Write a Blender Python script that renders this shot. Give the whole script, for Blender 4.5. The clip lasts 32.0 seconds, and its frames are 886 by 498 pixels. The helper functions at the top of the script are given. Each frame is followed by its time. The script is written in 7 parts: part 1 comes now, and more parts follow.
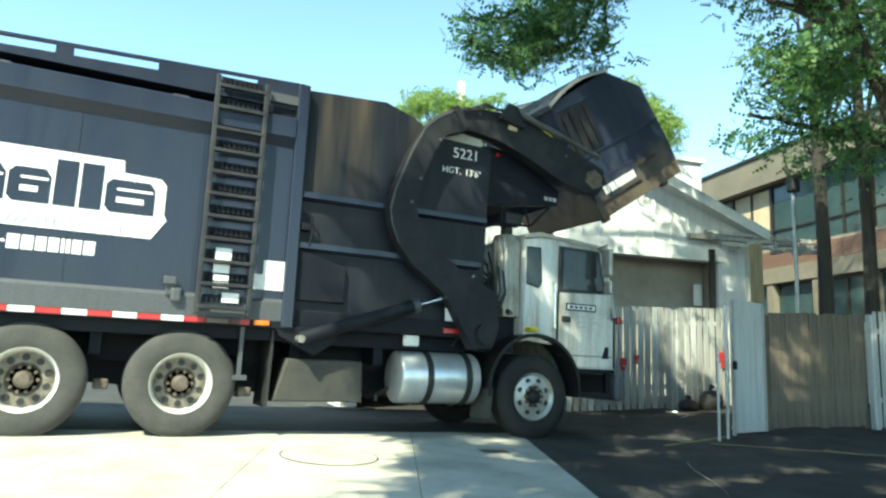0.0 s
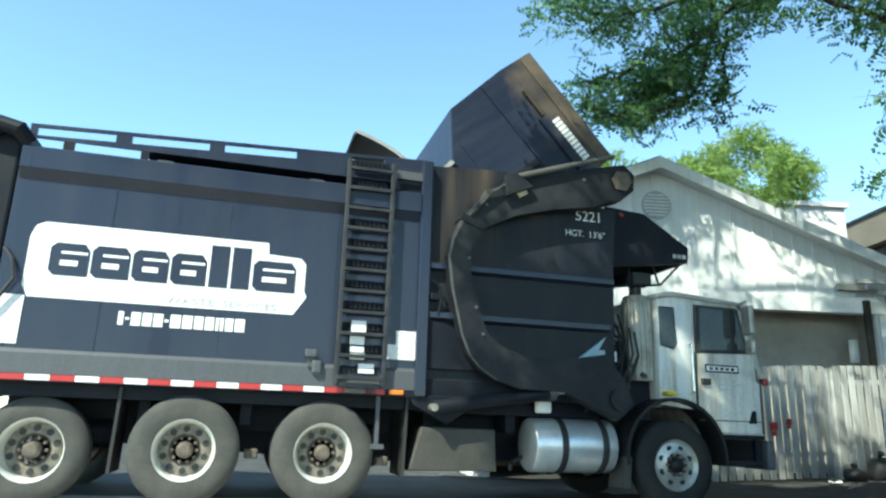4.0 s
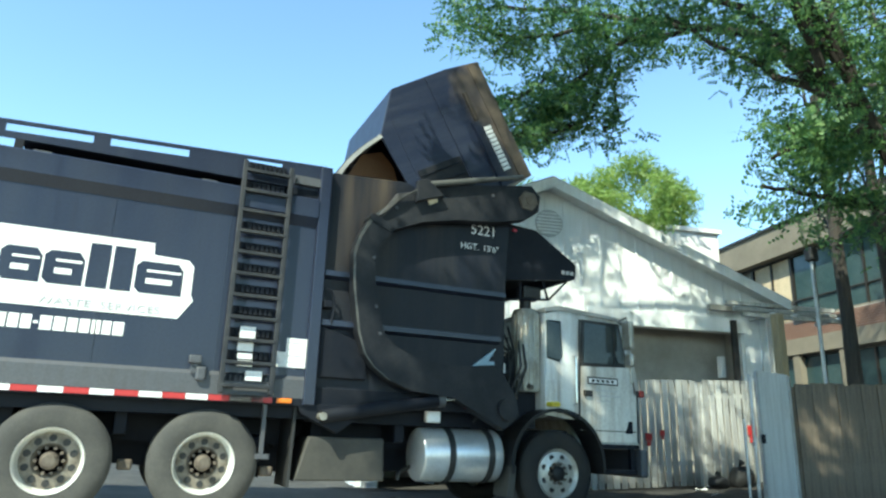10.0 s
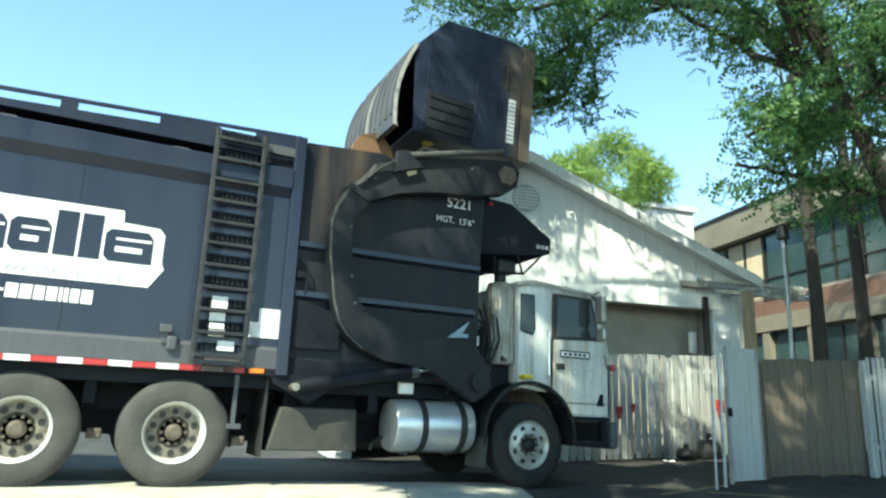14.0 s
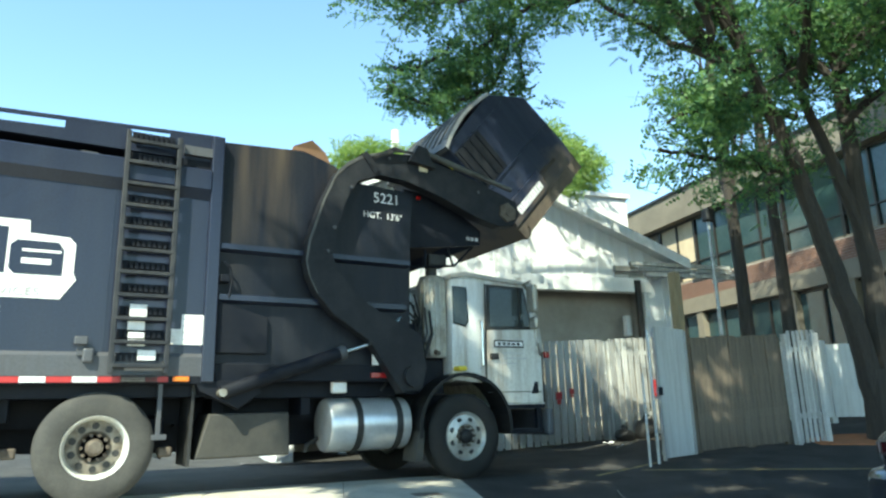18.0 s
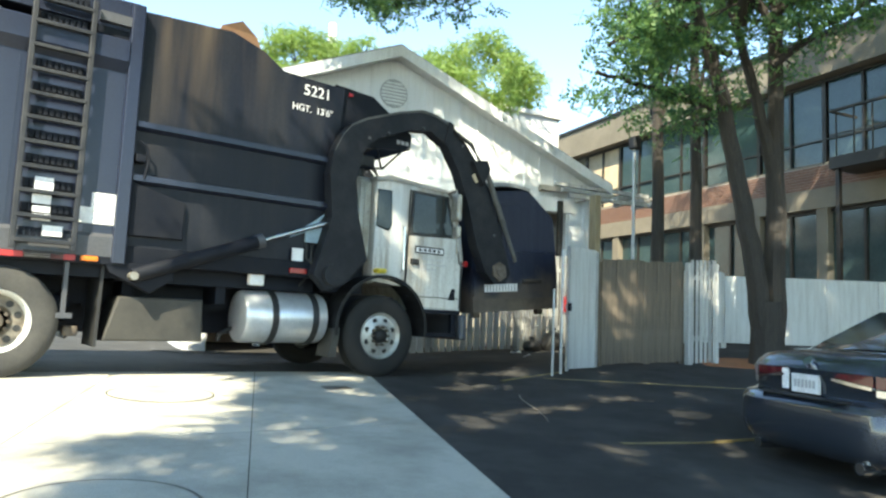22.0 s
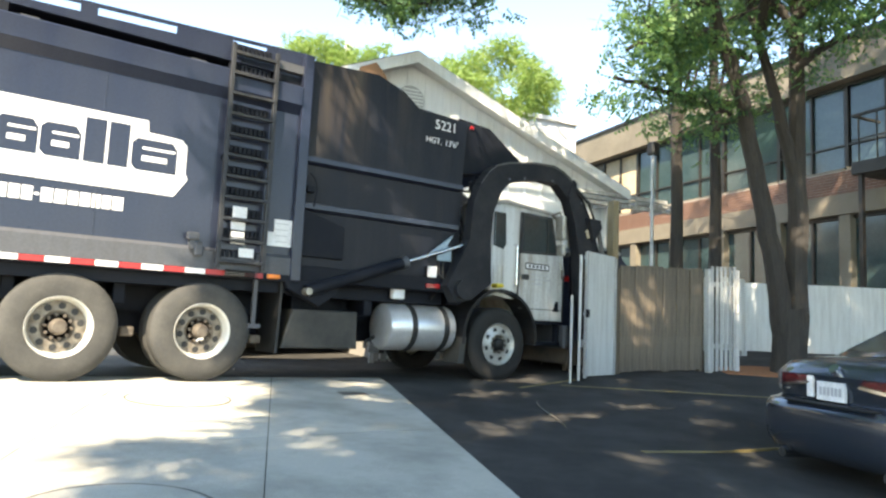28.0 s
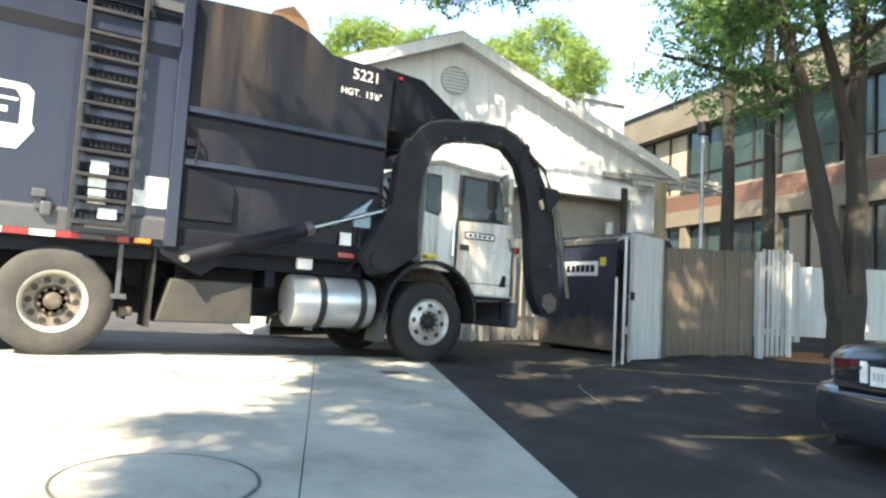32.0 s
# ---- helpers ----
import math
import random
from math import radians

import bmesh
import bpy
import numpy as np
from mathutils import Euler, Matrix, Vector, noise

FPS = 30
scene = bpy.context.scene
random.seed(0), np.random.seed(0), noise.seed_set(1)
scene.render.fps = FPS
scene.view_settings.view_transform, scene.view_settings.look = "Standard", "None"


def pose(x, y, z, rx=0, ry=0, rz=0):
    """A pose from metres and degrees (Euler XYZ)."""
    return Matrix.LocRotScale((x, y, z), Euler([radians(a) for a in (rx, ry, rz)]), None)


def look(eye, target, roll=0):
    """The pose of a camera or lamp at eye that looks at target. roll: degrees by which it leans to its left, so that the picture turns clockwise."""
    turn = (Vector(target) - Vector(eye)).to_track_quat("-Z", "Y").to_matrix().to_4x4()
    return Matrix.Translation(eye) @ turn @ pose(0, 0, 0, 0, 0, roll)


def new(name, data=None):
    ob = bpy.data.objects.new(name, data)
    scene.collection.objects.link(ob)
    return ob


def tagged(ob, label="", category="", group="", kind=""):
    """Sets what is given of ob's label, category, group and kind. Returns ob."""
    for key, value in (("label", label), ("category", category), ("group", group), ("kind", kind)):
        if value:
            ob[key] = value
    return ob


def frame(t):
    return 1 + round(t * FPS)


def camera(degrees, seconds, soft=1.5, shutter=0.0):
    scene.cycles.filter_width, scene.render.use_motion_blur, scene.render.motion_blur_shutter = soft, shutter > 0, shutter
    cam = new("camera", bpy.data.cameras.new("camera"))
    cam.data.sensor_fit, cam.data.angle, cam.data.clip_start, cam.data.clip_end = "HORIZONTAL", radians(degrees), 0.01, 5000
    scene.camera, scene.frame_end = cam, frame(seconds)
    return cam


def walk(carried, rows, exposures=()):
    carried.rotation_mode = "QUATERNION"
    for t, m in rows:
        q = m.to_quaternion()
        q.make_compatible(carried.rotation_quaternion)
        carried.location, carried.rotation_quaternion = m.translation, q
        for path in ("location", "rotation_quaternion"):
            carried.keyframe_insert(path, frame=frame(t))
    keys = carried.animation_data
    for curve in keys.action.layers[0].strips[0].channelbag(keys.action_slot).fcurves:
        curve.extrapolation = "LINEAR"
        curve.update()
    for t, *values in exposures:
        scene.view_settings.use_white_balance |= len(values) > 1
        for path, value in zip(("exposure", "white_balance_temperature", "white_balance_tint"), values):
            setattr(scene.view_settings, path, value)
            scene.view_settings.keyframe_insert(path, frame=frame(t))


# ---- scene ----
cam = camera(65.9, 32.0, soft=2.4)
PATH = [
    (0, (-5.02, -7.356, 0.849), (-4.147, -5.587, 1.175), 2.4),
    (0.5, (-5.037, -7.421, 0.868), (-4.182, -5.643, 1.197), 2.7),
    (1, (-5.049, -7.454, 0.855), (-4.245, -5.689, 1.343), 0.0),
    (1.5, (-5.045, -7.444, 0.84), (-4.287, -5.679, 1.396), 0.5),
    (2, (-5.078, -7.46, 0.865), (-4.382, -5.665, 1.403), 1.9),
    (2.5, (-5.053, -7.478, 0.846), (-4.369, -5.675, 1.376), 1.3),
    (3, (-5.086, -7.467, 0.84), (-4.496, -5.629, 1.365), 1.0),
    (3.5, (-5.108, -7.427, 0.863), (-4.591, -5.559, 1.353), 2.1),
    (5.5, (-5.079, -7.463, 0.816), (-4.442, -5.639, 1.335), -1.3),
    (6, (-5.061, -7.478, 0.806), (-4.323, -5.687, 1.306), -0.0),
    (6.5, (-5.069, -7.475, 0.818), (-4.292, -5.716, 1.368), 1.7),
    (7, (-5.067, -7.486, 0.831), (-4.331, -5.709, 1.38), 1.0),
    (7.5, (-5.067, -7.469, 0.823), (-4.32, -5.694, 1.363), 1.2),
    (8, (-5.075, -7.476, 0.83), (-4.332, -5.698, 1.364), 0.9),
    (8.5, (-5.068, -7.489, 0.802), (-4.29, -5.728, 1.341), 0.5),
    (9, (-5.056, -7.475, 0.802), (-4.229, -5.731, 1.326), 1.2),
    (9.5, (-5.048, -7.477, 0.788), (-4.233, -5.728, 1.314), 1.4),
    (10, (-5.09, -7.464, 0.823), (-4.291, -5.711, 1.362), 1.8),
    (10.5, (-5.073, -7.466, 0.809), (-4.319, -5.701, 1.371), 2.4),
    (11, (-5.074, -7.424, 0.789), (-4.262, -5.673, 1.314), 1.6),
    (11.5, (-5.064, -7.426, 0.794), (-4.21, -5.686, 1.283), 2.3),
    (12, (-5.044, -7.437, 0.803), (-4.203, -5.698, 1.32), 2.9),
    (12.5, (-5.053, -7.516, 0.785), (-4.218, -5.765, 1.273), 1.6),
    (13, (-5.027, -7.488, 0.804), (-4.199, -5.737, 1.301), 2.3),
    (13.5, (-5.043, -7.503, 0.823), (-4.212, -5.752, 1.317), 2.6),
    (14, (-5.041, -7.462, 0.801), (-4.176, -5.721, 1.271), 2.1),
    (14.5, (-5.046, -7.435, 0.798), (-4.125, -5.714, 1.234), 2.5),
    (15, (-5.03, -7.44, 0.81), (-4.051, -5.748, 1.235), 1.4),
    (15.5, (-5.024, -7.433, 0.808), (-4.059, -5.735, 1.239), 0.9),
    (17.5, (-4.84, -7.641, 0.72), (-3.914, -5.942, 1.225), -2.9),
    (18, (-4.832, -7.544, 0.791), (-3.828, -5.876, 1.25), -1.6),
    (18.5, (-4.828, -7.557, 0.758), (-3.738, -5.923, 1.136), -0.5),
    (19, (-4.822, -7.532, 0.771), (-3.643, -5.951, 1.103), -0.1),
    (19.5, (-4.806, -7.545, 0.758), (-3.585, -5.983, 1.022), 0.7),
    (20, (-4.82, -7.536, 0.755), (-3.648, -5.93, 0.978), 0.7),
    (20.5, (-4.822, -7.529, 0.758), (-3.693, -5.888, 0.929), 1.8),
    (21, (-4.81, -7.505, 0.758), (-3.669, -5.874, 0.951), 2.2),
    (21.5, (-4.799, -7.522, 0.747), (-3.603, -5.935, 0.973), 2.2),
    (22, (-4.816, -7.548, 0.747), (-3.61, -5.965, 0.944), 2.4),
    (22.5, (-4.781, -7.536, 0.732), (-3.532, -5.991, 0.961), 0.4),
    (23, (-4.773, -7.51, 0.747), (-3.546, -5.944, 0.959), 1.8),
    (23.5, (-4.812, -7.543, 0.744), (-3.598, -5.966, 0.938), 1.5),
    (24, (-4.939, -7.601, 0.762), (-3.705, -6.038, 0.949), 1.2),
    (24.5, (-4.788, -7.51, 0.75), (-3.566, -5.939, 0.952), 2.9),
    (25, (-4.728, -7.483, 0.728), (-3.512, -5.907, 0.92), 2.4),
    (25.5, (-4.818, -7.546, 0.762), (-3.589, -5.979, 0.943), 1.6),
    (27.5, (-4.728, -7.48, 0.707), (-3.543, -5.879, 0.893), 3.9),
    (28, (-4.8, -7.51, 0.735), (-3.633, -5.899, 0.95), 2.6),
    (28.5, (-4.69, -7.474, 0.709), (-3.527, -5.863, 0.937), 2.6),
    (29, (-4.724, -7.483, 0.71), (-3.558, -5.871, 0.916), 3.8),
    (29.5, (-4.722, -7.472, 0.703), (-3.55, -5.863, 0.887), 3.8),
    (30, (-4.726, -7.469, 0.702), (-3.544, -5.866, 0.884), 2.5),
    (30.5, (-4.72, -7.466, 0.706), (-3.543, -5.858, 0.871), 2.9),
    (31, (-4.723, -7.475, 0.712), (-3.566, -5.852, 0.882), 1.5),
    (31.5, (-4.729, -7.455, 0.702), (-3.633, -5.791, 0.868), 2.4),
    (32, (-4.746, -7.525, 0.716), (-3.686, -5.837, 0.874), 3.2),
]
walk(cam, [(t, look(eye, target, roll)) for t, eye, target, roll in PATH],
     exposures=[(0, 1.68, 7100, -12), (1, 1.68, 7000, -13), (2, 1.40, 6450, -9), (8, 1.40, 6450, -8), (13, 1.55, 6850, -11), (18, 1.62, 6800, -9), (20, 1.88, 7500, 0), (22.5, 1.97, 7450, 1), (25, 2.13, 7900, 5), (32, 2.24, 8150, 10)])

# ---- world, sun, exposure ----
SUN_EL, SUN_AZ = 46.0, 231.0   # degrees above the horizon; compass-like turn from +y towards +x
world = bpy.data.worlds.new("sky")
scene.world = world
world.use_nodes = True
wn = world.node_tree.nodes
sky = wn.new("ShaderNodeTexSky")
sky.sky_type = "NISHITA"
sky.sun_disc = False
sky.sun_elevation = radians(SUN_EL)
sky.sun_rotation = radians(SUN_AZ)
sky.air_density, sky.dust_density, sky.ozone_density = 1.0, 0.0, 3.5
wn["Background"].inputs["Strength"].default_value = 0.15
world.node_tree.links.new(sky.outputs[0], wn["Background"].inputs["Color"])
sun = new("sun", bpy.data.lights.new("sun", "SUN"))
sun.data.energy, sun.data.angle, sun.data.color = 3.9, radians(0.55), (1.0, 0.95, 0.86)
_a, _e = radians(SUN_AZ), radians(SUN_EL)
sun.matrix_world = look((40 * math.sin(_a) * math.cos(_e), 40 * math.cos(_a) * math.cos(_e), 40 * math.sin(_e)), (0, 0, 0))


# ---- materials ----
def mat(name, col, rough=0.6, metal=0.0, col2=None, scale=3.0, amount=0.5, fine=60.0, bump=0.15, streak=False, spec=0.5, coat=0.0, rand=0.0, trans=0.0):
    m = bpy.data.materials.new(name)
    m.use_nodes = True
    n, l = m.node_tree.nodes, m.node_tree.links
    b = n["Principled BSDF"]
    b.inputs["Roughness"].default_value = rough
    b.inputs["Metallic"].default_value = metal
    b.inputs["Specular IOR Level"].default_value = spec
    b.inputs["Coat Weight"].default_value = coat
    b.inputs["Transmission Weight"].default_value = trans
    tc = n.new("ShaderNodeTexCoord")
    mp = n.new("ShaderNodeMapping")
    l.new(tc.outputs["Object"], mp.inputs[0])
    if streak:
        mp.inputs["Scale"].default_value = (6.0, 6.0, 0.55)
    big = n.new("ShaderNodeTexNoise")
    big.inputs["Scale"].default_value, big.inputs["Detail"].default_value, big.inputs["Roughness"].default_value = scale, 8, 0.65
    l.new(mp.outputs[0], big.inputs["Vector"])
    small = n.new("ShaderNodeTexNoise")
    small.inputs["Scale"].default_value, small.inputs["Detail"].default_value = fine, 4
    l.new(tc.outputs["Object"], small.inputs["Vector"])
    ramp = n.new("ShaderNodeMapRange")
    ramp.inputs["From Min"].default_value, ramp.inputs["From Max"].default_value = 0.42, 0.68
    ramp.inputs["To Max"].default_value = amount
    l.new(big.outputs[0], ramp.inputs[0])
    mx = n.new("ShaderNodeMix")
    mx.data_type = "RGBA"
    c2 = col2 or tuple(c * 0.6 for c in col)
    mx.inputs[6].default_value, mx.inputs[7].default_value = (*col, 1), (*c2, 1)
    l.new(ramp.outputs[0], mx.inputs[0])
    mul = n.new("ShaderNodeMix")
    mul.data_type, mul.blend_type = "RGBA", "MULTIPLY"
    mul.inputs[0].default_value = 0.5
    gr = n.new("ShaderNodeMapRange")
    gr.inputs["From Min"].default_value, gr.inputs["From Max"].default_value = 0.3, 0.7
    gr.inputs["To Min"].default_value = 0.55
    l.new(small.outputs[0], gr.inputs[0])
    cmb = n.new("ShaderNodeCombineColor")
    for i in range(3):
        l.new(gr.outputs[0], cmb.inputs[i])
    l.new(mx.outputs[2], mul.inputs[6])
    l.new(cmb.outputs[0], mul.inputs[7])
    out = mul.outputs[2]
    if rand:
        oi = n.new("ShaderNodeObjectInfo")
        hv = n.new("ShaderNodeHueSaturation")
        rr = n.new("ShaderNodeMapRange")
        rr.inputs["To Min"].default_value, rr.inputs["To Max"].default_value = 1 - rand, 1 + rand
        l.new(oi.outputs["Random"], rr.inputs[0])
        l.new(rr.outputs[0], hv.inputs["Value"])
        l.new(out, hv.inputs["Color"])
        out = hv.outputs[0]
    l.new(out, b.inputs["Base Color"])
    rm = n.new("ShaderNodeMapRange")
    rm.inputs["To Min"].default_value, rm.inputs["To Max"].default_value = max(0.02, rough - 0.12), min(1, rough + 0.15)
    l.new(big.outputs[0], rm.inputs[0])
    l.new(rm.outputs[0], b.inputs["Roughness"])
    if bump:
        bp = n.new("ShaderNodeBump")
        bp.inputs["Strength"].default_value, bp.inputs["Distance"].default_value = bump, 0.01
        l.new(small.outputs[0], bp.inputs["Height"])
        l.new(bp.outputs[0], b.inputs["Normal"])
    return m


def leaf_mat(name, col, col2):
    m = bpy.data.materials.new(name)
    m.use_nodes = True
    n, l = m.node_tree.nodes, m.node_tree.links
    b = n["Principled BSDF"]
    b.inputs["Roughness"].default_value = 0.55
    g = n.new("ShaderNodeNewGeometry")
    mx = n.new("ShaderNodeMix")
    mx.data_type = "RGBA"
    mx.inputs[6].default_value, mx.inputs[7].default_value = (*col, 1), (*col2, 1)
    l.new(g.outputs["Random Per Island"], mx.inputs[0])
    l.new(mx.outputs[2], b.inputs["Base Color"])
    tr = n.new("ShaderNodeBsdfTranslucent")
    l.new(mx.outputs[2], tr.inputs["Color"])
    sh = n.new("ShaderNodeMixShader")
    sh.inputs[0].default_value = 0.5
    l.new(b.outputs[0], sh.inputs[1])
    l.new(tr.outputs[0], sh.inputs[2])
    l.new(sh.outputs[0], n["Material Output"].inputs["Surface"])
    return m


FENDP = mat("scuffed_black_fender_plastic", (0.013, 0.013, 0.014), 0.45, 0, (0.026, 0.025, 0.024), 5, 0.6, 60, 0.05, spec=0.22)
CABR = mat("grimy_cab_roof_paint", (0.42, 0.40, 0.36), 0.5, 0, (0.22, 0.20, 0.17), 3, 0.7, 50, 0.05)
NAVY = mat("navy_truck_paint", (0.017, 0.022, 0.042), 0.30, 0, (0.030, 0.036, 0.054), 0.35, 0.5, 40, 0.02, streak=True, spec=0.34, coat=0.14)
LADM = mat("worn_grey_ladder_steel", (0.020, 0.022, 0.027), 0.5, 0, (0.060, 0.060, 0.061), 5, 0.6, 60, 0.08, spec=0.35)
NAVY_D = mat("worn_black_steel", (0.007, 0.009, 0.015), 0.55, 0, (0.019, 0.020, 0.024), 2.0, 0.7, 50, 0.08, spec=0.16)
RUSTP = mat("rust_streaked_hopper_paint", (0.009, 0.011, 0.018), 0.42, 0, (0.024, 0.025, 0.029), 0.8, 0.7, 40, 0.05, streak=True, spec=0.22)
RUST = mat("brown_rust", (0.17, 0.10, 0.05), 0.75, 0, (0.05, 0.045, 0.045), 6, 0.9, 60, 0.1, streak=True)
SILL = mat("grey_sill_paint", (0.07, 0.074, 0.085), 0.5, 0, (0.06, 0.06, 0.065), 2, 0.6, 50, 0.05, streak=True)
WHITE_V = mat("white_vinyl", (0.82, 0.82, 0.82), 0.45, 0, (0.55, 0.54, 0.52), 4, 0.5, 50, 0.02)
GREYTXT = mat("pale_grey_letter_vinyl", (0.45, 0.45, 0.46), 0.5)
CABW = mat("weathered_white_cab_paint", (0.60, 0.60, 0.57), 0.34, 0, (0.26, 0.205, 0.15), 0.9, 0.8, 50, 0.03, streak=True, coat=0.2)
RUBBER = mat("tyre_rubber", (0.045, 0.044, 0.042), 0.85, 0, (0.10, 0.095, 0.085), 3, 0.6, 70, 0.2)
RUBF = mat("black_steer_tyre_rubber", (0.018, 0.018, 0.018), 0.8, 0, (0.036, 0.034, 0.031), 3, 0.6, 70, 0.2, spec=0.3)
ALU = mat("polished_aluminium_rim", (0.84, 0.84, 0.80), 0.30, 0.25, (0.6, 0.57, 0.5), 6, 0.4, 80, 0.03)
# front rims: dirt in the noise, base colour lowered for the shade there
RIMF = mat("dusty_shaded_aluminium_rim", (0.52, 0.51, 0.47), 0.35, 0.4, (0.28, 0.25, 0.21), 7, 0.7, 80, 0.05)
RIMD = mat("dirty_rim_disc", (0.27, 0.235, 0.19), 0.6, 0.3, (0.09, 0.07, 0.055), 9, 0.8, 90, 0.1)
HUBM = mat("rusty_hub", (0.15, 0.125, 0.10), 0.7, 0.3, (0.07, 0.05, 0.04), 12, 0.7, 90, 0.2)
TANKM = mat("brushed_aluminium_tank", (0.72, 0.73, 0.74), 0.32, 0.6, (0.4, 0.4, 0.39), 2.5, 0.5, 90, 0.05)
STACKM = mat("dull_ribbed_steel", (0.42, 0.40, 0.35), 0.45, 0.7, (0.18, 0.14, 0.10), 4, 0.7, 60, 0.1)
REDT = mat("red_reflective_tape", (0.42, 0.03, 0.03), 0.4, 0, (0.28, 0.022, 0.022), 8, 0.4, 90, 0.02)
ORANGE = mat("amber_lens", (0.75, 0.20, 0.02), 0.25)
REDL = mat("red_lens", (0.32, 0.012, 0.014), 0.2)
STEELB = mat("bright_cylinder_rod", (0.6, 0.62, 0.64), 0.18, 0.95, None, 5, 0.2, 90, 0.02)
GREYBOX = mat("dirty_grey_toolbox", (0.052, 0.048, 0.041), 0.65, 0, (0.022, 0.023, 0.022), 3, 0.7, 60, 0.08)
GLASS = mat("dark_window_glass", (0.03, 0.04, 0.042), 0.05, 0, None, 2, 0.2, 30, 0.0, spec=0.35)
BINM = mat("black_dumpster_steel", (0.016, 0.022, 0.044), 0.38, 0, (0.032, 0.039, 0.061), 1.5, 0.7, 40, 0.06, streak=True, spec=0.3)
BINR = mat("rusted_dumpster_floor", (0.125, 0.095, 0.07), 0.7, 0.1, (0.06, 0.05, 0.045), 2.5, 0.8, 60, 0.15)
ARMM = mat("dusty_charcoal_arm_steel", (0.012, 0.013, 0.017), 0.48, 0, (0.036, 0.037, 0.040), 2.2, 0.7, 45, 0.08, spec=0.2)
# worn grey of the tilt cylinder; also stands for the arm's sunlit edge
WORN_LIT = mat("worn_grey_and_lit_edge", (0.11, 0.108, 0.10), 0.5, 0.3, (0.045, 0.044, 0.045), 6, 0.9, 60, 0.05)
BININ = mat("dark_inner_steel", (0.03, 0.027, 0.025), 0.8, 0, (0.07, 0.05, 0.035), 3, 0.7, 50, 0.1)
# pale colour that stands for sunlight along the lids' edges
LIDE = mat("pale_sunlit_lid_edge", (0.34, 0.34, 0.33), 0.6, 0, (0.20, 0.20, 0.19), 5, 0.7, 60, 0.05)
LIDM = mat("grey_plastic_lid", (0.06, 0.061, 0.064), 0.55, 0, (0.12, 0.12, 0.12), 2, 0.6, 50, 0.05)
CARD = mat("brown_cardboard", (0.34, 0.19, 0.11), 0.8, 0, (0.30, 0.17, 0.09), 4, 0.5, 70, 0.1)
YELLOW = mat("yellow_reflector", (0.75, 0.58, 0.05), 0.4)
BLUEP = mat("pale_blue_plate", (0.30, 0.42, 0.50), 0.4)
ASPHALT = mat("worn_asphalt", (0.044, 0.042, 0.040), 0.92, 0, (0.088, 0.082, 0.075), 1.3, 0.95, 140, 0.6, spec=0.2)
CONC = mat("pale_concrete", (0.50, 0.475, 0.405), 0.85, 0, (0.30, 0.285, 0.24), 1.6, 0.8, 120, 0.25, rand=0.06)
IRON = mat("cast_iron", (0.15, 0.145, 0.13), 0.6, 0.5, (0.26, 0.24, 0.2), 6, 0.7, 90, 0.3)
YPAINT = mat("worn_yellow_line", (0.27, 0.20, 0.075), 0.8, 0, (0.09, 0.075, 0.05), 5, 0.9, 90, 0.2)
SIDING = mat("white_painted_siding", (0.74, 0.75, 0.75), 0.6, 0, (0.55, 0.55, 0.53), 1.5, 0.5, 60, 0.08, streak=True)
ROOFM = mat("grey_roof_shingle", (0.20, 0.195, 0.185), 0.9, 0, (0.12, 0.115, 0.11), 4, 0.7, 60, 0.4)
GARIN = mat("brownish_garage_wall", (0.40, 0.37, 0.33), 0.85, 0, (0.2, 0.185, 0.16), 1.2, 0.6, 60, 0.1)
GATEW = mat("white_gate_sheet", (0.60, 0.61, 0.59), 0.55, 0, (0.40, 0.39, 0.36), 2, 0.6, 60, 0.1, streak=True)
BROWNF = mat("weathered_brown_board", (0.175, 0.137, 0.100), 0.8, 0, (0.072, 0.057, 0.044), 1.2, 0.95, 50, 0.2, streak=True, rand=0.05)
SLATW = mat("weathered_white_slat", (0.50, 0.50, 0.48), 0.65, 0, (0.22, 0.21, 0.19), 2, 0.7, 50, 0.2, streak=True, rand=0.28)
GALV = mat("galvanised_steel", (0.45, 0.46, 0.46), 0.45, 0.7, (0.3, 0.3, 0.3), 8, 0.5, 80, 0.1)
BEIGE = mat("beige_concrete_panel", (0.22, 0.19, 0.145), 0.85, 0, (0.14, 0.122, 0.095), 1, 0.6, 50, 0.15)
BRICK = mat("red_brown_brick", (0.23, 0.125, 0.09), 0.85, 0, (0.15, 0.085, 0.065), 9, 0.7, 60, 0.2, rand=0.2)
MORTAR = mat("mortar", (0.40, 0.36, 0.31), 0.9)
FRAMED = mat("dark_bronze_frame", (0.04, 0.036, 0.032), 0.45, 0.4)
OFFGLASS = mat("green_tinted_glass", (0.030, 0.060, 0.063), 0.06, 0, (0.065, 0.10, 0.102), 0.5, 0.8, 20, 0, spec=0.7)
CURTAIN = mat("cream_window_blind", (0.62, 0.50, 0.34), 0.7)
BARK = mat("grey_brown_bark", (0.045, 0.038, 0.032), 0.95, 0, (0.028, 0.024, 0.021), 5, 0.9, 40, 0.9, streak=True)
LEAF = leaf_mat("locust_leaf", (0.043, 0.128, 0.062), (0.165, 0.285, 0.085))


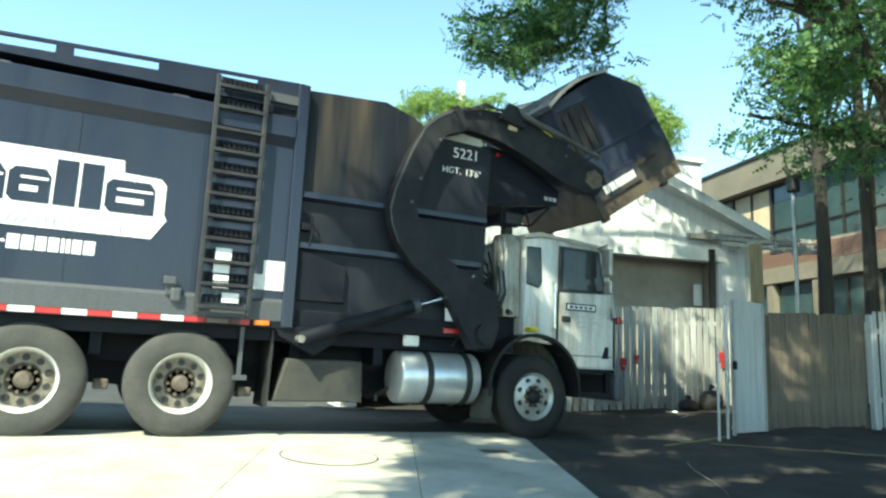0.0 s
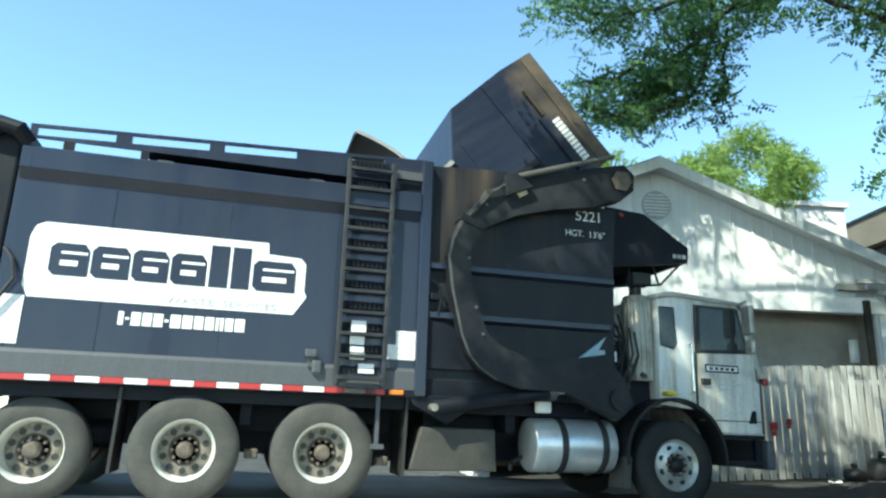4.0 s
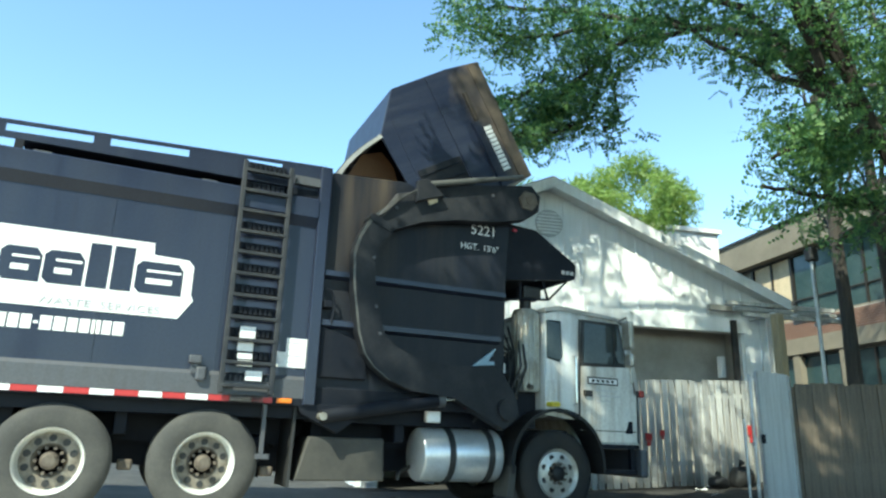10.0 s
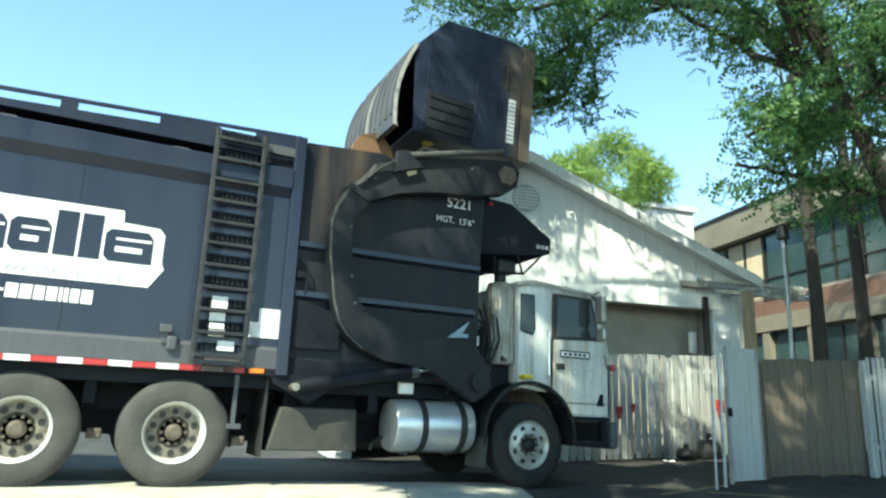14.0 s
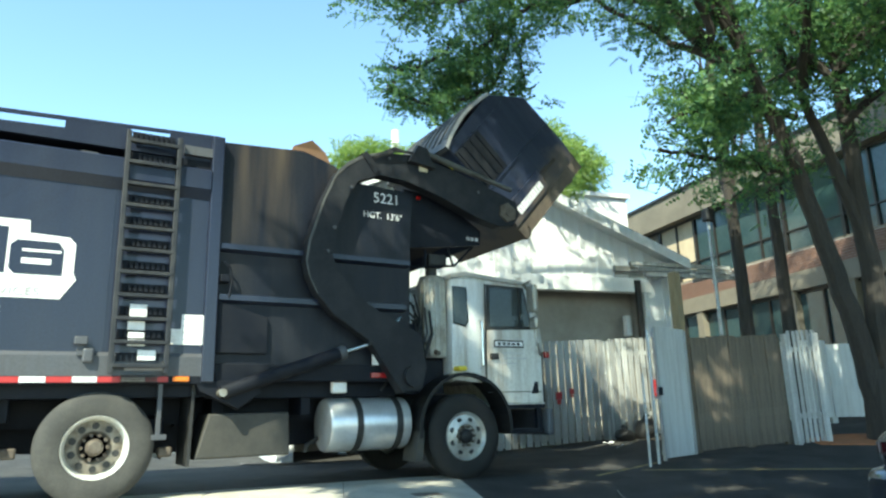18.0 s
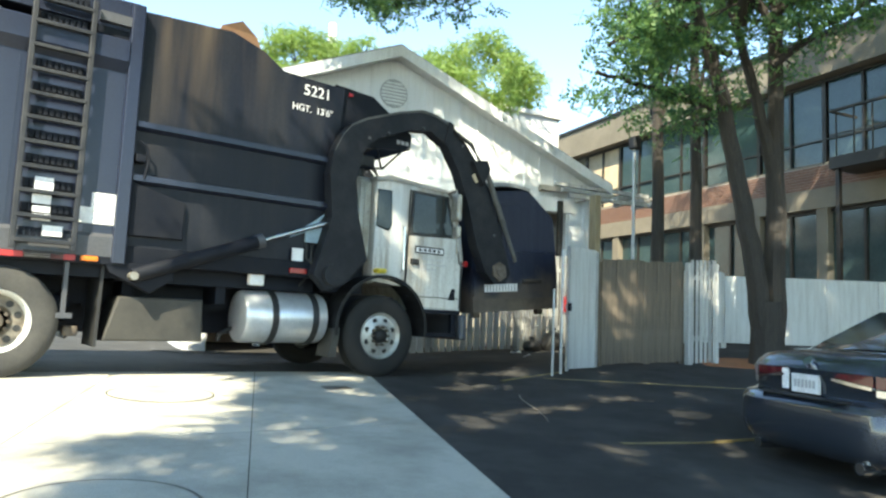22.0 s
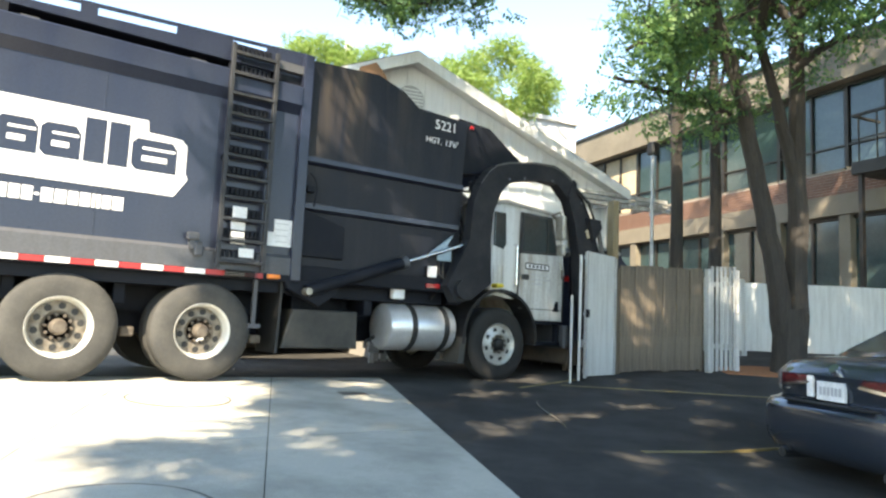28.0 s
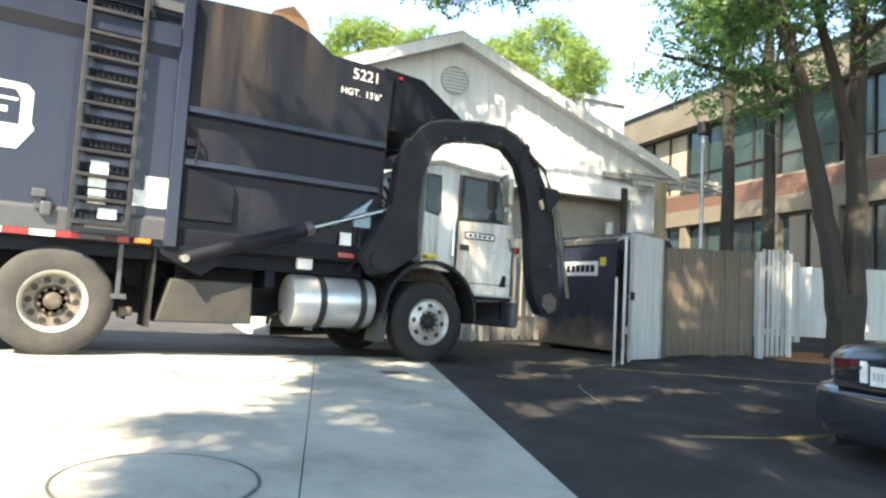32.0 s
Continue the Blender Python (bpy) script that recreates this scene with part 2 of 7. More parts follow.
def rust_runs(m):
    """Broad brown runs that start at the rim and fade downwards."""
    n, l = m.node_tree.nodes, m.node_tree.links
    b = n["Principled BSDF"]
    old = b.inputs["Base Color"].links[0].from_socket
    tc = n.new("ShaderNodeTexCoord")
    mp = n.new("ShaderNodeMapping")
    mp.inputs["Scale"].default_value = (1.9, 1.0, 0.16)
    l.new(tc.outputs["Object"], mp.inputs[0])
    nz = n.new("ShaderNodeTexNoise")
    nz.inputs["Scale"].default_value, nz.inputs["Detail"].default_value = 1.6, 6
    l.new(mp.outputs[0], nz.inputs["Vector"])
    r1 = n.new("ShaderNodeMapRange")
    r1.inputs["From Min"].default_value, r1.inputs["From Max"].default_value = 0.46, 0.66
    l.new(nz.outputs[0], r1.inputs[0])
    sp = n.new("ShaderNodeSeparateXYZ")
    l.new(tc.outputs["Object"], sp.inputs[0])
    r2 = n.new("ShaderNodeMapRange")
    r2.inputs["From Min"].default_value, r2.inputs["From Max"].default_value = 2.3, 3.8
    r2.inputs["To Max"].default_value = 0.36
    l.new(sp.outputs[2], r2.inputs[0])
    r3 = n.new("ShaderNodeMapRange")
    r3.inputs["From Min"].default_value, r3.inputs["From Max"].default_value = -1.5, -2.3
    l.new(sp.outputs[0], r3.inputs[0])
    p = n.new("ShaderNodeMath")
    p.operation = "MULTIPLY"
    l.new(r1.outputs[0], p.inputs[0])
    l.new(r2.outputs[0], p.inputs[1])
    q = n.new("ShaderNodeMath")
    q.operation = "MULTIPLY"
    l.new(p.outputs[0], q.inputs[0])
    l.new(r3.outputs[0], q.inputs[1])
    mx = n.new("ShaderNodeMix")
    mx.data_type = "RGBA"
    mx.inputs[7].default_value = (0.17, 0.125, 0.08, 1)
    l.new(q.outputs[0], mx.inputs[0])
    l.new(old, mx.inputs[6])
    l.new(mx.outputs[2], b.inputs["Base Color"])


rust_runs(RUSTP)


def rust_low(m):
    """Blotched brown rust that eats upwards from the dumpster's floor."""
    n, l = m.node_tree.nodes, m.node_tree.links
    b = n["Principled BSDF"]
    old = b.inputs["Base Color"].links[0].from_socket
    tc = n.new("ShaderNodeTexCoord")
    nz = n.new("ShaderNodeTexNoise")
    nz.inputs["Scale"].default_value, nz.inputs["Detail"].default_value = 3.2, 6
    l.new(tc.outputs["Object"], nz.inputs["Vector"])
    sp = n.new("ShaderNodeSeparateXYZ")
    l.new(tc.outputs["Object"], sp.inputs[0])
    h = n.new("ShaderNodeMath")
    h.operation = "MULTIPLY_ADD"
    h.inputs[1].default_value = -1.1
    l.new(nz.outputs[0], h.inputs[0])
    l.new(sp.outputs[2], h.inputs[2])
    r = n.new("ShaderNodeMapRange")
    r.inputs["From Min"].default_value, r.inputs["From Max"].default_value = 0.02, -0.36
    r.inputs["To Max"].default_value = 0.75
    l.new(h.outputs[0], r.inputs[0])
    mx = n.new("ShaderNodeMix")
    mx.data_type = "RGBA"
    mx.inputs[7].default_value = (0.115, 0.090, 0.068, 1)
    l.new(r.outputs[0], mx.inputs[0])
    l.new(old, mx.inputs[6])
    l.new(mx.outputs[2], b.inputs["Base Color"])


rust_low(BINM)
LEAF2 = leaf_mat("sunny_green_leaf", (0.14, 0.25, 0.05), (0.28, 0.36, 0.09))
CARB = mat("dark_blue_metallic_paint", (0.026, 0.034, 0.048), 0.22, 0.25, (0.032, 0.041, 0.056), 2, 0.4, 90, 0.0, coat=0.8)
CARLAMP = mat("dark_red_car_lens", (0.10, 0.008, 0.014), 0.12, 0, (0.06, 0.006, 0.01), 9, 0.5, 90, 0.0, coat=1.0)
CHROME = mat("chrome", (0.75, 0.75, 0.76), 0.12, 1.0, None, 3, 0.1, 60, 0)
BLACKP = mat("black_plastic", (0.02, 0.02, 0.02), 0.6)
ORANGEN = mat("orange_brown_leaf_litter", (0.42, 0.15, 0.05), 0.9, 0, (0.2, 0.09, 0.04), 8, 0.8, 60, 0.4)
WHITEW = mat("white_render_wall", (0.72, 0.70, 0.66), 0.8, 0, (0.6, 0.58, 0.54), 1, 0.5, 60, 0.1)


# ---- mesh helpers ----
def part(name, bm, material, parent=None, label="", smooth=False):
    me = bpy.data.meshes.new(name)
    bmesh.ops.recalc_face_normals(bm, faces=bm.faces)
    if smooth:
        for fc in bm.faces:
            fc.smooth = True
    bm.to_mesh(me)
    bm.free()
    for mm in (material if isinstance(material, (list, tuple)) else [material]):
        me.materials.append(mm)
    if smooth:
        me.set_sharp_from_angle(angle=radians(38))
    ob = new(name, me)
    if parent is not None:
        ob.parent = parent
    if label:
        ob["label"] = label
    return ob


def thing(name, label, category, m=None, group="", kind=""):
    ob = new(name)
    ob.empty_display_size = 0.1
    if m is not None:
        ob.matrix_basis = m
    return tagged(ob, label, category, group, kind)


def shared(name, like, parent, m):
    ob = new(name, like.data)
    ob.parent = parent
    ob.matrix_basis = m
    return ob


def box(bm, x0, x1, y0, y1, z0, z1, bevel=0.0, m=None):
    r = bmesh.ops.create_cube(bm, size=1.0)
    vs = r["verts"]
    for v in vs:
        v.co = Vector(((x0 + x1) / 2 + v.co.x * (x1 - x0), (y0 + y1) / 2 + v.co.y * (y1 - y0), (z0 + z1) / 2 + v.co.z * (z1 - z0)))
    if bevel:
        es = list({e for v in vs for e in v.link_edges})
        rb = bmesh.ops.bevel(bm, geom=es, offset=bevel, segments=2, affect="EDGES", profile=0.5)
        vs = rb["verts"]
    if m is not None:
        bmesh.ops.transform(bm, matrix=m, verts=list(set(vs)))
    return vs


def tube(bm, p0, p1, r0, r1=None, n=20, cap=True):
    p0, p1 = Vector(p0), Vector(p1)
    d = p1 - p0
    m = Matrix.Translation((p0 + p1) / 2) @ d.to_track_quat("Z", "Y").to_matrix().to_4x4()
    bmesh.ops.create_cone(bm, cap_ends=cap, cap_tris=False, segments=n, radius1=r0, radius2=r0 if r1 is None else r1, depth=d.length, matrix=m)


def prism(bm, poly, a0, a1, axis="y", bevel=0.0):
    """A polygon in two axes, drawn out along the third."""
    def at(p, a):
        return {"y": (p[0], a, p[1]), "x": (a, p[0], p[1]), "z": (p[0], p[1], a)}[axis]
    v0 = [bm.verts.new(at(p, a0)) for p in poly]
    v1 = [bm.verts.new(at(p, a1)) for p in poly]
    n = len(poly)
    fs = [bm.faces.new(v0), bm.faces.new(v1[::-1])]
    for i in range(n):
        fs.append(bm.faces.new((v0[i], v1[i], v1[(i + 1) % n], v0[(i + 1) % n])))
    if bevel:
        es = list({e for fc in fs[:2] for e in fc.edges})
        bmesh.ops.bevel(bm, geom=es, offset=bevel, segments=2, affect="EDGES", profile=0.5)


def lathe(bm, prof, n=40, m=None):
    """A profile of (radius, height) turned about y."""
    rings = []
    for r, h in prof:
        rings.append([bm.verts.new((r * math.cos(2 * math.pi * k / n), h, r * math.sin(2 * math.pi * k / n))) for k in range(n)] if r > 1e-4 else [bm.verts.new((0, h, 0))])
    for a, b in zip(rings, rings[1:]):
        for k in range(n):
            q = [a[k % len(a)], a[(k + 1) % len(a)], b[(k + 1) % len(b)], b[k % len(b)]]
            q = [v for i, v in enumerate(q) if v not in q[:i]]
            if len(q) > 2:
                bm.faces.new(q)
    if m is not None:
        bmesh.ops.transform(bm, matrix=m, verts=[v for r in rings for v in r])


def sweep(bm, pts, radii, n=10):
    """A tube along a line of points; its rings keep one bearing, so it does not twist."""
    rings = []
    whole = (Vector(pts[-1]) - Vector(pts[0])).normalized()
    ref = Vector((0.0, 1.0, 0.0)) if abs(whole.y) < 0.8 else Vector((1.0, 0.0, 0.0))
    for i, p in enumerate(pts):
        d = (Vector(pts[min(i + 1, len(pts) - 1)]) - Vector(pts[max(i - 1, 0)])).normalized()
        u = ref.cross(d)
        u = u.normalized() if u.length > 0.05 else d.orthogonal().normalized()
        v = d.cross(u)
        rings.append([bm.verts.new(Vector(p) + (u * math.cos(2 * math.pi * k / n) + v * math.sin(2 * math.pi * k / n)) * radii[i]) for k in range(n)])
    for a, b in zip(rings, rings[1:]):
        for k in range(n):
            bm.faces.new((a[k], a[(k + 1) % n], b[(k + 1) % n], b[k]))
    bm.faces.new(rings[0][::-1])
    bm.faces.new(rings[-1])


def text(name, body, size, m, material, parent, label="", extrude=0.003, wide=1.0):
    cu = bpy.data.curves.new(name, "FONT")
    cu.body, cu.size, cu.extrude = body, size, extrude
    tmp = bpy.data.objects.new(name, cu)
    me = bpy.data.meshes.new_from_object(tmp)
    bpy.data.objects.remove(tmp)
    me.materials.append(material)
    me.transform(Matrix.Diagonal((wide, 1, 1, 1)))
    ob = new(name, me)
    ob.parent = parent
    ob.matrix_basis = m
    if label:
        ob["label"] = label
    return ob


def gz(x, y):
    """The height of the ground: it falls towards the camera and rises towards the fences."""
    return -0.014 * (max(min(x, 12), -12) + 4.2) + 0.05 * max(-12, min(0.0, y)) + 0.06 * max(0.0, min(x, 14) - 1.0)


SIDE = pose(0, 0, 0, 90)   # letters that stand on a side facing -y

# ---- ground ----
def ground_sheet():
    xs = sorted({-300, -120, -60, -30} | {x * 1.0 for x in range(-20, 31)} | {45, 80, 150, 300})
    ys = sorted({-300, -120, -60, -30} | {y * 1.0 for y in range(-20, 31)} | {45, 80, 150, 300})
    bm = bmesh.new()
    g = [[bm.verts.new((x, y, gz(x, y))) for x in xs] for y in ys]
    for a, b in zip(g, g[1:]):
        for k in range(len(xs) - 1):
            bm.faces.new((a[k], a[k + 1], b[k + 1], b[k]))
    tagged(part("ground", bm, ASPHALT), "dark worn asphalt yard sloping gently", "ground", kind="structure")


ground_sheet()
EDGE = Vector((0.382, 0.924))      # the way of the concrete apron's edge
CORNER = Vector((0.12, 0.62))


def apron():
    root = thing("pavement", "pale concrete apron of sunlit slabs in front of the truck", "pavement", kind="structure")
    across = Vector((-1.0, 0.0))
    for i in range(8):
        for j in range(8):
            w, ln, gap = 1.55, 3.6, 0.0035
            bm = bmesh.new()
            rows = []
            for b in range(9):
                q0 = CORNER + across * (i * w + gap) - EDGE * (j * ln + gap + (ln - 2 * gap) * b / 8)
                q1 = q0 + across * (w - 2 * gap)
                rows.append([bm.verts.new((q.x, q.y, gz(q.x, q.y) + h)) for q in (q0, q1) for h in (0.014, -0.05)])
            for r0, r1 in zip(rows, rows[1:]):
                bm.faces.new((r0[0], r0[2], r1[2], r1[0]))
                bm.faces.new((r0[0], r1[0], r1[1], r0[1]))
                bm.faces.new((r0[2], r0[3], r1[3], r1[2]))
            for r0 in (rows[0], rows[-1]):
                bm.faces.new((r0[0], r0[1], r0[3], r0[2]))
            part("slab", bm, CONC, root)


apron()


def flat_patch(name, poly, lift, thick, material, label, category, kind=""):
    bm = bmesh.new()
    top = [bm.verts.new((x, y, gz(x, y) + lift)) for x, y in poly]
    low = [bm.verts.new((x, y, gz(x, y) + lift - thick)) for x, y in poly]
    bm.faces.new(top)
    n = len(poly)
    for k in range(n):
        bm.faces.new((top[k], low[k], low[(k + 1) % n], top[(k + 1) % n]))
    return tagged(part(name, bm, material), label, category, kind=kind)


def ring_poly(cx, cy, r, n=40):
    return [(cx + r * math.cos(2 * math.pi * k / n), cy + r * math.sin(2 * math.pi * k / n)) for k in range(n)]


def manhole(cx, cy, r, material, label):
    root = thing("manhole_cover", label, "manhole", pose(0, 0, 0))
    bm = bmesh.new()
    outer, inner = ring_poly(cx, cy, r), ring_poly(cx, cy, r * 0.965)
    a = [bm.verts.new((x, y, gz(x, y) + 0.017)) for x, y in outer]
    b = [bm.verts.new((x, y, gz(x, y) + 0.017)) for x, y in inner]
    for k in range(40):
        bm.faces.new((a[k], a[(k + 1) % 40], b[(k + 1) % 40], b[k]))
    part("rim", bm, IRON, root)
    bm = bmesh.new()
    bm.faces.new([bm.verts.new((x, y, gz(x, y) + 0.0185)) for x, y in ring_poly(cx, cy, r * 0.95)])
    part("lid", bm, material, root)


manhole(-4.07, -4.05, 0.47, CONC, "large round concrete manhole lid with thin iron rim")
manhole(-2.98, -1.02, 0.46, CONC, "round concrete-filled manhole lid with an iron rim in the apron")
manhole(-0.94, 4.83, 0.62, ASPHALT, "round asphalt-filled manhole cover behind the truck")
flat_patch("drain", [(-1.26, -0.93), (-0.96, -0.97), (-0.93, -0.78), (-1.23, -0.74)], 0.0175, 0.03, HUBM, "small dark rectangular iron drain cover in the apron", "drain")


def line(a, b, w=0.065):
    a, b = Vector(a), Vector(b)
    n = Vector((-(b - a).y, (b - a).x)).normalized() * w / 2
    m = 10
    side = [tuple(a.lerp(b, k / m) - n) for k in range(m + 1)] + [tuple(b.lerp(a, k / m) + n) for k in range(m + 1)]
    flat_patch("parking_line", side, 0.004, 0.004, YPAINT, "worn yellow painted parking line on the asphalt", "marking", "structure")


line((1.54, -0.64), (2.95, -0.42))
line((2.25, -0.72), (4.7, -3.1))
line((0.0, -3.83), (2.6, -4.5))


# ---- truck ----
truck = thing("garbage_truck", "dark navy front-loading garbage truck with a weathered white cab", "garbage truck")
HW = 2.44          # width of the body


def truck_part(name, bm, material, label="", parent=None, smooth=False):
    return part(name, bm, material, parent or truck, label, smooth)


def wheel(x, z, r, y0, dual, front, y1=None):
    """One wheel, its axle along y, the outer face at y0."""
    w = new("wheel")
    w.parent = truck
    w.empty_display_size = 0.1
    w.matrix_basis = pose(x, y0, z)
    wd = 0.29
    bm = bmesh.new()
    prof = [(0.30, 0.035), (0.305, 0.012), (0.36, 0.0), (r - 0.09, 0.006), (r - 0.035, 0.022), (r - 0.008, 0.05)]
    for k in range(5):
        h = 0.06 + k * 0.036
        prof += [(r, h), (r, h + 0.026), (r - 0.014, h + 0.028), (r - 0.014, h + 0.034)]
    prof += [(r - 0.01, wd - 0.04), (r - 0.05, wd - 0.01), (0.36, wd), (0.30, wd - 0.03)]
    lathe(bm, prof, 48)
    part("tyre", bm, RUBF if front else RUBBER, w, smooth=True)
    if dual:
        bm = bmesh.new()
        lathe(bm, [(a, b + 0.33) for a, b in prof], 40)
        part("inner_tyre", bm, RUBBER, w, smooth=True)
    bm = bmesh.new()
    if front:
        lathe(bm, [(0.302, 0.03), (0.296, 0.012), (0.285, 0.03), (0.26, 0.055), (0.235, 0.05), (0.17, 0.03), (0.145, 0.02), (0.14, 0.05), (0.10, 0.06)], 48)
    else:
        lathe(bm, [(0.302, 0.03), (0.296, 0.010), (0.285, 0.022), (0.27, 0.10), (0.262, 0.16), (0.258, 0.17)], 48)
    part("rim", bm, RIMF if front else ALU, w, "dusty aluminium rim, darkened for shade" if front else "polished aluminium rim", smooth=True)
    if not front:
        bm = bmesh.new()
        lathe(bm, [(0.262, 0.17), (0.235, 0.172), (0.20, 0.15), (0.16, 0.148), (0.14, 0.165), (0.12, 0.2)], 40)
        part("rim_disc", bm, RIMD, w, "dirty dished wheel disc", smooth=True)
    bm = bmesh.new()
    if front:
        lathe(bm, [(0.0, -0.035), (0.06, -0.03), (0.085, -0.01), (0.10, 0.06)], 24)
    else:
        lathe(bm, [(0.0, 0.02), (0.055, 0.022), (0.075, 0.045), (0.085, 0.17)], 24)
    part("hub", bm, FENDP if front else HUBM, w, "greasy black hub" if front else "rusty brown hub", smooth=True)
    d = 0.02 if front else 0.13
    bm = bmesh.new()
    tube(bm, (0, d - 0.02, 0), (0, d + 0.05, 0), 0.017, n=8)
    nut = None
    for k in range(10):
        a = 2 * math.pi * k / 10
        at = pose(0.118 * math.cos(a), 0, 0.118 * math.sin(a))
        if nut is None:
            nut = part("wheel_nut", bm, HUBM, w)
            nut.matrix_basis = at
        else:
            shared("wheel_nut", nut, w, at)
    for k in range(10 if not front else 8):
        a = 2 * math.pi * (k + 0.5) / (10 if not front else 8)
        px, pz = 0.205 * math.cos(a), 0.205 * math.sin(a)
        bm = bmesh.new()
        d = 0.036 if front else 0.146
        tube(bm, (px, d, pz), (px, d + 0.01, pz), 0.034, n=14)
        part("rim_hole", bm, BLACKP, w)
    return w


AXLES = [(-6.97, 0.50, 0.50, 0.10, False, False), (-5.595, 0.53, 0.53, 0.0, True, False), (-4.23, 0.53, 0.53, 0.0, True, False), (0.0, 0.465, 0.53, 0.02, False, True)]
WHEELS = []
for ax in AXLES:
    WHEELS.append((wheel(*ax), ax))
    far = wheel(*ax)
    far.matrix_basis = pose(ax[0], HW - ax[3], ax[1], 0, 0, 180)
    WHEELS.append((far, ax))


def chassis():
    bm = bmesh.new()
    for y in (0.72, 1.60):
        box(bm, -7.4, 1.2, y, y + 0.10, 0.72, 1.0)
    truck_part("chassis_rail", bm, NAVY_D)
    for ax in AXLES:
        bm = bmesh.new()
        tube(bm, (ax[0], 0.2, ax[1]), (ax[0], HW - 0.2, ax[1]), 0.09, n=14)
        box(bm, ax[0] - 0.2, ax[0] + 0.2, 1.0, 1.4, ax[1] - 0.18, ax[1] + 0.2, 0.05)
        truck_part("axle", bm, NAVY_D)
    bm = bmesh.new()
    box(bm, -7.3, -3.5, 0.95, 1.5, 0.62, 1.0)
    box(bm, -3.4, -1.9, 0.75, 1.7, 0.70, 1.0)
    truck_part("suspension_frame", bm, NAVY_D)
    bm = bmesh.new()
    box(bm, -7.4, -3.2, 0.12, HW - 0.12, 1.0, 1.18)
    box(bm, -3.2, -0.9, 0.25, HW - 0.25, 0.98, 1.35)
    truck_part("underframe", bm, NAVY_D)
    for k in range(7):                                 # cross members and air tanks between the rails
        bm = bmesh.new()
        x = -7.1 + k * 1.0
        box(bm, x, x + 0.12, 0.3, HW - 0.3, 0.78, 1.02, 0.01)
        truck_part("cross_member", bm, NAVY_D)
    for x, y, z, ln in ((-6.35, 0.75, 0.66, 0.5), (-3.55, 0.62, 0.68, 0.6), (-2.2, 1.1, 0.62, 0.7)):
        bm = bmesh.new()
        lathe(bm, [(0.0, 0), (0.12, 0.0), (0.15, 0.04), (0.15, ln - 0.04), (0.12, ln), (0.0, ln)], 24, pose(x, y, z, 0, 0, 90))
        truck_part("air_tank", bm, NAVY_D, smooth=True)
    bm = bmesh.new()
    prism(bm, [(-4.0, 0.42), (-2.3, 0.40), (-0.6, 0.50), (-0.3, 0.98), (-7.2, 0.98), (-7.2, 0.60)], 0.98, 1.46, "y", 0.03)
    truck_part("driveline", bm, NAVY_D)
    for x in (-3.38, -6.28):
        bm = bmesh.new()
        prism(bm, [(x, 0.30), (x + 0.03, 0.30), (x + 0.05, 1.12), (x + 0.02, 1.12)], 0.06, 0.66)
        truck_part("mud_flap", bm, BLACKP)
        bm = bmesh.new()
        prism(bm, [(x, 0.30), (x + 0.03, 0.30), (x + 0.05, 1.12), (x + 0.02, 1.12)], HW - 0.66, HW - 0.06)
        truck_part("mud_flap", bm, BLACKP)
    bm = bmesh.new()
    box(bm, -1.9, -0.9, 1.55, 2.3, 0.4, 0.95, 0.05)
    truck_part("battery_box", bm, GREYBOX)


chassis()


PIERS = ((-7.48, -7.42), (-7.125, -7.02), (-6.38, -6.30), (-3.6, -3.3))


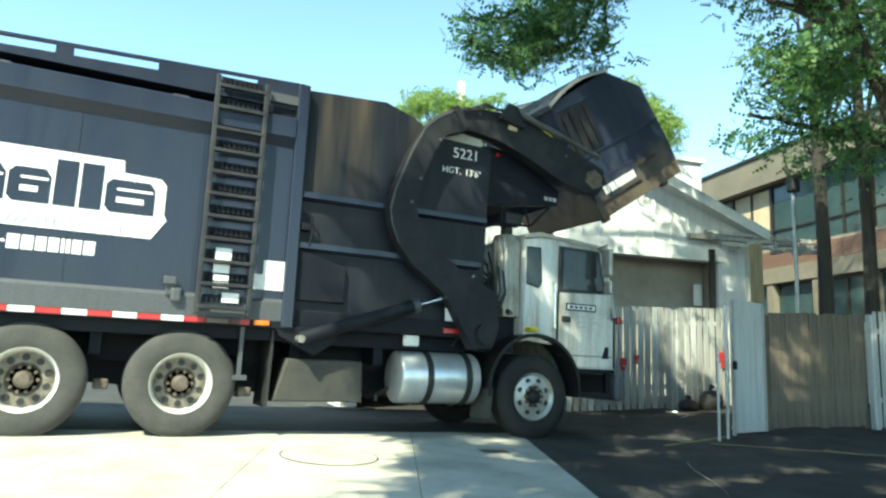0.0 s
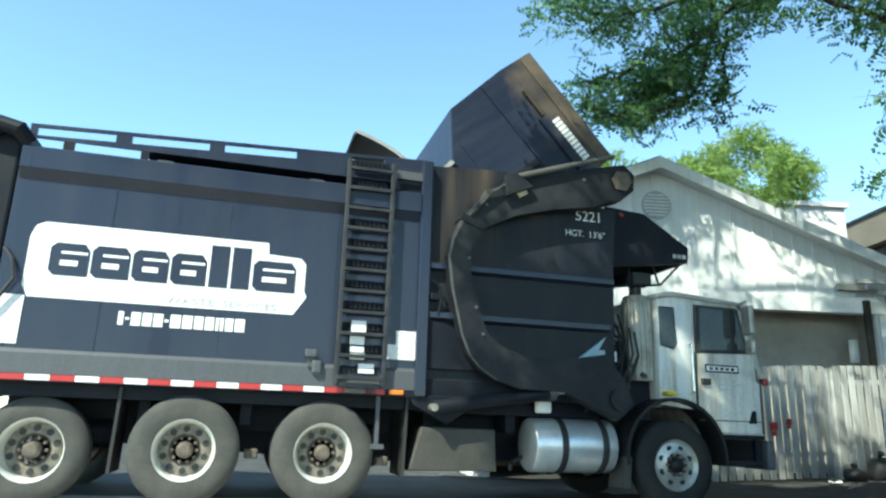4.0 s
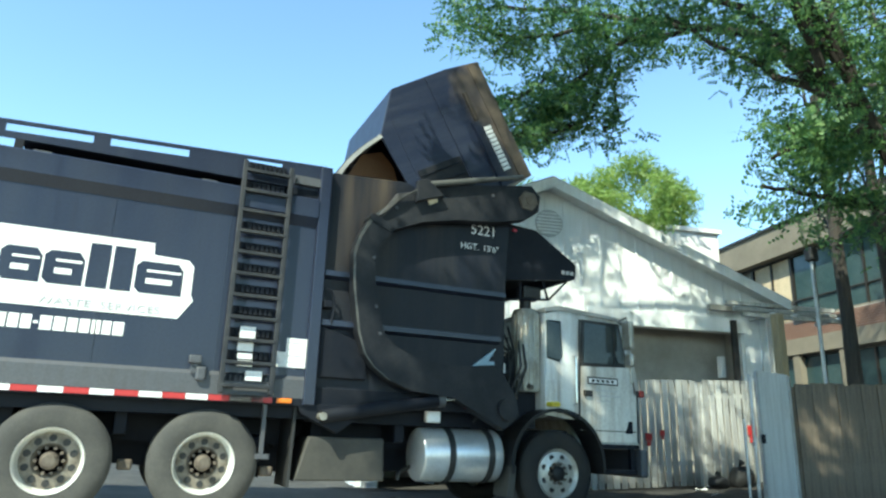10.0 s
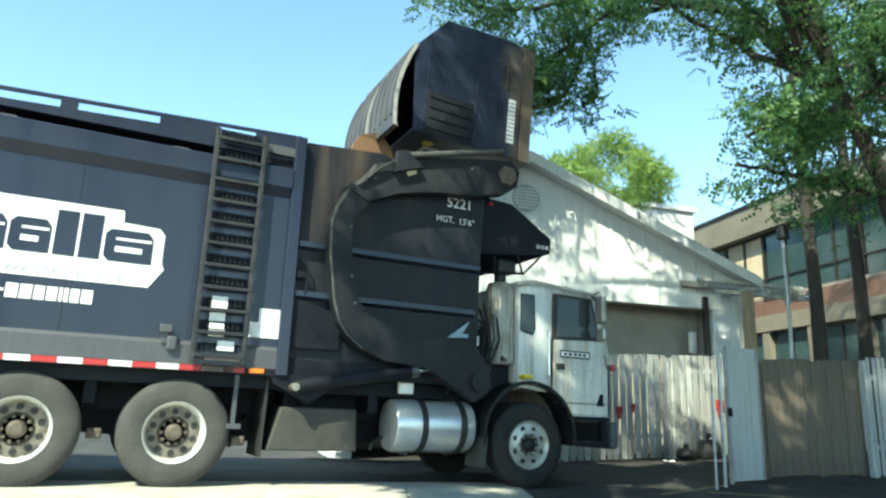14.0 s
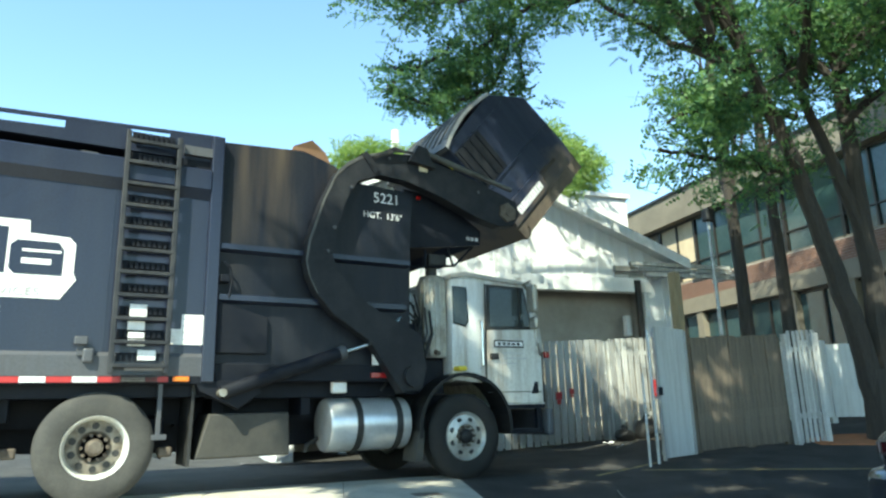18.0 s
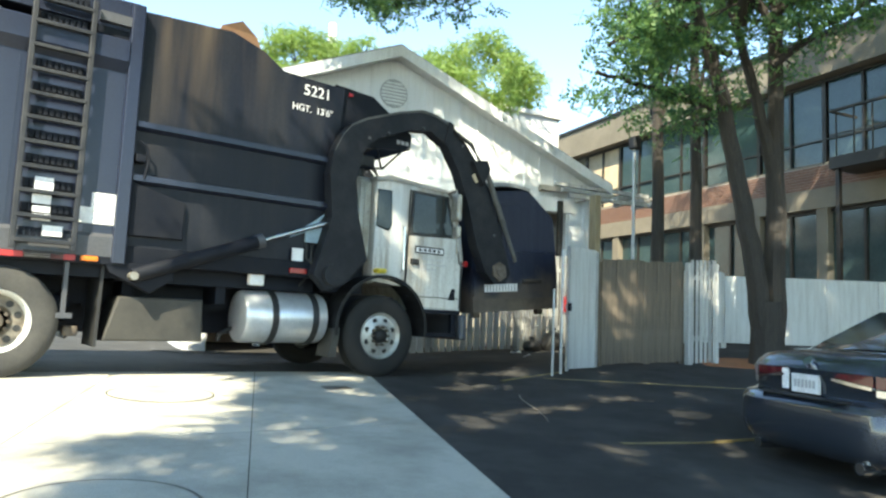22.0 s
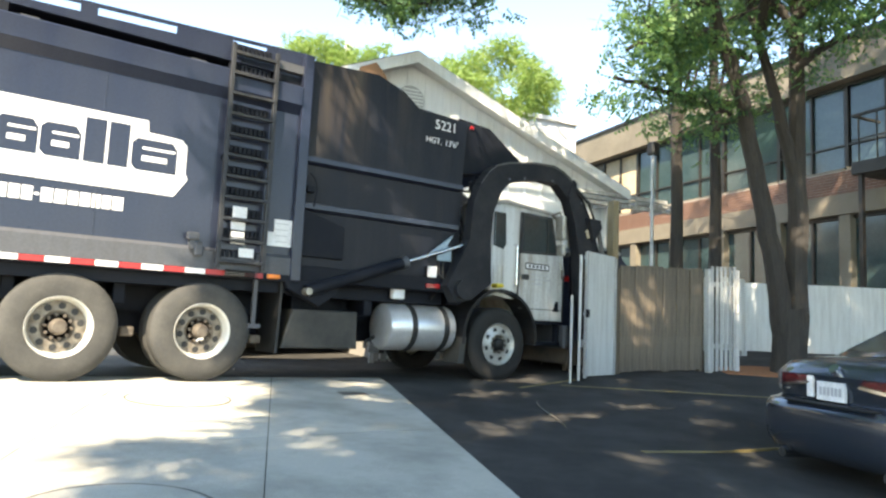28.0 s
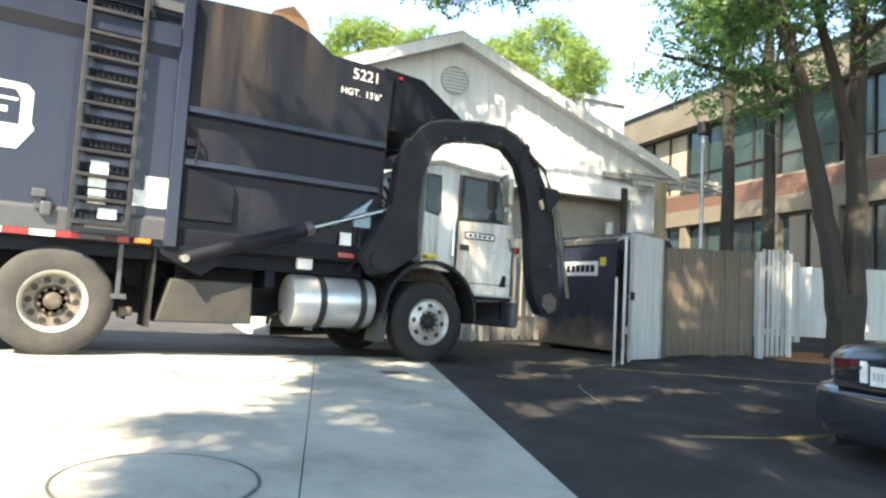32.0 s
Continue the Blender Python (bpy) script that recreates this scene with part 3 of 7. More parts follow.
def body():
    bm = bmesh.new()
    prism(bm, [(0.0, 1.30), (HW, 1.30), (HW, 3.44), (0.0, 3.44)], -7.48, -3.22, "x", 0.008)
    truck_part("body", bm, NAVY, "dark navy painted steel packer body")
    bm = bmesh.new()
    box(bm, -6.33, -3.24, 0.35, HW - 0.35, 3.44, 3.59)
    truck_part("roof_hump", bm, NAVY_D)
    bm = bmesh.new()                                   # upper long beam
    prism(bm, [(-0.075, 3.235), (0.0, 3.125), (0.02, 3.125), (0.02, 3.462), (-0.06, 3.462), (-0.075, 3.445)], -7.46, -3.3, "x", 0.008)
    truck_part("upper_beam", bm, NAVY)
    bm = bmesh.new()
    prism(bm, [(-0.035, 1.205), (0.06, 1.205), (0.06, 1.44), (0.0, 1.44), (-0.035, 1.40)], -7.48, -3.24, "x", 0.006)
    truck_part("sill", bm, SILL, "lighter grey steel sill")
    n = 17                                             # red and white tape
    x0, step = -7.3, (7.3 - 3.62) / n
    for k in range(n):
        bm = bmesh.new()
        a = x0 + k * step
        box(bm, a, a + step * 0.98, -0.043, -0.036, 1.145, 1.20)
        truck_part("reflective_tape", bm, REDT if k % 2 == 0 else WHITE_V, "red reflective tape" if k % 2 == 0 else "white reflective tape")
    bm = bmesh.new()
    box(bm, -7.48, -3.24, -0.03, 0.05, 1.13, 1.206)
    truck_part("tape_rail", bm, NAVY_D)
    for k in range(3):                                 # thin vertical weld seams
        bm = bmesh.new()
        x = -6.55 + k * 1.15
        box(bm, x, x + 0.012, -0.006, 0.004, 1.46, 3.1)
        truck_part("weld_seam", bm, NAVY)
    bm = bmesh.new()                                   # roof recess and far side
    box(bm, -6.33, -3.3, 0.052, HW - 0.052, 3.59, 3.62)
    truck_part("roof_panel", bm, NAVY_D)
    # open rail above the body
    def zr(x):
        return 3.72 + 0.042 * (x + 6.6)
    for yy in (0.02, HW - 0.06):
        for dz, h, nm in ((0.012, 0.038, "top_rail"), (-0.205, 0.13, "rail_strip")):
            bm = bmesh.new()
            vs = box(bm, -7.45, -3.22, yy, yy + 0.03, 0, h)
            for v in vs:
                v.co.z = 3.585 if dz < -0.1 and v.co.z < 0.01 else v.co.z + zr(v.co.x) + dz
            truck_part(nm, bm, NAVY)
        for x, xe in ((-7.45, -7.38), (-6.64, -6.48), (-5.70, -5.54), (-4.765, -4.15), (-3.75, -3.24)):
            bm = bmesh.new()
            box(bm, x, xe, yy + 0.002, yy + 0.028, 3.62, zr((x + xe) / 2) + 0.03)
            truck_part("rail_post", bm, NAVY)
        for x, xe in PIERS:
            bm = bmesh.new()
            box(bm, x, xe, yy + 0.002, yy + 0.028, 3.44, 3.60)
            truck_part("rail_pier", bm, NAVY_D)
    for x in (-6.2, -4.6):
        bm = bmesh.new()
        box(bm, x, x + 0.16, -0.03, 0.03, 3.462, 3.485)
        truck_part("rail_cleat", bm, SILL)
    # tailgate
    bm = bmesh.new()
    prism(bm, [(-7.5, 1.15), (-7.5, 3.72), (-7.85, 3.72), (-8.35, 2.9), (-8.35, 1.5), (-8.0, 1.0)], 0.03, HW - 0.03, "y", 0.03)
    truck_part("tailgate", bm, NAVY_D)
    bm = bmesh.new()
    sweep(bm, [(-7.42, 0.0, 3.50), (-7.52, -0.06, 3.62), (-7.68, -0.06, 3.66), (-7.8, 0.0, 3.55)], [0.07, 0.09, 0.09, 0.07], 12)
    truck_part("tailgate_hinge", bm, NAVY_D)
    bm = bmesh.new()
    sweep(bm, [(-7.46, -0.03, 2.4), (-7.36, -0.07, 2.28), (-7.32, -0.07, 2.1), (-7.40, -0.06, 1.95), (-7.50, -0.05, 1.75)], [0.018] * 5, 8)
    truck_part("hydraulic_hose", bm, BLACKP)
    bm = bmesh.new()
    box(bm, -7.48, -7.22, -0.006, 0.003, 1.48, 1.95)
    truck_part("notice", bm, WHITE_V, "white rear notice panel")


body()


def logo():
    """A white panel with plain dark blocks in place of the maker's lettering."""
    bm = bmesh.new()
    poly = [(-7.26, 2.05), (-7.20, 1.94), (-4.66, 1.94), (-4.53, 2.14), (-4.56, 2.20), (-4.56, 2.50), (-4.62, 2.56), (-4.96, 2.575), (-4.97, 2.70), (-7.14, 2.70), (-7.22, 2.66), (-7.26, 2.55)]
    prism(bm, poly, -0.008, 0.004)
    truck_part("sign_panel", bm, WHITE_V, "white sign panel with dark blocks")
    spans = [(-7.06, -6.70, 0), (-6.68, -6.32, 0), (-6.30, -5.95, 0), (-5.93, -5.58, 0), (-5.55, -5.36, 1), (-5.33, -5.14, 1), (-5.11, -4.66, 0)]
    for a, b, tall in spans:
        bm = bmesh.new()
        if tall:
            prism(bm, [(a, 2.17), (b, 2.17), (b, 2.62), (a, 2.62)], -0.013, -0.006, "y", 0.002)
        else:
            c, q = (a + b) / 2, 0.05
            prism(bm, [(a, 2.17 + q), (a + q, 2.17), (b, 2.17), (b, 2.43), (b - q, 2.50), (a + q, 2.50), (a, 2.45)], -0.013, -0.006, "y", 0.002)
        truck_part("sign_block", bm, NAVY, "dark navy sign block")
        if not tall:
            bm = bmesh.new()
            box(bm, a + 0.10, b - 0.10, -0.0165, -0.012, 2.27, 2.325, 0.0)
            box(bm, a + 0.10, b - 0.02, -0.0165, -0.012, 2.39, 2.415, 0.0)
            truck_part("sign_slot", bm, WHITE_V)
    text("lettering", "WASTE", 0.105, pose(-5.95, -0.012, 1.968) @ SIDE, GREYTXT, truck, "thin pale grey lettering", 0.002, 1.42)
    text("lettering", "SERVICES", 0.105, pose(-5.39, -0.012, 1.968) @ SIDE, GREYTXT, truck, "thin pale grey lettering", 0.002, 1.30)
    x = -6.36                                           # a number that is not repeated: plain bars
    for k, w in enumerate((0.05, 0.04, 0.09, 0.09, 0.09, 0.04, 0.1, 0.1, 0.09, 0.09, 0.08, 0.08, 0.1)):
        bm = bmesh.new()
        h0, h1 = (1.775, 1.80) if k in (1, 5) else (1.72, 1.855)
        box(bm, x, x + w, -0.006, 0.003, h0, h1, 0.002)
        x += w + 0.015
        truck_part("white_bar", bm, WHITE_V)


logo()


def ladder():
    lad = new("ladder")
    lad.parent = truck
    lad["label"] = "worn black steel side ladder"
    x0, x1 = -4.17, -3.66
    for x in (x0, x1):
        bm = bmesh.new()
        box(bm, x - 0.025, x + 0.025, -0.13, -0.08, 1.22, 3.76, 0.008)
        part("ladder_rail", bm, LADM, lad)
    for k in range(11):
        z = 1.30 + k * 0.235
        bm = bmesh.new()
        box(bm, x0, x1, -0.135, -0.07, z - 0.018, z + 0.018, 0.005)
        part("rung", bm, LADM, lad)
        if k < 11:
            bm = bmesh.new()
            for j in range(8):
                xa = x0 + 0.05 + j * 0.052
                box(bm, xa, xa + 0.035, -0.05, -0.02, z + 0.05, z + 0.12)
            box(bm, x0 + 0.04, x1 - 0.04, -0.022, -0.008, z + 0.035, z + 0.135)
            part("tread_plate", bm, NAVY_D, lad)
    for x in (x0, x1):
        for z in (1.3, 2.45, 3.5):
            bm = bmesh.new()
            box(bm, x - 0.02, x + 0.02, -0.10, 0.0, z - 0.03, z + 0.03)
            part("ladder_bracket", bm, NAVY_D, lad)
    bm = bmesh.new()
    for k in range(4):
        box(bm, x0 + 0.1, x1 - 0.08, -0.17, -0.06, 1.145 + k * 0.02, 1.152 + k * 0.02)
    part("foot_step", bm, LADM, lad)


ladder()


def notices():
    for (a, b, c, d) in ((-4.03, -3.87, 1.78, 1.92), (-4.04, -3.88, 1.66, 1.75), (-4.03, -3.88, 1.58, 1.64), (-4.03, -3.87, 1.50, 1.565), (-3.93, -3.76, 1.36, 1.46), (-3.52, -3.30, 1.53, 1.845), (-3.62, -3.52, 1.53, 1.69)):
        bm = bmesh.new()
        yo = -0.052 if a < -3.7 else 0.0
        box(bm, a, b, yo - 0.010, yo - 0.002, c, d)
        truck_part("sticker", bm, WHITE_V, "white warning sticker")
    for k in range(4):
        bm = bmesh.new()
        box(bm, -3.50, -3.34, -0.013, -0.009, 1.58 + k * 0.07, 1.588 + k * 0.07)
        truck_part("print_bar", bm, GREYTXT)
    bm = bmesh.new()
    box(bm, -3.58, -3.42, -0.06, -0.036, 1.15, 1.20, 0.008)
    truck_part("side_marker", bm, ORANGE, "amber side marker lamp")
    bm = bmesh.new()
    box(bm, -4.50, -4.38, -0.10, -0.03, 1.50, 1.58, 0.012)
    box(bm, -4.42, -4.32, -0.09, -0.03, 1.33, 1.47, 0.02)
    box(bm, -4.47, -4.41, -0.06, 0.0, 1.40, 1.52)
    truck_part("work_lamp", bm, SILL, "small grey work lamp on a bracket")


notices()


def hopper():
    bm = bmesh.new()
    box(bm, -3.30, -3.17, -0.06, 0.06, 1.14, 3.88, 0.012)
    truck_part("corner_post", bm, NAVY)
    bm = bmesh.new()
    prism(bm, [(-3.6, 3.62), (-3.30, 3.62), (-3.30, 3.72), (-3.6, 3.72)], -0.04, 0.3)
    truck_part("gusset", bm, SILL)
    side = [(-3.18, 1.32), (-0.78, 1.32), (-0.76, 2.80), (-0.70, 3.60), (-1.55, 3.62), (-1.80, 3.80), (-2.20, 3.93), (-3.18, 3.87)]
    for y0, y1 in ((0.06, 0.12), (HW - 0.12, HW - 0.06)):
        bm = bmesh.new()
        prism(bm, side, y0, y1, "y", 0.006)
        truck_part("hopper_side", bm, RUSTP, "rust-streaked dark hopper wall")
    bm = bmesh.new()
    box(bm, -0.84, -0.78, 0.1, HW - 0.1, 1.32, 3.55)
    truck_part("hopper_front", bm, NAVY_D)
    bm = bmesh.new()
    box(bm, -3.17, -0.82, 0.12, HW - 0.12, 1.35, 1.42)
    truck_part("hopper_floor", bm, BININ)
    bm = bmesh.new()
    box(bm, -3.24, -3.17, 0.1, HW - 0.1, 1.35, 3.6)
    truck_part("packer_panel", bm, BININ)
    for z, x1 in ((2.625, -0.80), (2.055, -0.86)):
        bm = bmesh.new()
        prism(bm, [(0.065, z - 0.06), (-0.03, z - 0.03), (-0.03, z + 0.03), (0.065, z + 0.05)], -3.16, x1, "x", 0.006)
        truck_part("hopper_rib", bm, NAVY)
    bm = bmesh.new()
    prism(bm, [(-3.16, 1.15), (-0.95, 1.15), (-0.80, 1.34), (-3.16, 1.34)], 0.02, 0.14, "y", 0.01)
    truck_part("hopper_skirt", bm, NAVY_D)
    bm = bmesh.new()
    prism(bm, [(-3.16, 1.45), (-2.6, 1.45), (-2.6, 1.85), (-3.16, 2.02)], 0.0, 0.07, "y", 0.01)
    truck_part("hinge_plate", bm, NAVY_D)
    bm = bmesh.new()
    box(bm, -3.15, -3.05, -0.05, 0.08, 2.22, 2.30, 0.01)
    sweep(bm, [(-3.12, -0.03, 2.45), (-3.05, -0.04, 2.38), (-3.02, -0.03, 2.25), (-3.05, -0.03, 2.05)], [0.012] * 4, 8)
    truck_part("hose_fitting", bm, NAVY_D)
    # canopy above the cab
    for y0, y1 in ((0.12, 0.17), (HW - 0.17, HW - 0.12)):
        bm = bmesh.new()
        prism(bm, [(-0.80, 3.66), (-0.24, 3.62), (0.40, 3.22), (0.38, 3.01), (-0.10, 2.94), (-0.80, 2.86)], y0, y1, "y", 0.006)
        truck_part("canopy_side", bm, NAVY_D)
    bm = bmesh.new()
    prism(bm, [(-0.24, 3.62), (-0.20, 3.60), (0.42, 3.21), (0.40, 3.17)], 0.15, HW - 0.15)
    prism(bm, [(0.36, 3.02), (0.40, 3.02), (0.42, 3.21), (0.38, 3.21)], 0.15, HW - 0.15)
    truck_part("canopy_top", bm, NAVY_D)
    for a, b in (((-0.7, 0.2, 2.86), (-0.7, 0.2, 2.6)), ((-0.45, 0.2, 2.88), (-0.45, 0.2, 2.62)), ((-0.75, 0.2, 2.62), (0.0, 0.2, 2.70)), ((0.0, 0.2, 2.70), (0.3, 0.2, 2.99)), ((-0.1, 0.2, 2.95), (-0.02, 0.2, 2.7))):
        bm = bmesh.new()
        tube(bm, a, b, 0.016, n=8)
        truck_part("canopy_brace", bm, NAVY_D)
    bm = bmesh.new()
    box(bm, -0.62, -0.56, 0.095, 0.12, 3.54, 3.58, 0.004)
    truck_part("clearance_lamp", bm, REDL, "small red clearance lamp")
    bm = bmesh.new()
    for k in range(3):
        box(bm, 0.16 + k * 0.07, 0.21 + k * 0.07, 0.112, 0.121, 3.06, 3.11)
    truck_part("small_print", bm, GREYTXT)
    text("fleet_number", "5221", 0.19, pose(-1.28, 0.052, 3.40) @ SIDE, WHITE_V, truck, "white fleet number", 0.002)
    text("height_note", "HGT.", 0.115, pose(-1.42, 0.052, 3.19) @ SIDE, WHITE_V, truck, "white height note", 0.002)
    text("height_figure", "13'6\"", 0.115, pose(-1.10, 0.052, 3.19) @ SIDE, WHITE_V, truck, "white height figure", 0.002)


hopper()


def cab():
    y0, y1 = 0.10, HW - 0.10
    c = new("cab")
    c.parent = truck
    c["label"] = "weathered white cab with dark windows"
    side = [(-0.14, 1.14), (0.56, 1.14), (0.68, 0.82), (1.36, 0.82), (1.40, 1.55), (1.33, 2.0), (1.16, 2.42), (1.06, 2.50), (0.10, 2.56), (-0.12, 2.50)]
    bm = bmesh.new()
    prism(bm, side, y0, y1, "y", 0.035)
    part("cab_shell", bm, CABW, c, smooth=True)
    bm = bmesh.new()
    prism(bm, [(-0.14, 2.50), (0.10, 2.56), (1.08, 2.50), (1.22, 2.46), (1.18, 2.53), (0.1, 2.61), (-0.14, 2.56)], y0 - 0.02, y1 + 0.02, "y", 0.012)
    part("roof", bm, CABR, c, "grimy grey-brown cab roof")
    for yy, o in ((y0, -1), (y1, 1)):
        a, b = (yy - 0.012, yy + 0.01) if o < 0 else (yy - 0.01, yy + 0.012)
        bm = bmesh.new()                                 # door
        prism(bm, [(0.40, 1.16), (0.62, 0.86), (1.30, 0.86), (1.33, 1.55), (1.26, 1.95), (1.10, 2.43), (0.44, 2.45)], a, b, "y", 0.006)
        door = part("door", bm, CABW, c)
        bm = bmesh.new()
        a2, b2 = (a - 0.006, b) if o < 0 else (a, b + 0.006)
        prism(bm, [(0.42, 1.83), (1.21, 1.86), (1.07, 2.45), (0.44, 2.46)], a2 + 0.002 * (o < 0), b2 - 0.002 * (o > 0), "y", 0.004)
        part("window_rubber", bm, BLACKP, door, "black rubber window surround")
        bm = bmesh.new()
        prism(bm, [(0.46, 1.87), (1.16, 1.90), (1.04, 2.41), (0.48, 2.42)], a2 - 0.003 * (o < 0), b2 + 0.003 * (o > 0), "y", 0.003)
        part("door_window", bm, GLASS, door, "dark door window")
        bm = bmesh.new()                                 # the quarter light's bar
        box(bm, 0.96, 0.985, a2 - 0.008 * (o < 0), b2 + 0.008 * (o > 0), 1.89, 2.42)
        part("vent_bar", bm, BLACKP, door)
        for seam in ([(0.375, 1.16), (0.39, 1.16), (0.42, 2.46), (0.405, 2.46)], [(0.40, 1.00), (1.30, 1.00), (1.30, 1.012), (0.40, 1.012)], [(1.33, 0.86), (1.345, 0.86), (1.355, 1.55), (1.34, 1.55)]):
            bm = bmesh.new()
            prism(bm, seam, a2 + 0.001, b2 - 0.001)
            part("door_seam", bm, BLACKP, c)
        for k in range(3):                               # louvres behind the door
            bm = bmesh.new()
            box(bm, -0.10 + k * 0.09, -0.05 + k * 0.09, yy - 0.012 if o < 0 else yy, yy if o < 0 else yy + 0.012, 1.32, 1.62, 0.004)
            part("side_rib", bm, CABW, c)
        bm = bmesh.new()
        prism(bm, [(-0.11, 1.90), (0.08, 1.86), (0.13, 1.94), (0.11, 2.40), (-0.11, 2.40)], a2, b2, "y", 0.02)
        part("quarter_window", bm, GLASS, c, "dark rear quarter window")
        bm = bmesh.new()
        box(bm, 0.45, 0.58, a2 - 0.03 * (o < 0), b2 + 0.03 * (o > 0), 1.44, 1.52, 0.012)
        part("door_handle", bm, BLACKP, door, "black door handle")
        bm = bmesh.new()
        box(bm, 0.52, 1.02, a2, b2, 1.60, 1.70)
        part("door_sign", bm, BLACKP, door, "dark bordered door sign")
        bm = bmesh.new()
        box(bm, 0.54, 1.00, a2 - 0.003, b2 + 0.003, 1.62, 1.68)
        part("sign_face", bm, WHITE_V, door)
        for k in range(5):
            bm = bmesh.new()
            box(bm, 0.58 + k * 0.08, 0.63 + k * 0.08, a2 - 0.005, b2 + 0.005, 1.633, 1.667)
            part("sign_bar", bm, NAVY_D, door)
        for k, (w, z) in enumerate(((0.36, 1.52), (0.42, 1.45), (0.25, 1.38))):
            bm = bmesh.new()
            box(bm, 0.65, 0.65 + w, a2 + 0.003, b2 - 0.003, z, z + 0.014)
            part("print_bar", bm, GREYTXT, door)
        bm = bmesh.new()
        prism(bm, [(1.12, 0.98), (1.24, 0.98), (1.24, 1.14), (1.18, 1.14)], a2, b2)
        part("decal", bm, NAVY_D, door)
        bm = bmesh.new()                                 # grab rail
        yo = yy + 0.07 * o
        sweep(bm, [(0.30, yy, 1.95), (0.30, yo, 1.93), (0.30, yo, 1.35), (0.30, yy, 1.32)], [0.014] * 4, 8)
        part("grab_rail", bm, CHROME, c, smooth=True)
        bm = bmesh.new()                                 # mirror on its arm
        ym = yy + 0.20 * o
        tube(bm, (1.08, yy, 2.50), (1.06, ym, 2.52), 0.014, n=8)
        tube(bm, (1.32, yy, 1.50), (1.12, ym, 1.66), 0.014, n=8)
        tube(bm, (1.06, ym, 2.52), (1.10, ym, 1.62), 0.014, n=8)
        part("mirror_arm", bm, STACKM, c)
        bm = bmesh.new()
        box(bm, 1.03, 1.11, ym - 0.09, ym + 0.09, 2.08, 2.46, 0.025)
        part("mirror", bm, STACKM, c, "steel door mirror")
        bm = bmesh.new()
        box(bm, 1.05, 1.12, ym - 0.08, ym + 0.08, 1.84, 2.02, 0.03)
        part("spot_mirror", bm, STACKM, c)
        bm = bmesh.new()
        box(bm, 1.38, 1.46, yy - 0.03, yy + 0.03, 1.47, 1.56, 0.015)
        part("turn_lamp", bm, REDL, c, "red turn lamp")
        bm = bmesh.new()                                 # steps below the door
        box(bm, 0.62, 1.36, min(yy, yy + 0.12 * -o), max(yy, yy + 0.12 * -o), 0.78, 0.84, 0.01)
        box(bm, 0.70, 1.30, min(yy, yy + 0.2 * -o), max(yy, yy + 0.2 * -o), 0.46, 0.52, 0.01)
        box(bm, 0.70, 0.76, min(yy + 0.04, yy + 0.1 * -o), max(yy + 0.04, yy + 0.1 * -o), 0.46, 0.84)
        box(bm, 1.24, 1.30, min(yy + 0.04, yy + 0.1 * -o), max(yy + 0.04, yy + 0.1 * -o), 0.46, 0.84)
        part("cab_step", bm, NAVY_D, c)
    bm = bmesh.new()
    prism(bm, [(y0 + 0.2, 1.62), (y1 - 0.2, 1.62), (y1 - 0.25, 2.3), (y0 + 0.25, 2.3)], 0.0, 0.01, "x")
    for v in bm.verts:
        v.co.x += 1.402 - max(0, v.co.z - 1.55) * 0.27
    part("windscreen", bm, GLASS, c)
    bm = bmesh.new()
    box(bm, 1.36, 1.47, 0.06, HW - 0.06, 0.42, 0.78, 0.03)
    part("bumper", bm, SILL, c)
    bm = bmesh.new()
    box(bm, 1.39, 1.44, 0.6, HW - 0.6, 0.9, 1.5, 0.02)
    part("grille", bm, BLACKP, c)


cab()


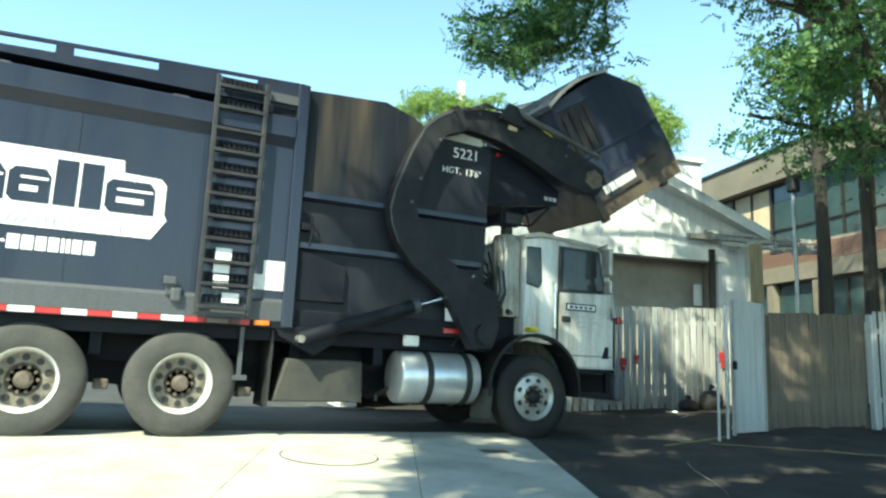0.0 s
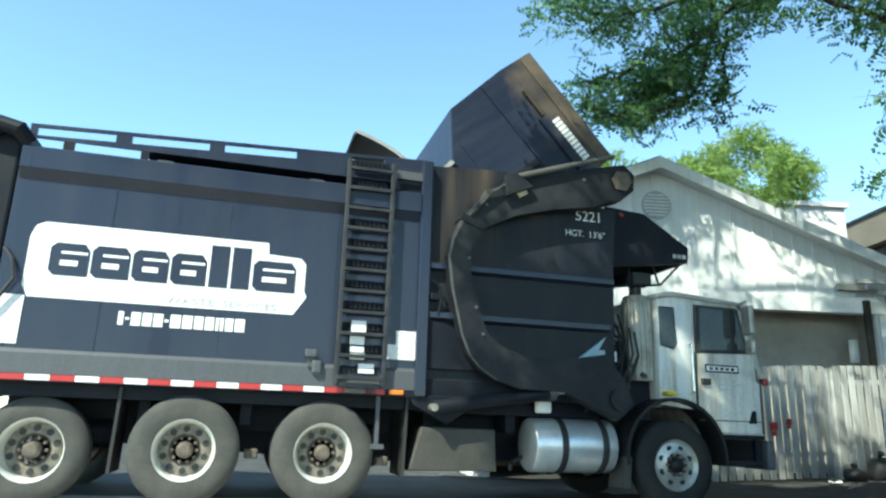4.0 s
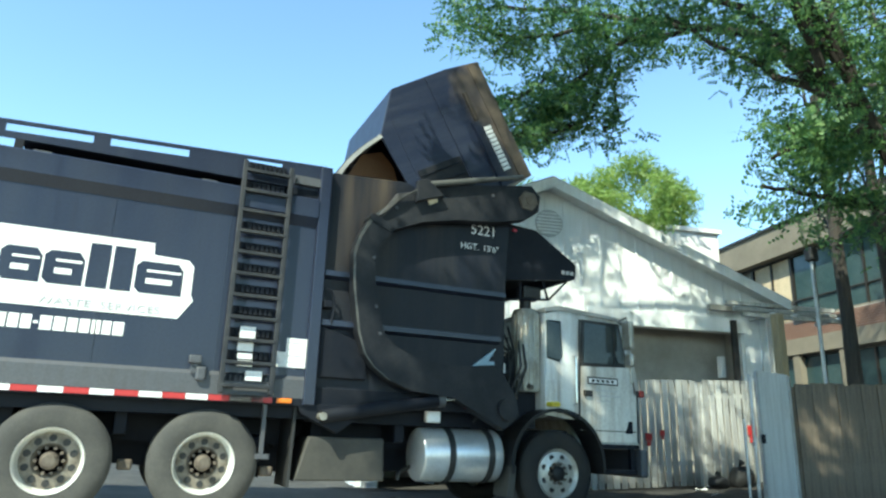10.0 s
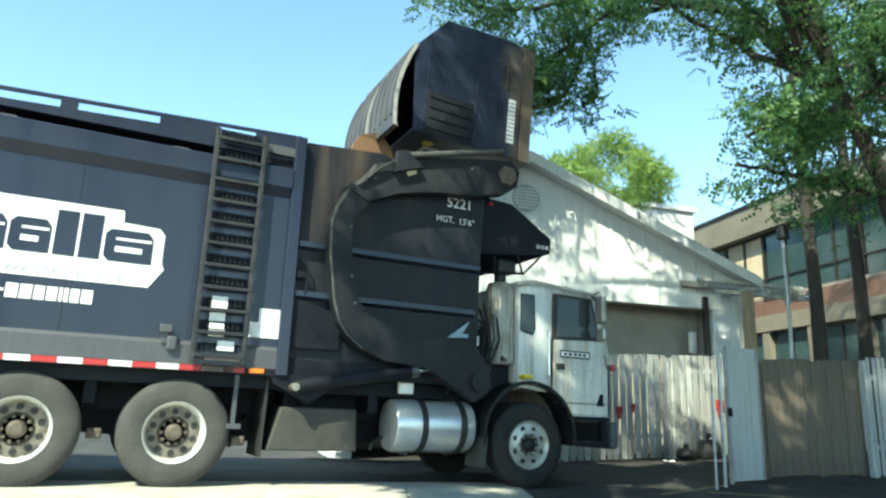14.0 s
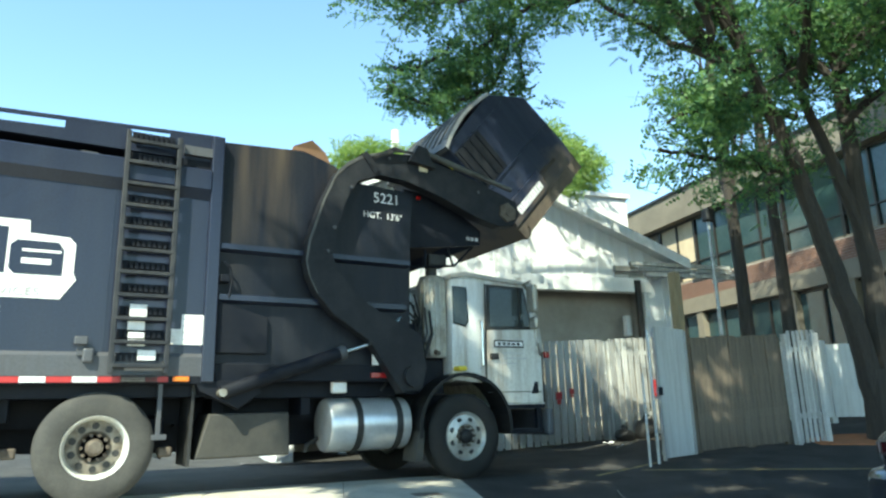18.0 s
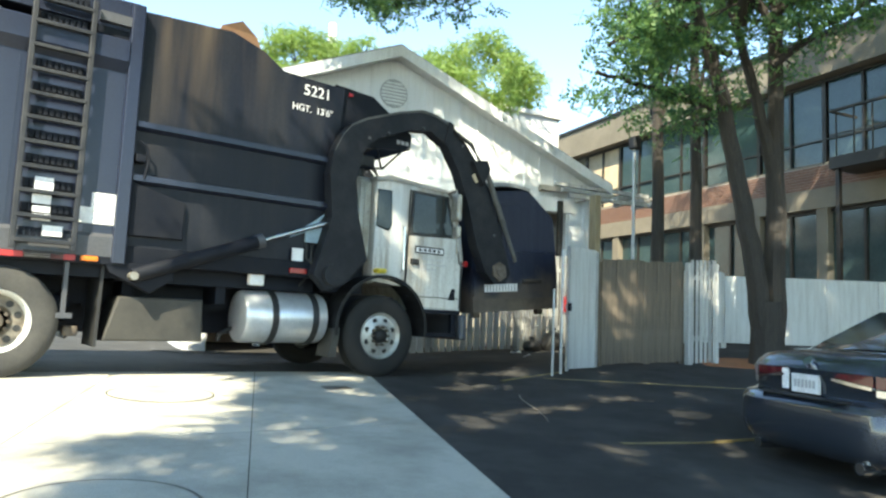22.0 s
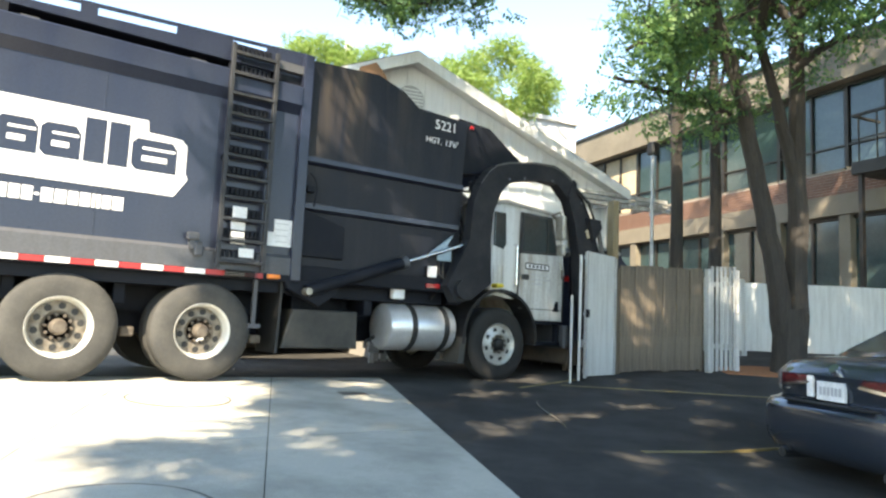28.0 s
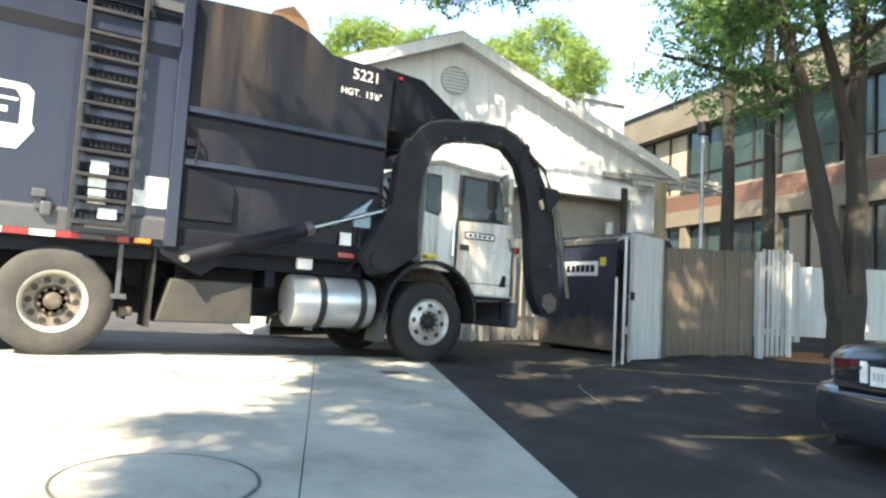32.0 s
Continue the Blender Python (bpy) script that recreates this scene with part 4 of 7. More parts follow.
def fender_and_tank():
    for yy in (-0.02, HW - 0.36):
        bm = bmesh.new()
        n, ring = 18, []
        for k in range(n + 1):
            a = math.radians(188 - 196 * k / n)
            ring.append((0.0 + 0.70 * math.cos(a), 0.56 + 0.70 * math.sin(a)))
        for (xa, za), (xb, zb) in zip(ring, ring[1:]):
            q = [(xa, za), (xb, zb), (xb * 0.94, 0.56 + (zb - 0.56) * 0.94), (xa * 0.94, 0.56 + (za - 0.56) * 0.94)]
            prism(bm, q, yy, yy + 0.38)
        bmesh.ops.remove_doubles(bm, verts=bm.verts, dist=0.001)
        truck_part("fender", bm, FENDP, "black front wheel fender", smooth=True)
        bm = bmesh.new()
        prism(bm, [(-0.76, 0.20), (-0.66, 0.20), (-0.62, 0.55), (-0.70, 0.55)], yy + 0.02, yy + 0.36)
        truck_part("mud_flap", bm, GREYBOX)
    tank = new("fuel_tank")
    tank.parent = truck
    tank["label"] = "polished aluminium cylindrical fuel tank"
    bm = bmesh.new()
    prof = [(0.0, 0.0), (0.26, 0.0), (0.295, 0.012), (0.31, 0.04), (0.31, 1.02), (0.295, 1.048), (0.26, 1.06), (0.0, 1.06)]
    lathe(bm, prof, 40, pose(-0.76, 0.34, 0.655, 0, 0, 90))
    part("tank_shell", bm, TANKM, tank, smooth=True)
    for x in (-1.42, -0.90):
        bm = bmesh.new()
        lathe(bm, [(0.311, 0), (0.326, 0), (0.326, 0.075), (0.311, 0.075)], 40, pose(x, 0.34, 0.655, 0, 0, 90))
        part("tank_strap", bm, BLACKP, tank, "black rubber-lined strap", smooth=True)
    bm = bmesh.new()
    for x in (-1.55, -1.0):
        box(bm, x - 0.08, x - 0.01, 0.45, 0.75, 0.40, 0.90)
    part("tank_bracket", bm, NAVY_D, tank)
    bm = bmesh.new()
    sweep(bm, [(-1.72, 0.5, 0.55), (-1.95, 0.45, 0.45), (-2.0, 0.4, 0.42), (-2.0, 0.4, 0.36)], [0.025] * 4, 8)
    truck_part("fuel_hose", bm, BLACKP)
    # tool box between the axles
    bm = bmesh.new()
    prism(bm, [(-3.30, 0.36), (-2.28, 0.36), (-2.30, 0.82), (-3.17, 0.82)], 0.10, 0.62, "y", 0.02)
    truck_part("toolbox", bm, GREYBOX, "dirty grey steel toolbox")
    bm = bmesh.new()
    prism(bm, [(-3.36, 1.16), (-2.7, 1.16), (-2.66, 1.02), (-2.9, 0.86), (-3.3, 1.05)], -0.02, 0.1, "y", 0.01)
    truck_part("cylinder_bracket", bm, NAVY_D)
    bm = bmesh.new()
    box(bm, -3.70, -3.66, 0.0, 0.05, 0.62, 1.14)
    box(bm, -3.74, -3.60, -0.01, 0.08, 0.58, 0.63)
    truck_part("hanging_strut", bm, SILL)
    for x, s in ((-4.93, 0.05), (-3.55, 0.0)):
        bm = bmesh.new()
        box(bm, x - 0.09, x + 0.05, 0.2, 0.32, 0.40 + s, 0.50 + s, 0.02)
        truck_part("suspension_arm", bm, HUBM)
    # small things at the hopper's foot
    bm = bmesh.new()
    box(bm, -1.32, -1.18, 0.0, 0.018, 1.34, 1.49)
    truck_part("notice", bm, WHITE_V, "small white notice")
    bm = bmesh.new()
    box(bm, -1.34, -1.12, -0.01, 0.018, 1.19, 1.25, 0.004)
    truck_part("tail_marker", bm, REDL, "red side lamp")
    bm = bmesh.new()
    box(bm, -1.15, -0.93, 0.02, 0.05, 1.58, 1.78)
    truck_part("pale_plate", bm, BLUEP, "pale blue plate")
    bm = bmesh.new()
    prism(bm, [(-1.35, 1.62), (-0.92, 1.94), (-1.05, 1.74)], 0.0, 0.05)
    truck_part("guide_plate", bm, BLUEP, "pale blue guide plate")
    bm = bmesh.new()
    box(bm, -0.84, -0.74, 0.08, 0.11, 1.66, 1.78)
    truck_part("notice", bm, WHITE_V)
    bm = bmesh.new()
    box(bm, -1.78, -1.60, 0.1, 0.2, 1.02, 1.16, 0.02)
    truck_part("valve_box", bm, WHITE_V, "small white valve box")
    bm = bmesh.new()
    box(bm, -0.12, 0.02, -0.02, 0.12, 1.28, 1.34, 0.02)
    truck_part("fender_reflector", bm, YELLOW, "yellow reflector on the fender")
    # air intake stack behind the cab
    st = new("air_intake_stack")
    st.parent = truck
    st["label"] = "dull ribbed steel intake stack"
    bm = bmesh.new()
    lathe(bm, [(0.0, 0), (0.17, 0), (0.17, 1.05), (0.15, 1.08), (0.0, 1.08)], 32, pose(-0.30, 0.32, 1.46, 90, 0, 0))
    part("canister", bm, STACKM, st, smooth=True)
    for k in range(14):
        a = 2 * math.pi * k / 14
        bm = bmesh.new()
        box(bm, -0.30 + 0.17 * math.cos(a) - 0.012, -0.30 + 0.17 * math.cos(a) + 0.012, 0.32 + 0.17 * math.sin(a) - 0.012, 0.32 + 0.17 * math.sin(a) + 0.012, 1.48, 2.48)
        part("stack_rib", bm, STACKM, st)
    bm = bmesh.new()
    tube(bm, (-0.30, 0.32, 2.54), (-0.30, 0.32, 2.70), 0.08, n=16)
    box(bm, -0.38, -0.10, 0.22, 0.42, 2.68, 2.86, 0.03)
    part("intake_head", bm, BLACKP, st, "black intake head")
    bm = bmesh.new()
    box(bm, -0.75, -0.16, 0.3, HW - 0.3, 1.0, 1.9)
    truck_part("engine_housing", bm, NAVY_D)
    for k in range(5):
        bm = bmesh.new()
        y = 0.35 + 0.05 * k
        sweep(bm, [(-0.55 - 0.03 * k, y, 2.3 - 0.1 * k), (-0.50, y - 0.08, 1.95), (-0.62, y - 0.12, 1.5), (-0.95, y - 0.15, 1.25), (-1.1, y - 0.12, 1.05)], [0.017] * 5, 8)
        truck_part("hydraulic_hose", bm, BLACKP)


fender_and_tank()


def hose_loops():
    for k, (dx, dz, r) in enumerate(((0.0, 0.0, 0.016), (-0.06, 0.05, 0.014), (0.08, -0.04, 0.016), (-0.14, 0.10, 0.012))):
        y = (-0.02, 0.0, 0.10, 0.14)[k]
        bm = bmesh.new()
        sweep(bm, [(-0.42 + dx, y + 0.2, 2.05 + dz), (-0.50 + dx, y, 1.75), (-0.66 + dx, y - 0.03, 1.42), (-0.92 + dx, y - 0.03, 1.24), (-1.08 + dx, y, 1.34 + dz), (-1.06 + dx, y + 0.05, 1.55 + dz), (-0.92 + dx, y + 0.12, 1.62)], [r] * 7, 8)
        truck_part("hydraulic_hose", bm, BLACKP, smooth=True)
    for x, z in ((-0.52, 1.62), (-0.60, 1.36), (-0.36, 1.50)):
        bm = bmesh.new()
        tube(bm, (x, 0.06, z), (x, 0.14, z + 0.03), 0.03, n=12)
        truck_part("hose_union", bm, HUBM, "rusty hose union")


hose_loops()

PIVOT = (-0.861, 1.199)     # x, z of the arms' shaft on the truck
ARM = [(-0.14, -0.20), (-0.57, 0.41), (-1.04, 0.68), (-1.25, 0.91), (-1.36, 1.12), (-1.40, 1.29), (-1.37, 1.54), (-1.22, 2.04), (-1.07, 2.40), (-0.92, 2.57), (-0.72, 2.71), (-0.44, 2.80), (0.04, 2.85), (0.41, 2.81), (0.98, 2.65), (1.42, 2.52), (1.64, 2.46), (1.70, 2.28), (1.58, 2.10), (1.34, 2.06), (0.94, 2.15), (0.38, 2.35), (-0.08, 2.48), (-0.48, 2.50), (-0.78, 2.36), (-0.93, 2.10), (-1.05, 1.64), (-1.09, 1.40), (-1.03, 1.22), (-0.79, 0.94), (-0.42, 0.72), (0.13, 0.52), (0.20, 0.10), (0.13, -0.16)]


def arm(y0, y1):
    a = new("lift_arm")
    a.parent = truck
    a["label"] = "black curved steel lift arm"
    a.matrix_basis = pose(PIVOT[0], 0, PIVOT[1])
    bm = bmesh.new()
    prism(bm, ARM, y0, y1, "y", 0.012)
    part("arm_beam", bm, ARMM, a)
    o = y0 - 0.012 if y0 < 1 else y1 + 0.012
    bm = bmesh.new()
    box(bm, 0.08, 0.21, min(o, y0), max(o, y0 + 0.01), 2.64, 2.78, 0.004)
    part("tag_plate", bm, mat("cream_tag", (0.62, 0.52, 0.36), 0.6), a, "cream square tag")
    bm = bmesh.new()
    tube(bm, (0.05, y0 - 0.05, 2.90), (1.52, y0 - 0.05, 2.60), 0.032, n=12)
    tube(bm, (0.10, y0 - 0.05, 2.89), (0.95, y0 - 0.05, 2.716), 0.04, n=12)
    part("tilt_cylinder", bm, WORN_LIT, a, "dusty grey tilt cylinder")
    bm = bmesh.new()
    tube(bm, (1.50, y0 - 0.04, 2.28), (1.50, y1 + 0.04, 2.28), 0.062, n=18)
    part("fork_pin", bm, HUBM, a, "rusty steel fork pin")
    bm = bmesh.new()
    prism(bm, [(-0.55, 2.48), (-0.48, 2.52), (-0.66, 2.76), (-0.74, 2.72)], y0 - 0.015, y1 + 0.015)
    part("splice_plate", bm, ARMM, a)
    for px, pz in ((-1.14, 1.42), (-1.06, 1.72), (-0.86, 2.26), (-0.35, 2.73), (1.0, 2.50)):    # bolt heads along the beam
        bm = bmesh.new()
        tube(bm, (px, y0 - 0.018, pz), (px, y0 + 0.01, pz), 0.02, n=8)
        part("bolt", bm, SILL, a)
    bm = bmesh.new()
    tube(bm, (0, y0 - 0.06, 0), (0, y1 + 0.06, 0), 0.13, n=18)
    part("arm_boss", bm, ARMM, a)
    bm = bmesh.new()                                     # flange along the outer bend, coloured pale as its sunlit edge
    edge = ARM[3:12]
    prism(bm, edge + [(x * 0.985, z * 0.985) for x, z in edge[::-1]], y0 - 0.006, y0 + 0.004)
    part("lit_flange", bm, WORN_LIT, a, "flange coloured grey for its sunlit edge")
    bm = bmesh.new()                                     # bracket that holds the tilt cylinder
    prism(bm, [(-0.10, 2.72), (0.28, 2.68), (0.16, 2.94), (0.02, 2.96)], y0 - 0.09, y0 - 0.004, "y", 0.008)
    part("cylinder_bracket", bm, ARMM, a)
    bm = bmesh.new()                                     # rusty head round the fork pin
    prism(bm, [(1.34, 2.22), (1.46, 2.14), (1.60, 2.20), (1.62, 2.34), (1.48, 2.42), (1.36, 2.36)], y0 - 0.03, y0 - 0.004, "y", 0.008)
    part("fork_head", bm, HUBM, a, "rust-brown fork head")
    bm = bmesh.new()
    for k in range(3):
        sweep(bm, [(-0.60 + 0.02 * k, y0 - 0.03, 2.70), (-0.30, y0 - 0.05 - 0.01 * k, 2.87 - 0.03 * k), (0.0, y0 - 0.06, 2.82 + 0.02 * k), (0.20, y0 - 0.06, 2.90)], [0.013] * 4, 7)
    part("hose_bundle", bm, BLACKP, a)
    return a


ARMS = [arm(-0.16, 0.02), arm(HW - 0.02, HW + 0.16)]


CYL_BASE, CYL_PIN = (-3.09, 1.03), (-0.52, 0.38)


def cylinders():
    out = []
    for y in (-0.06, HW + 0.06):
        b = new("lift_cylinder")
        b.parent = truck
        bm = bmesh.new()
        tube(bm, (0.0, y, 0), (1.38, y, 0), 0.075, n=20)
        part("barrel", bm, NAVY_D, b, "black hydraulic barrel", smooth=True)
        bm = bmesh.new()
        tube(bm, (1.38, y, 0), (1.46, y, 0), 0.085, n=20)
        part("gland", bm, SILL, b, smooth=True)
        bm = bmesh.new()
        tube(bm, (0, y - 0.09, 0), (0, y + 0.09, 0), 0.042, n=16)
        part("base_pin", bm, STACKM, b, smooth=True)
        r = new("cylinder_rod")
        r.parent = truck
        bm = bmesh.new()
        tube(bm, (-1.30, y, 0), (0, y, 0), 0.028, n=16)
        part("rod", bm, STEELB, r, "bright steel rod", smooth=True)
        out.append((b, r))
    return out


CYLS = cylinders()


# ---- dumpster that is lifted ----
def dumpster():
    b = thing("dumpster", "black steel front-load dumpster with ribbed grey lids", "dumpster")
    W0, W1 = 0.22, 2.05
    prof = [(0.0, 0.0), (1.80, 0.0), (1.82, 0.55), (1.77, 1.46), (1.22, 1.90), (0.0, 1.80)]
    for y0, y1 in ((W0, W0 + 0.03), (W1 - 0.03, W1)):
        bm = bmesh.new()
        prism(bm, prof, y0, y1, "y", 0.006)
        part("side_wall", bm, BINM, b)
    for (xa, za), (xb, zb), nm, mm in ((prof[0], prof[1], "floor_plate", BINR), (prof[1], prof[2], "lower_front", BINM), (prof[2], prof[3], "front_wall", BINM), (prof[5], prof[0], "rear_wall", BINM), (prof[3], prof[4], "front_slope", BINM)):
        bm = bmesh.new()
        d = Vector((xb - xa, zb - za)).normalized()
        nx, nz = -d.y * 0.03, d.x * 0.03
        prism(bm, [(xa, za), (xb, zb), (xb + nx, zb + nz), (xa + nx, za + nz)], W0 + 0.03, W1 - 0.03)
        part(nm, bm, mm, b)
    bm = bmesh.new()                                     # rusty bottom band on the near side
    box(bm, 0.0, 1.79, W0 - 0.014, W0, 0.0, 0.19)
    part("bottom_band", bm, BINR, b, "rusty bottom band")
    for z0, z1, mm in ((0.895, 0.925, BINM), (1.655, 1.675, BINM)):
        bm = bmesh.new()
        box(bm, 0.0, 1.79 if z0 < 1 else 1.34, W0 - (0.02 if z0 < 1 else 0.008), W0, z0, z1, 0.003)
        part("side_stiffener", bm, mm, b)
    bm = bmesh.new()
    box(bm, 0.02, 0.62, W0 - 0.016, W0, 0.95, 1.64, 0.004)
    part("side_panel", bm, ARMM, b)
    for k in range(4):
        bm = bmesh.new()
        box(bm, 0.07 + k * 0.15, 0.095 + k * 0.15, W0 - 0.03, W0 - 0.014, 0.98, 1.61, 0.004)
        part("side_rib", bm, NAVY_D, b)
    bm = bmesh.new()
    box(bm, 0.0, 0.98, W0 - 0.05, W0, 0.24, 0.27)
    box(bm, 0.0, 0.98, W0 - 0.05, W0, 0.52, 0.55)
    box(bm, 0.0, 0.98, W0 - 0.05, W0 - 0.03, 0.265, 0.525)
    part("fork_pocket", bm, BINM, b)
    bm = bmesh.new()
    box(bm, 0.0, 0.98, W1, W1 + 0.05, 0.24, 0.55)
    part("fork_pocket", bm, BINM, b)
    for k in range(11):
        bm = bmesh.new()
        box(bm, 0.20 + k * 0.062, 0.248 + k * 0.062, W0 - 0.056, W0 - 0.048, 0.30, 0.42, 0.002)
        part("white_bar", bm, WHITE_V, b)
    bm = bmesh.new()
    box(bm, -0.004, 0.0, 0.62, 1.45, 1.22, 1.46)
    part("rear_sign", bm, WHITE_V, b, "white sign with dark blocks")
    for k in range(6):
        bm = bmesh.new()
        box(bm, -0.008, -0.003, 0.70 + k * 0.115, 0.79 + k * 0.115, 1.28, 1.40, 0.002)
        part("sign_block", bm, NAVY_D, b)
    bm = bmesh.new()
    box(bm, -0.005, 0.0, 0.45, 0.58, 1.38, 1.52)
    part("yellow_sticker", bm, YELLOW, b)
    for x in (0.15, 1.5):
        for y in (W0 + 0.15, W1 - 0.25):
            bm = bmesh.new()
            box(bm, x, x + 0.12, y, y + 0.10, -0.09, 0.0, 0.01)
            part("skid", bm, BINR, b)
    bm = bmesh.new()
    tube(bm, (1.22, W0, 1.92), (1.22, W1, 1.92), 0.02, n=10)
    part("hinge_bar", bm, GALV, b)
    bm = bmesh.new()
    box(bm, 0.99, 1.42, W0 - 0.05, W0, 0.42, 0.48, 0.01)
    part("lug", bm, BININ, b)
    lids = []
    mid = (W0 + W1) / 2
    for ya, yb in ((W0 - 0.03, mid - 0.01), (mid + 0.01, W1 + 0.03)):
        ld = new("lid")
        ld.parent = b
        ld["label"] = "ribbed grey lid"
        ld.matrix_basis = pose(1.22, 0, 1.92)
        bm = bmesh.new()
        arc = [(-1.26 * k / 8, 0.10 * math.sin(math.pi * k / 8)) for k in range(9)]
        prism(bm, arc + [(x, z - 0.022) for x, z in arc[::-1]], ya, yb)
        prism(bm, [(-1.26, 0.0), (-1.26, -0.07), (-1.23, -0.07), (-1.23, 0.0)], ya, yb)
        part("lid_panel", bm, LIDM, ld)
        # strip along the near edge, its pale colour in place of sunlight
        bm = bmesh.new()
        prism(bm, [(x, z + 0.006) for x, z in arc] + [(x, z - 0.045) for x, z in arc[::-1]], ya - 0.012, ya - 0.002)
        part("lid_edge", bm, LIDE, ld, "lid edge coloured pale for sunlight")
        for k in range(5):
            bm = bmesh.new()
            y = ya + 0.08 + k * (yb - ya - 0.16) / 4
            rib = arc[1:8]
            prism(bm, [(x, z + 0.018) for x, z in rib] + [(x, z - 0.002) for x, z in rib[::-1]], y - 0.03, y + 0.03)
            part("lid_rib", bm, LIDM, ld)
        lids.append(ld)
    return b, lids


BIN, LIDS = dumpster()


def cardboard():
    root = thing("cardboard_sheet", "crumpled brown cardboard sheet among the tipped rubbish", "cardboard")
    bm = bmesh.new()
    prism(bm, [(-0.40, -0.35), (0.34, -0.38), (0.36, 0.00), (0.10, 0.22), (-0.16, 0.25), (-0.38, 0.02)], -0.01, 0.01)
    for v in bm.verts:
        v.co.y += 0.08 * math.sin(4 * v.co.x)
    part("main_sheet", bm, CARD, root)
    bm = bmesh.new()
    prism(bm, [(-0.1, -0.4), (0.46, -0.38), (0.42, 0.06), (0.15, 0.12)], 0.28, 0.30)
    part("flap", bm, CARD, root)
    return root


CARDB = cardboard()


def trash_bag(label, material, size):
    root = thing("trash_bag", label, "trash bag")
    bm = bmesh.new()
    bmesh.ops.create_icosphere(bm, subdivisions=3, radius=size)
    for v in bm.verts:
        k = 1 + 0.30 * noise.noise(v.co * 5.0) + 0.12 * noise.noise(v.co * 14.0)
        v.co = Vector((v.co.x * k, v.co.y * k * 0.8, v.co.z * k * 0.9))
    part("sack", bm, material, root, smooth=True)
    bm = bmesh.new()
    sweep(bm, [(0, 0, size * 0.8), (0.02, 0.01, size * 1.1), (0.06, 0.02, size * 1.3)], [size * 0.18, size * 0.10, size * 0.22], 8)
    part("knot", bm, material, root)
    return root


BAGW = mat("thin_white_plastic", (0.70, 0.70, 0.70), 0.4, 0, (0.5, 0.5, 0.48), 8, 0.5, 30, 0.3)
BAGK = mat("thin_brown_paper", (0.35, 0.24, 0.16), 0.7, 0, (0.2, 0.13, 0.1), 8, 0.6, 30, 0.3)
BAGS = [trash_bag("white plastic trash bag tumbling out of the dumpster", BAGW, 0.20), trash_bag("crumpled white plastic sack among tipped rubbish", BAGW, 0.14), trash_bag("crumpled brown paper sack among tipped rubbish", BAGK, 0.16)]

# ---- gate, fences ----
def fence_run(name, a, b, h, wboard, gap, thick, material, label, group="", z0=0.03, uneven=0.02, corr=False):
    a, b = Vector(a), Vector(b)
    d = b - a
    ang = math.degrees(math.atan2(d.y, d.x))
    base = gz(a.x, a.y)
    root = thing(name, label, "fence", pose(a.x, a.y, base, 0, 0, ang), group)
    slope = (gz(b.x, b.y) - base) / d.length
    n = max(1, round(d.length / (wboard + gap)))
    wboard = d.length / n - gap
    rng = random.Random(int(a.x * 100))
    bm = bmesh.new()
    box(bm, 0, wboard, -thick / 2, thick / 2, z0, h, 0.004)
    first = part("board", bm, material, root)
    for k in range(1, n):
        x = k * (wboard + gap)
        shared("board", first, root, pose(x, 0.012 * (k % 2 if corr else 0), slope * x + rng.uniform(-uneven, uneven), 0, rng.uniform(-0.4, 0.4), 0))
    for z in (0.4, h - 0.35):
        bm = bmesh.new()
        vs = box(bm, 0, d.length, thick / 2, thick / 2 + 0.04, z, z + 0.08)
        for v in vs:
            v.co.z += slope * v.co.x
        part("rail", bm, material, root)
    m = max(2, int(d.length / 2.2) + 1)
    for k in range(m):
        x = d.length * k / (m - 1)
        bm = bmesh.new()
        box(bm, x - 0.045, x + 0.045, thick / 2 + 0.0, thick / 2 + 0.09, slope * x - 0.1, h + slope * x - 0.05)
        part("fence_post", bm, material, root)
    return root


fence_run("board_fence", (4.02, -0.26), (5.70, -0.65), 1.74, 0.14, 0.002, 0.03, BROWNF, "weathered brown vertical-board fence beside the gate")
fence_run("slat_fence", (5.72, -0.80), (6.32, -0.93), 1.80, 0.07, 0.035, 0.012, SLATW, "weathered white picket fence with narrow gaps", uneven=0.004)
fence_run("panel_fence", (8.0, 1.25), (9.4, 0.75), 1.72, 0.6, 0.004, 0.03, GATEW, "white panel fence in front of the office building", z0=0.15, uneven=0.005)
fence_run("panel_fence", (9.42, 0.74), (16.5, -4.9), 1.60, 1.2, 0.006, 0.03, GATEW, "white panel fence in front of the office building", z0=0.12, uneven=0.005)
fence_run("enclosure_fence", (5.34, 2.856), (6.9, 2.65), 2.0, 0.115, 0.042, 0.03, SLATW, "tall weathered white slat fence behind the dumpster bay", corr=True, uneven=0.006)
fence_run("enclosure_fence", (1.6, 3.35), (5.2, 2.875), 2.0, 0.115, 0.042, 0.03, SLATW, "tall weathered white slat fence behind the dumpster bay", corr=True, uneven=0.006)


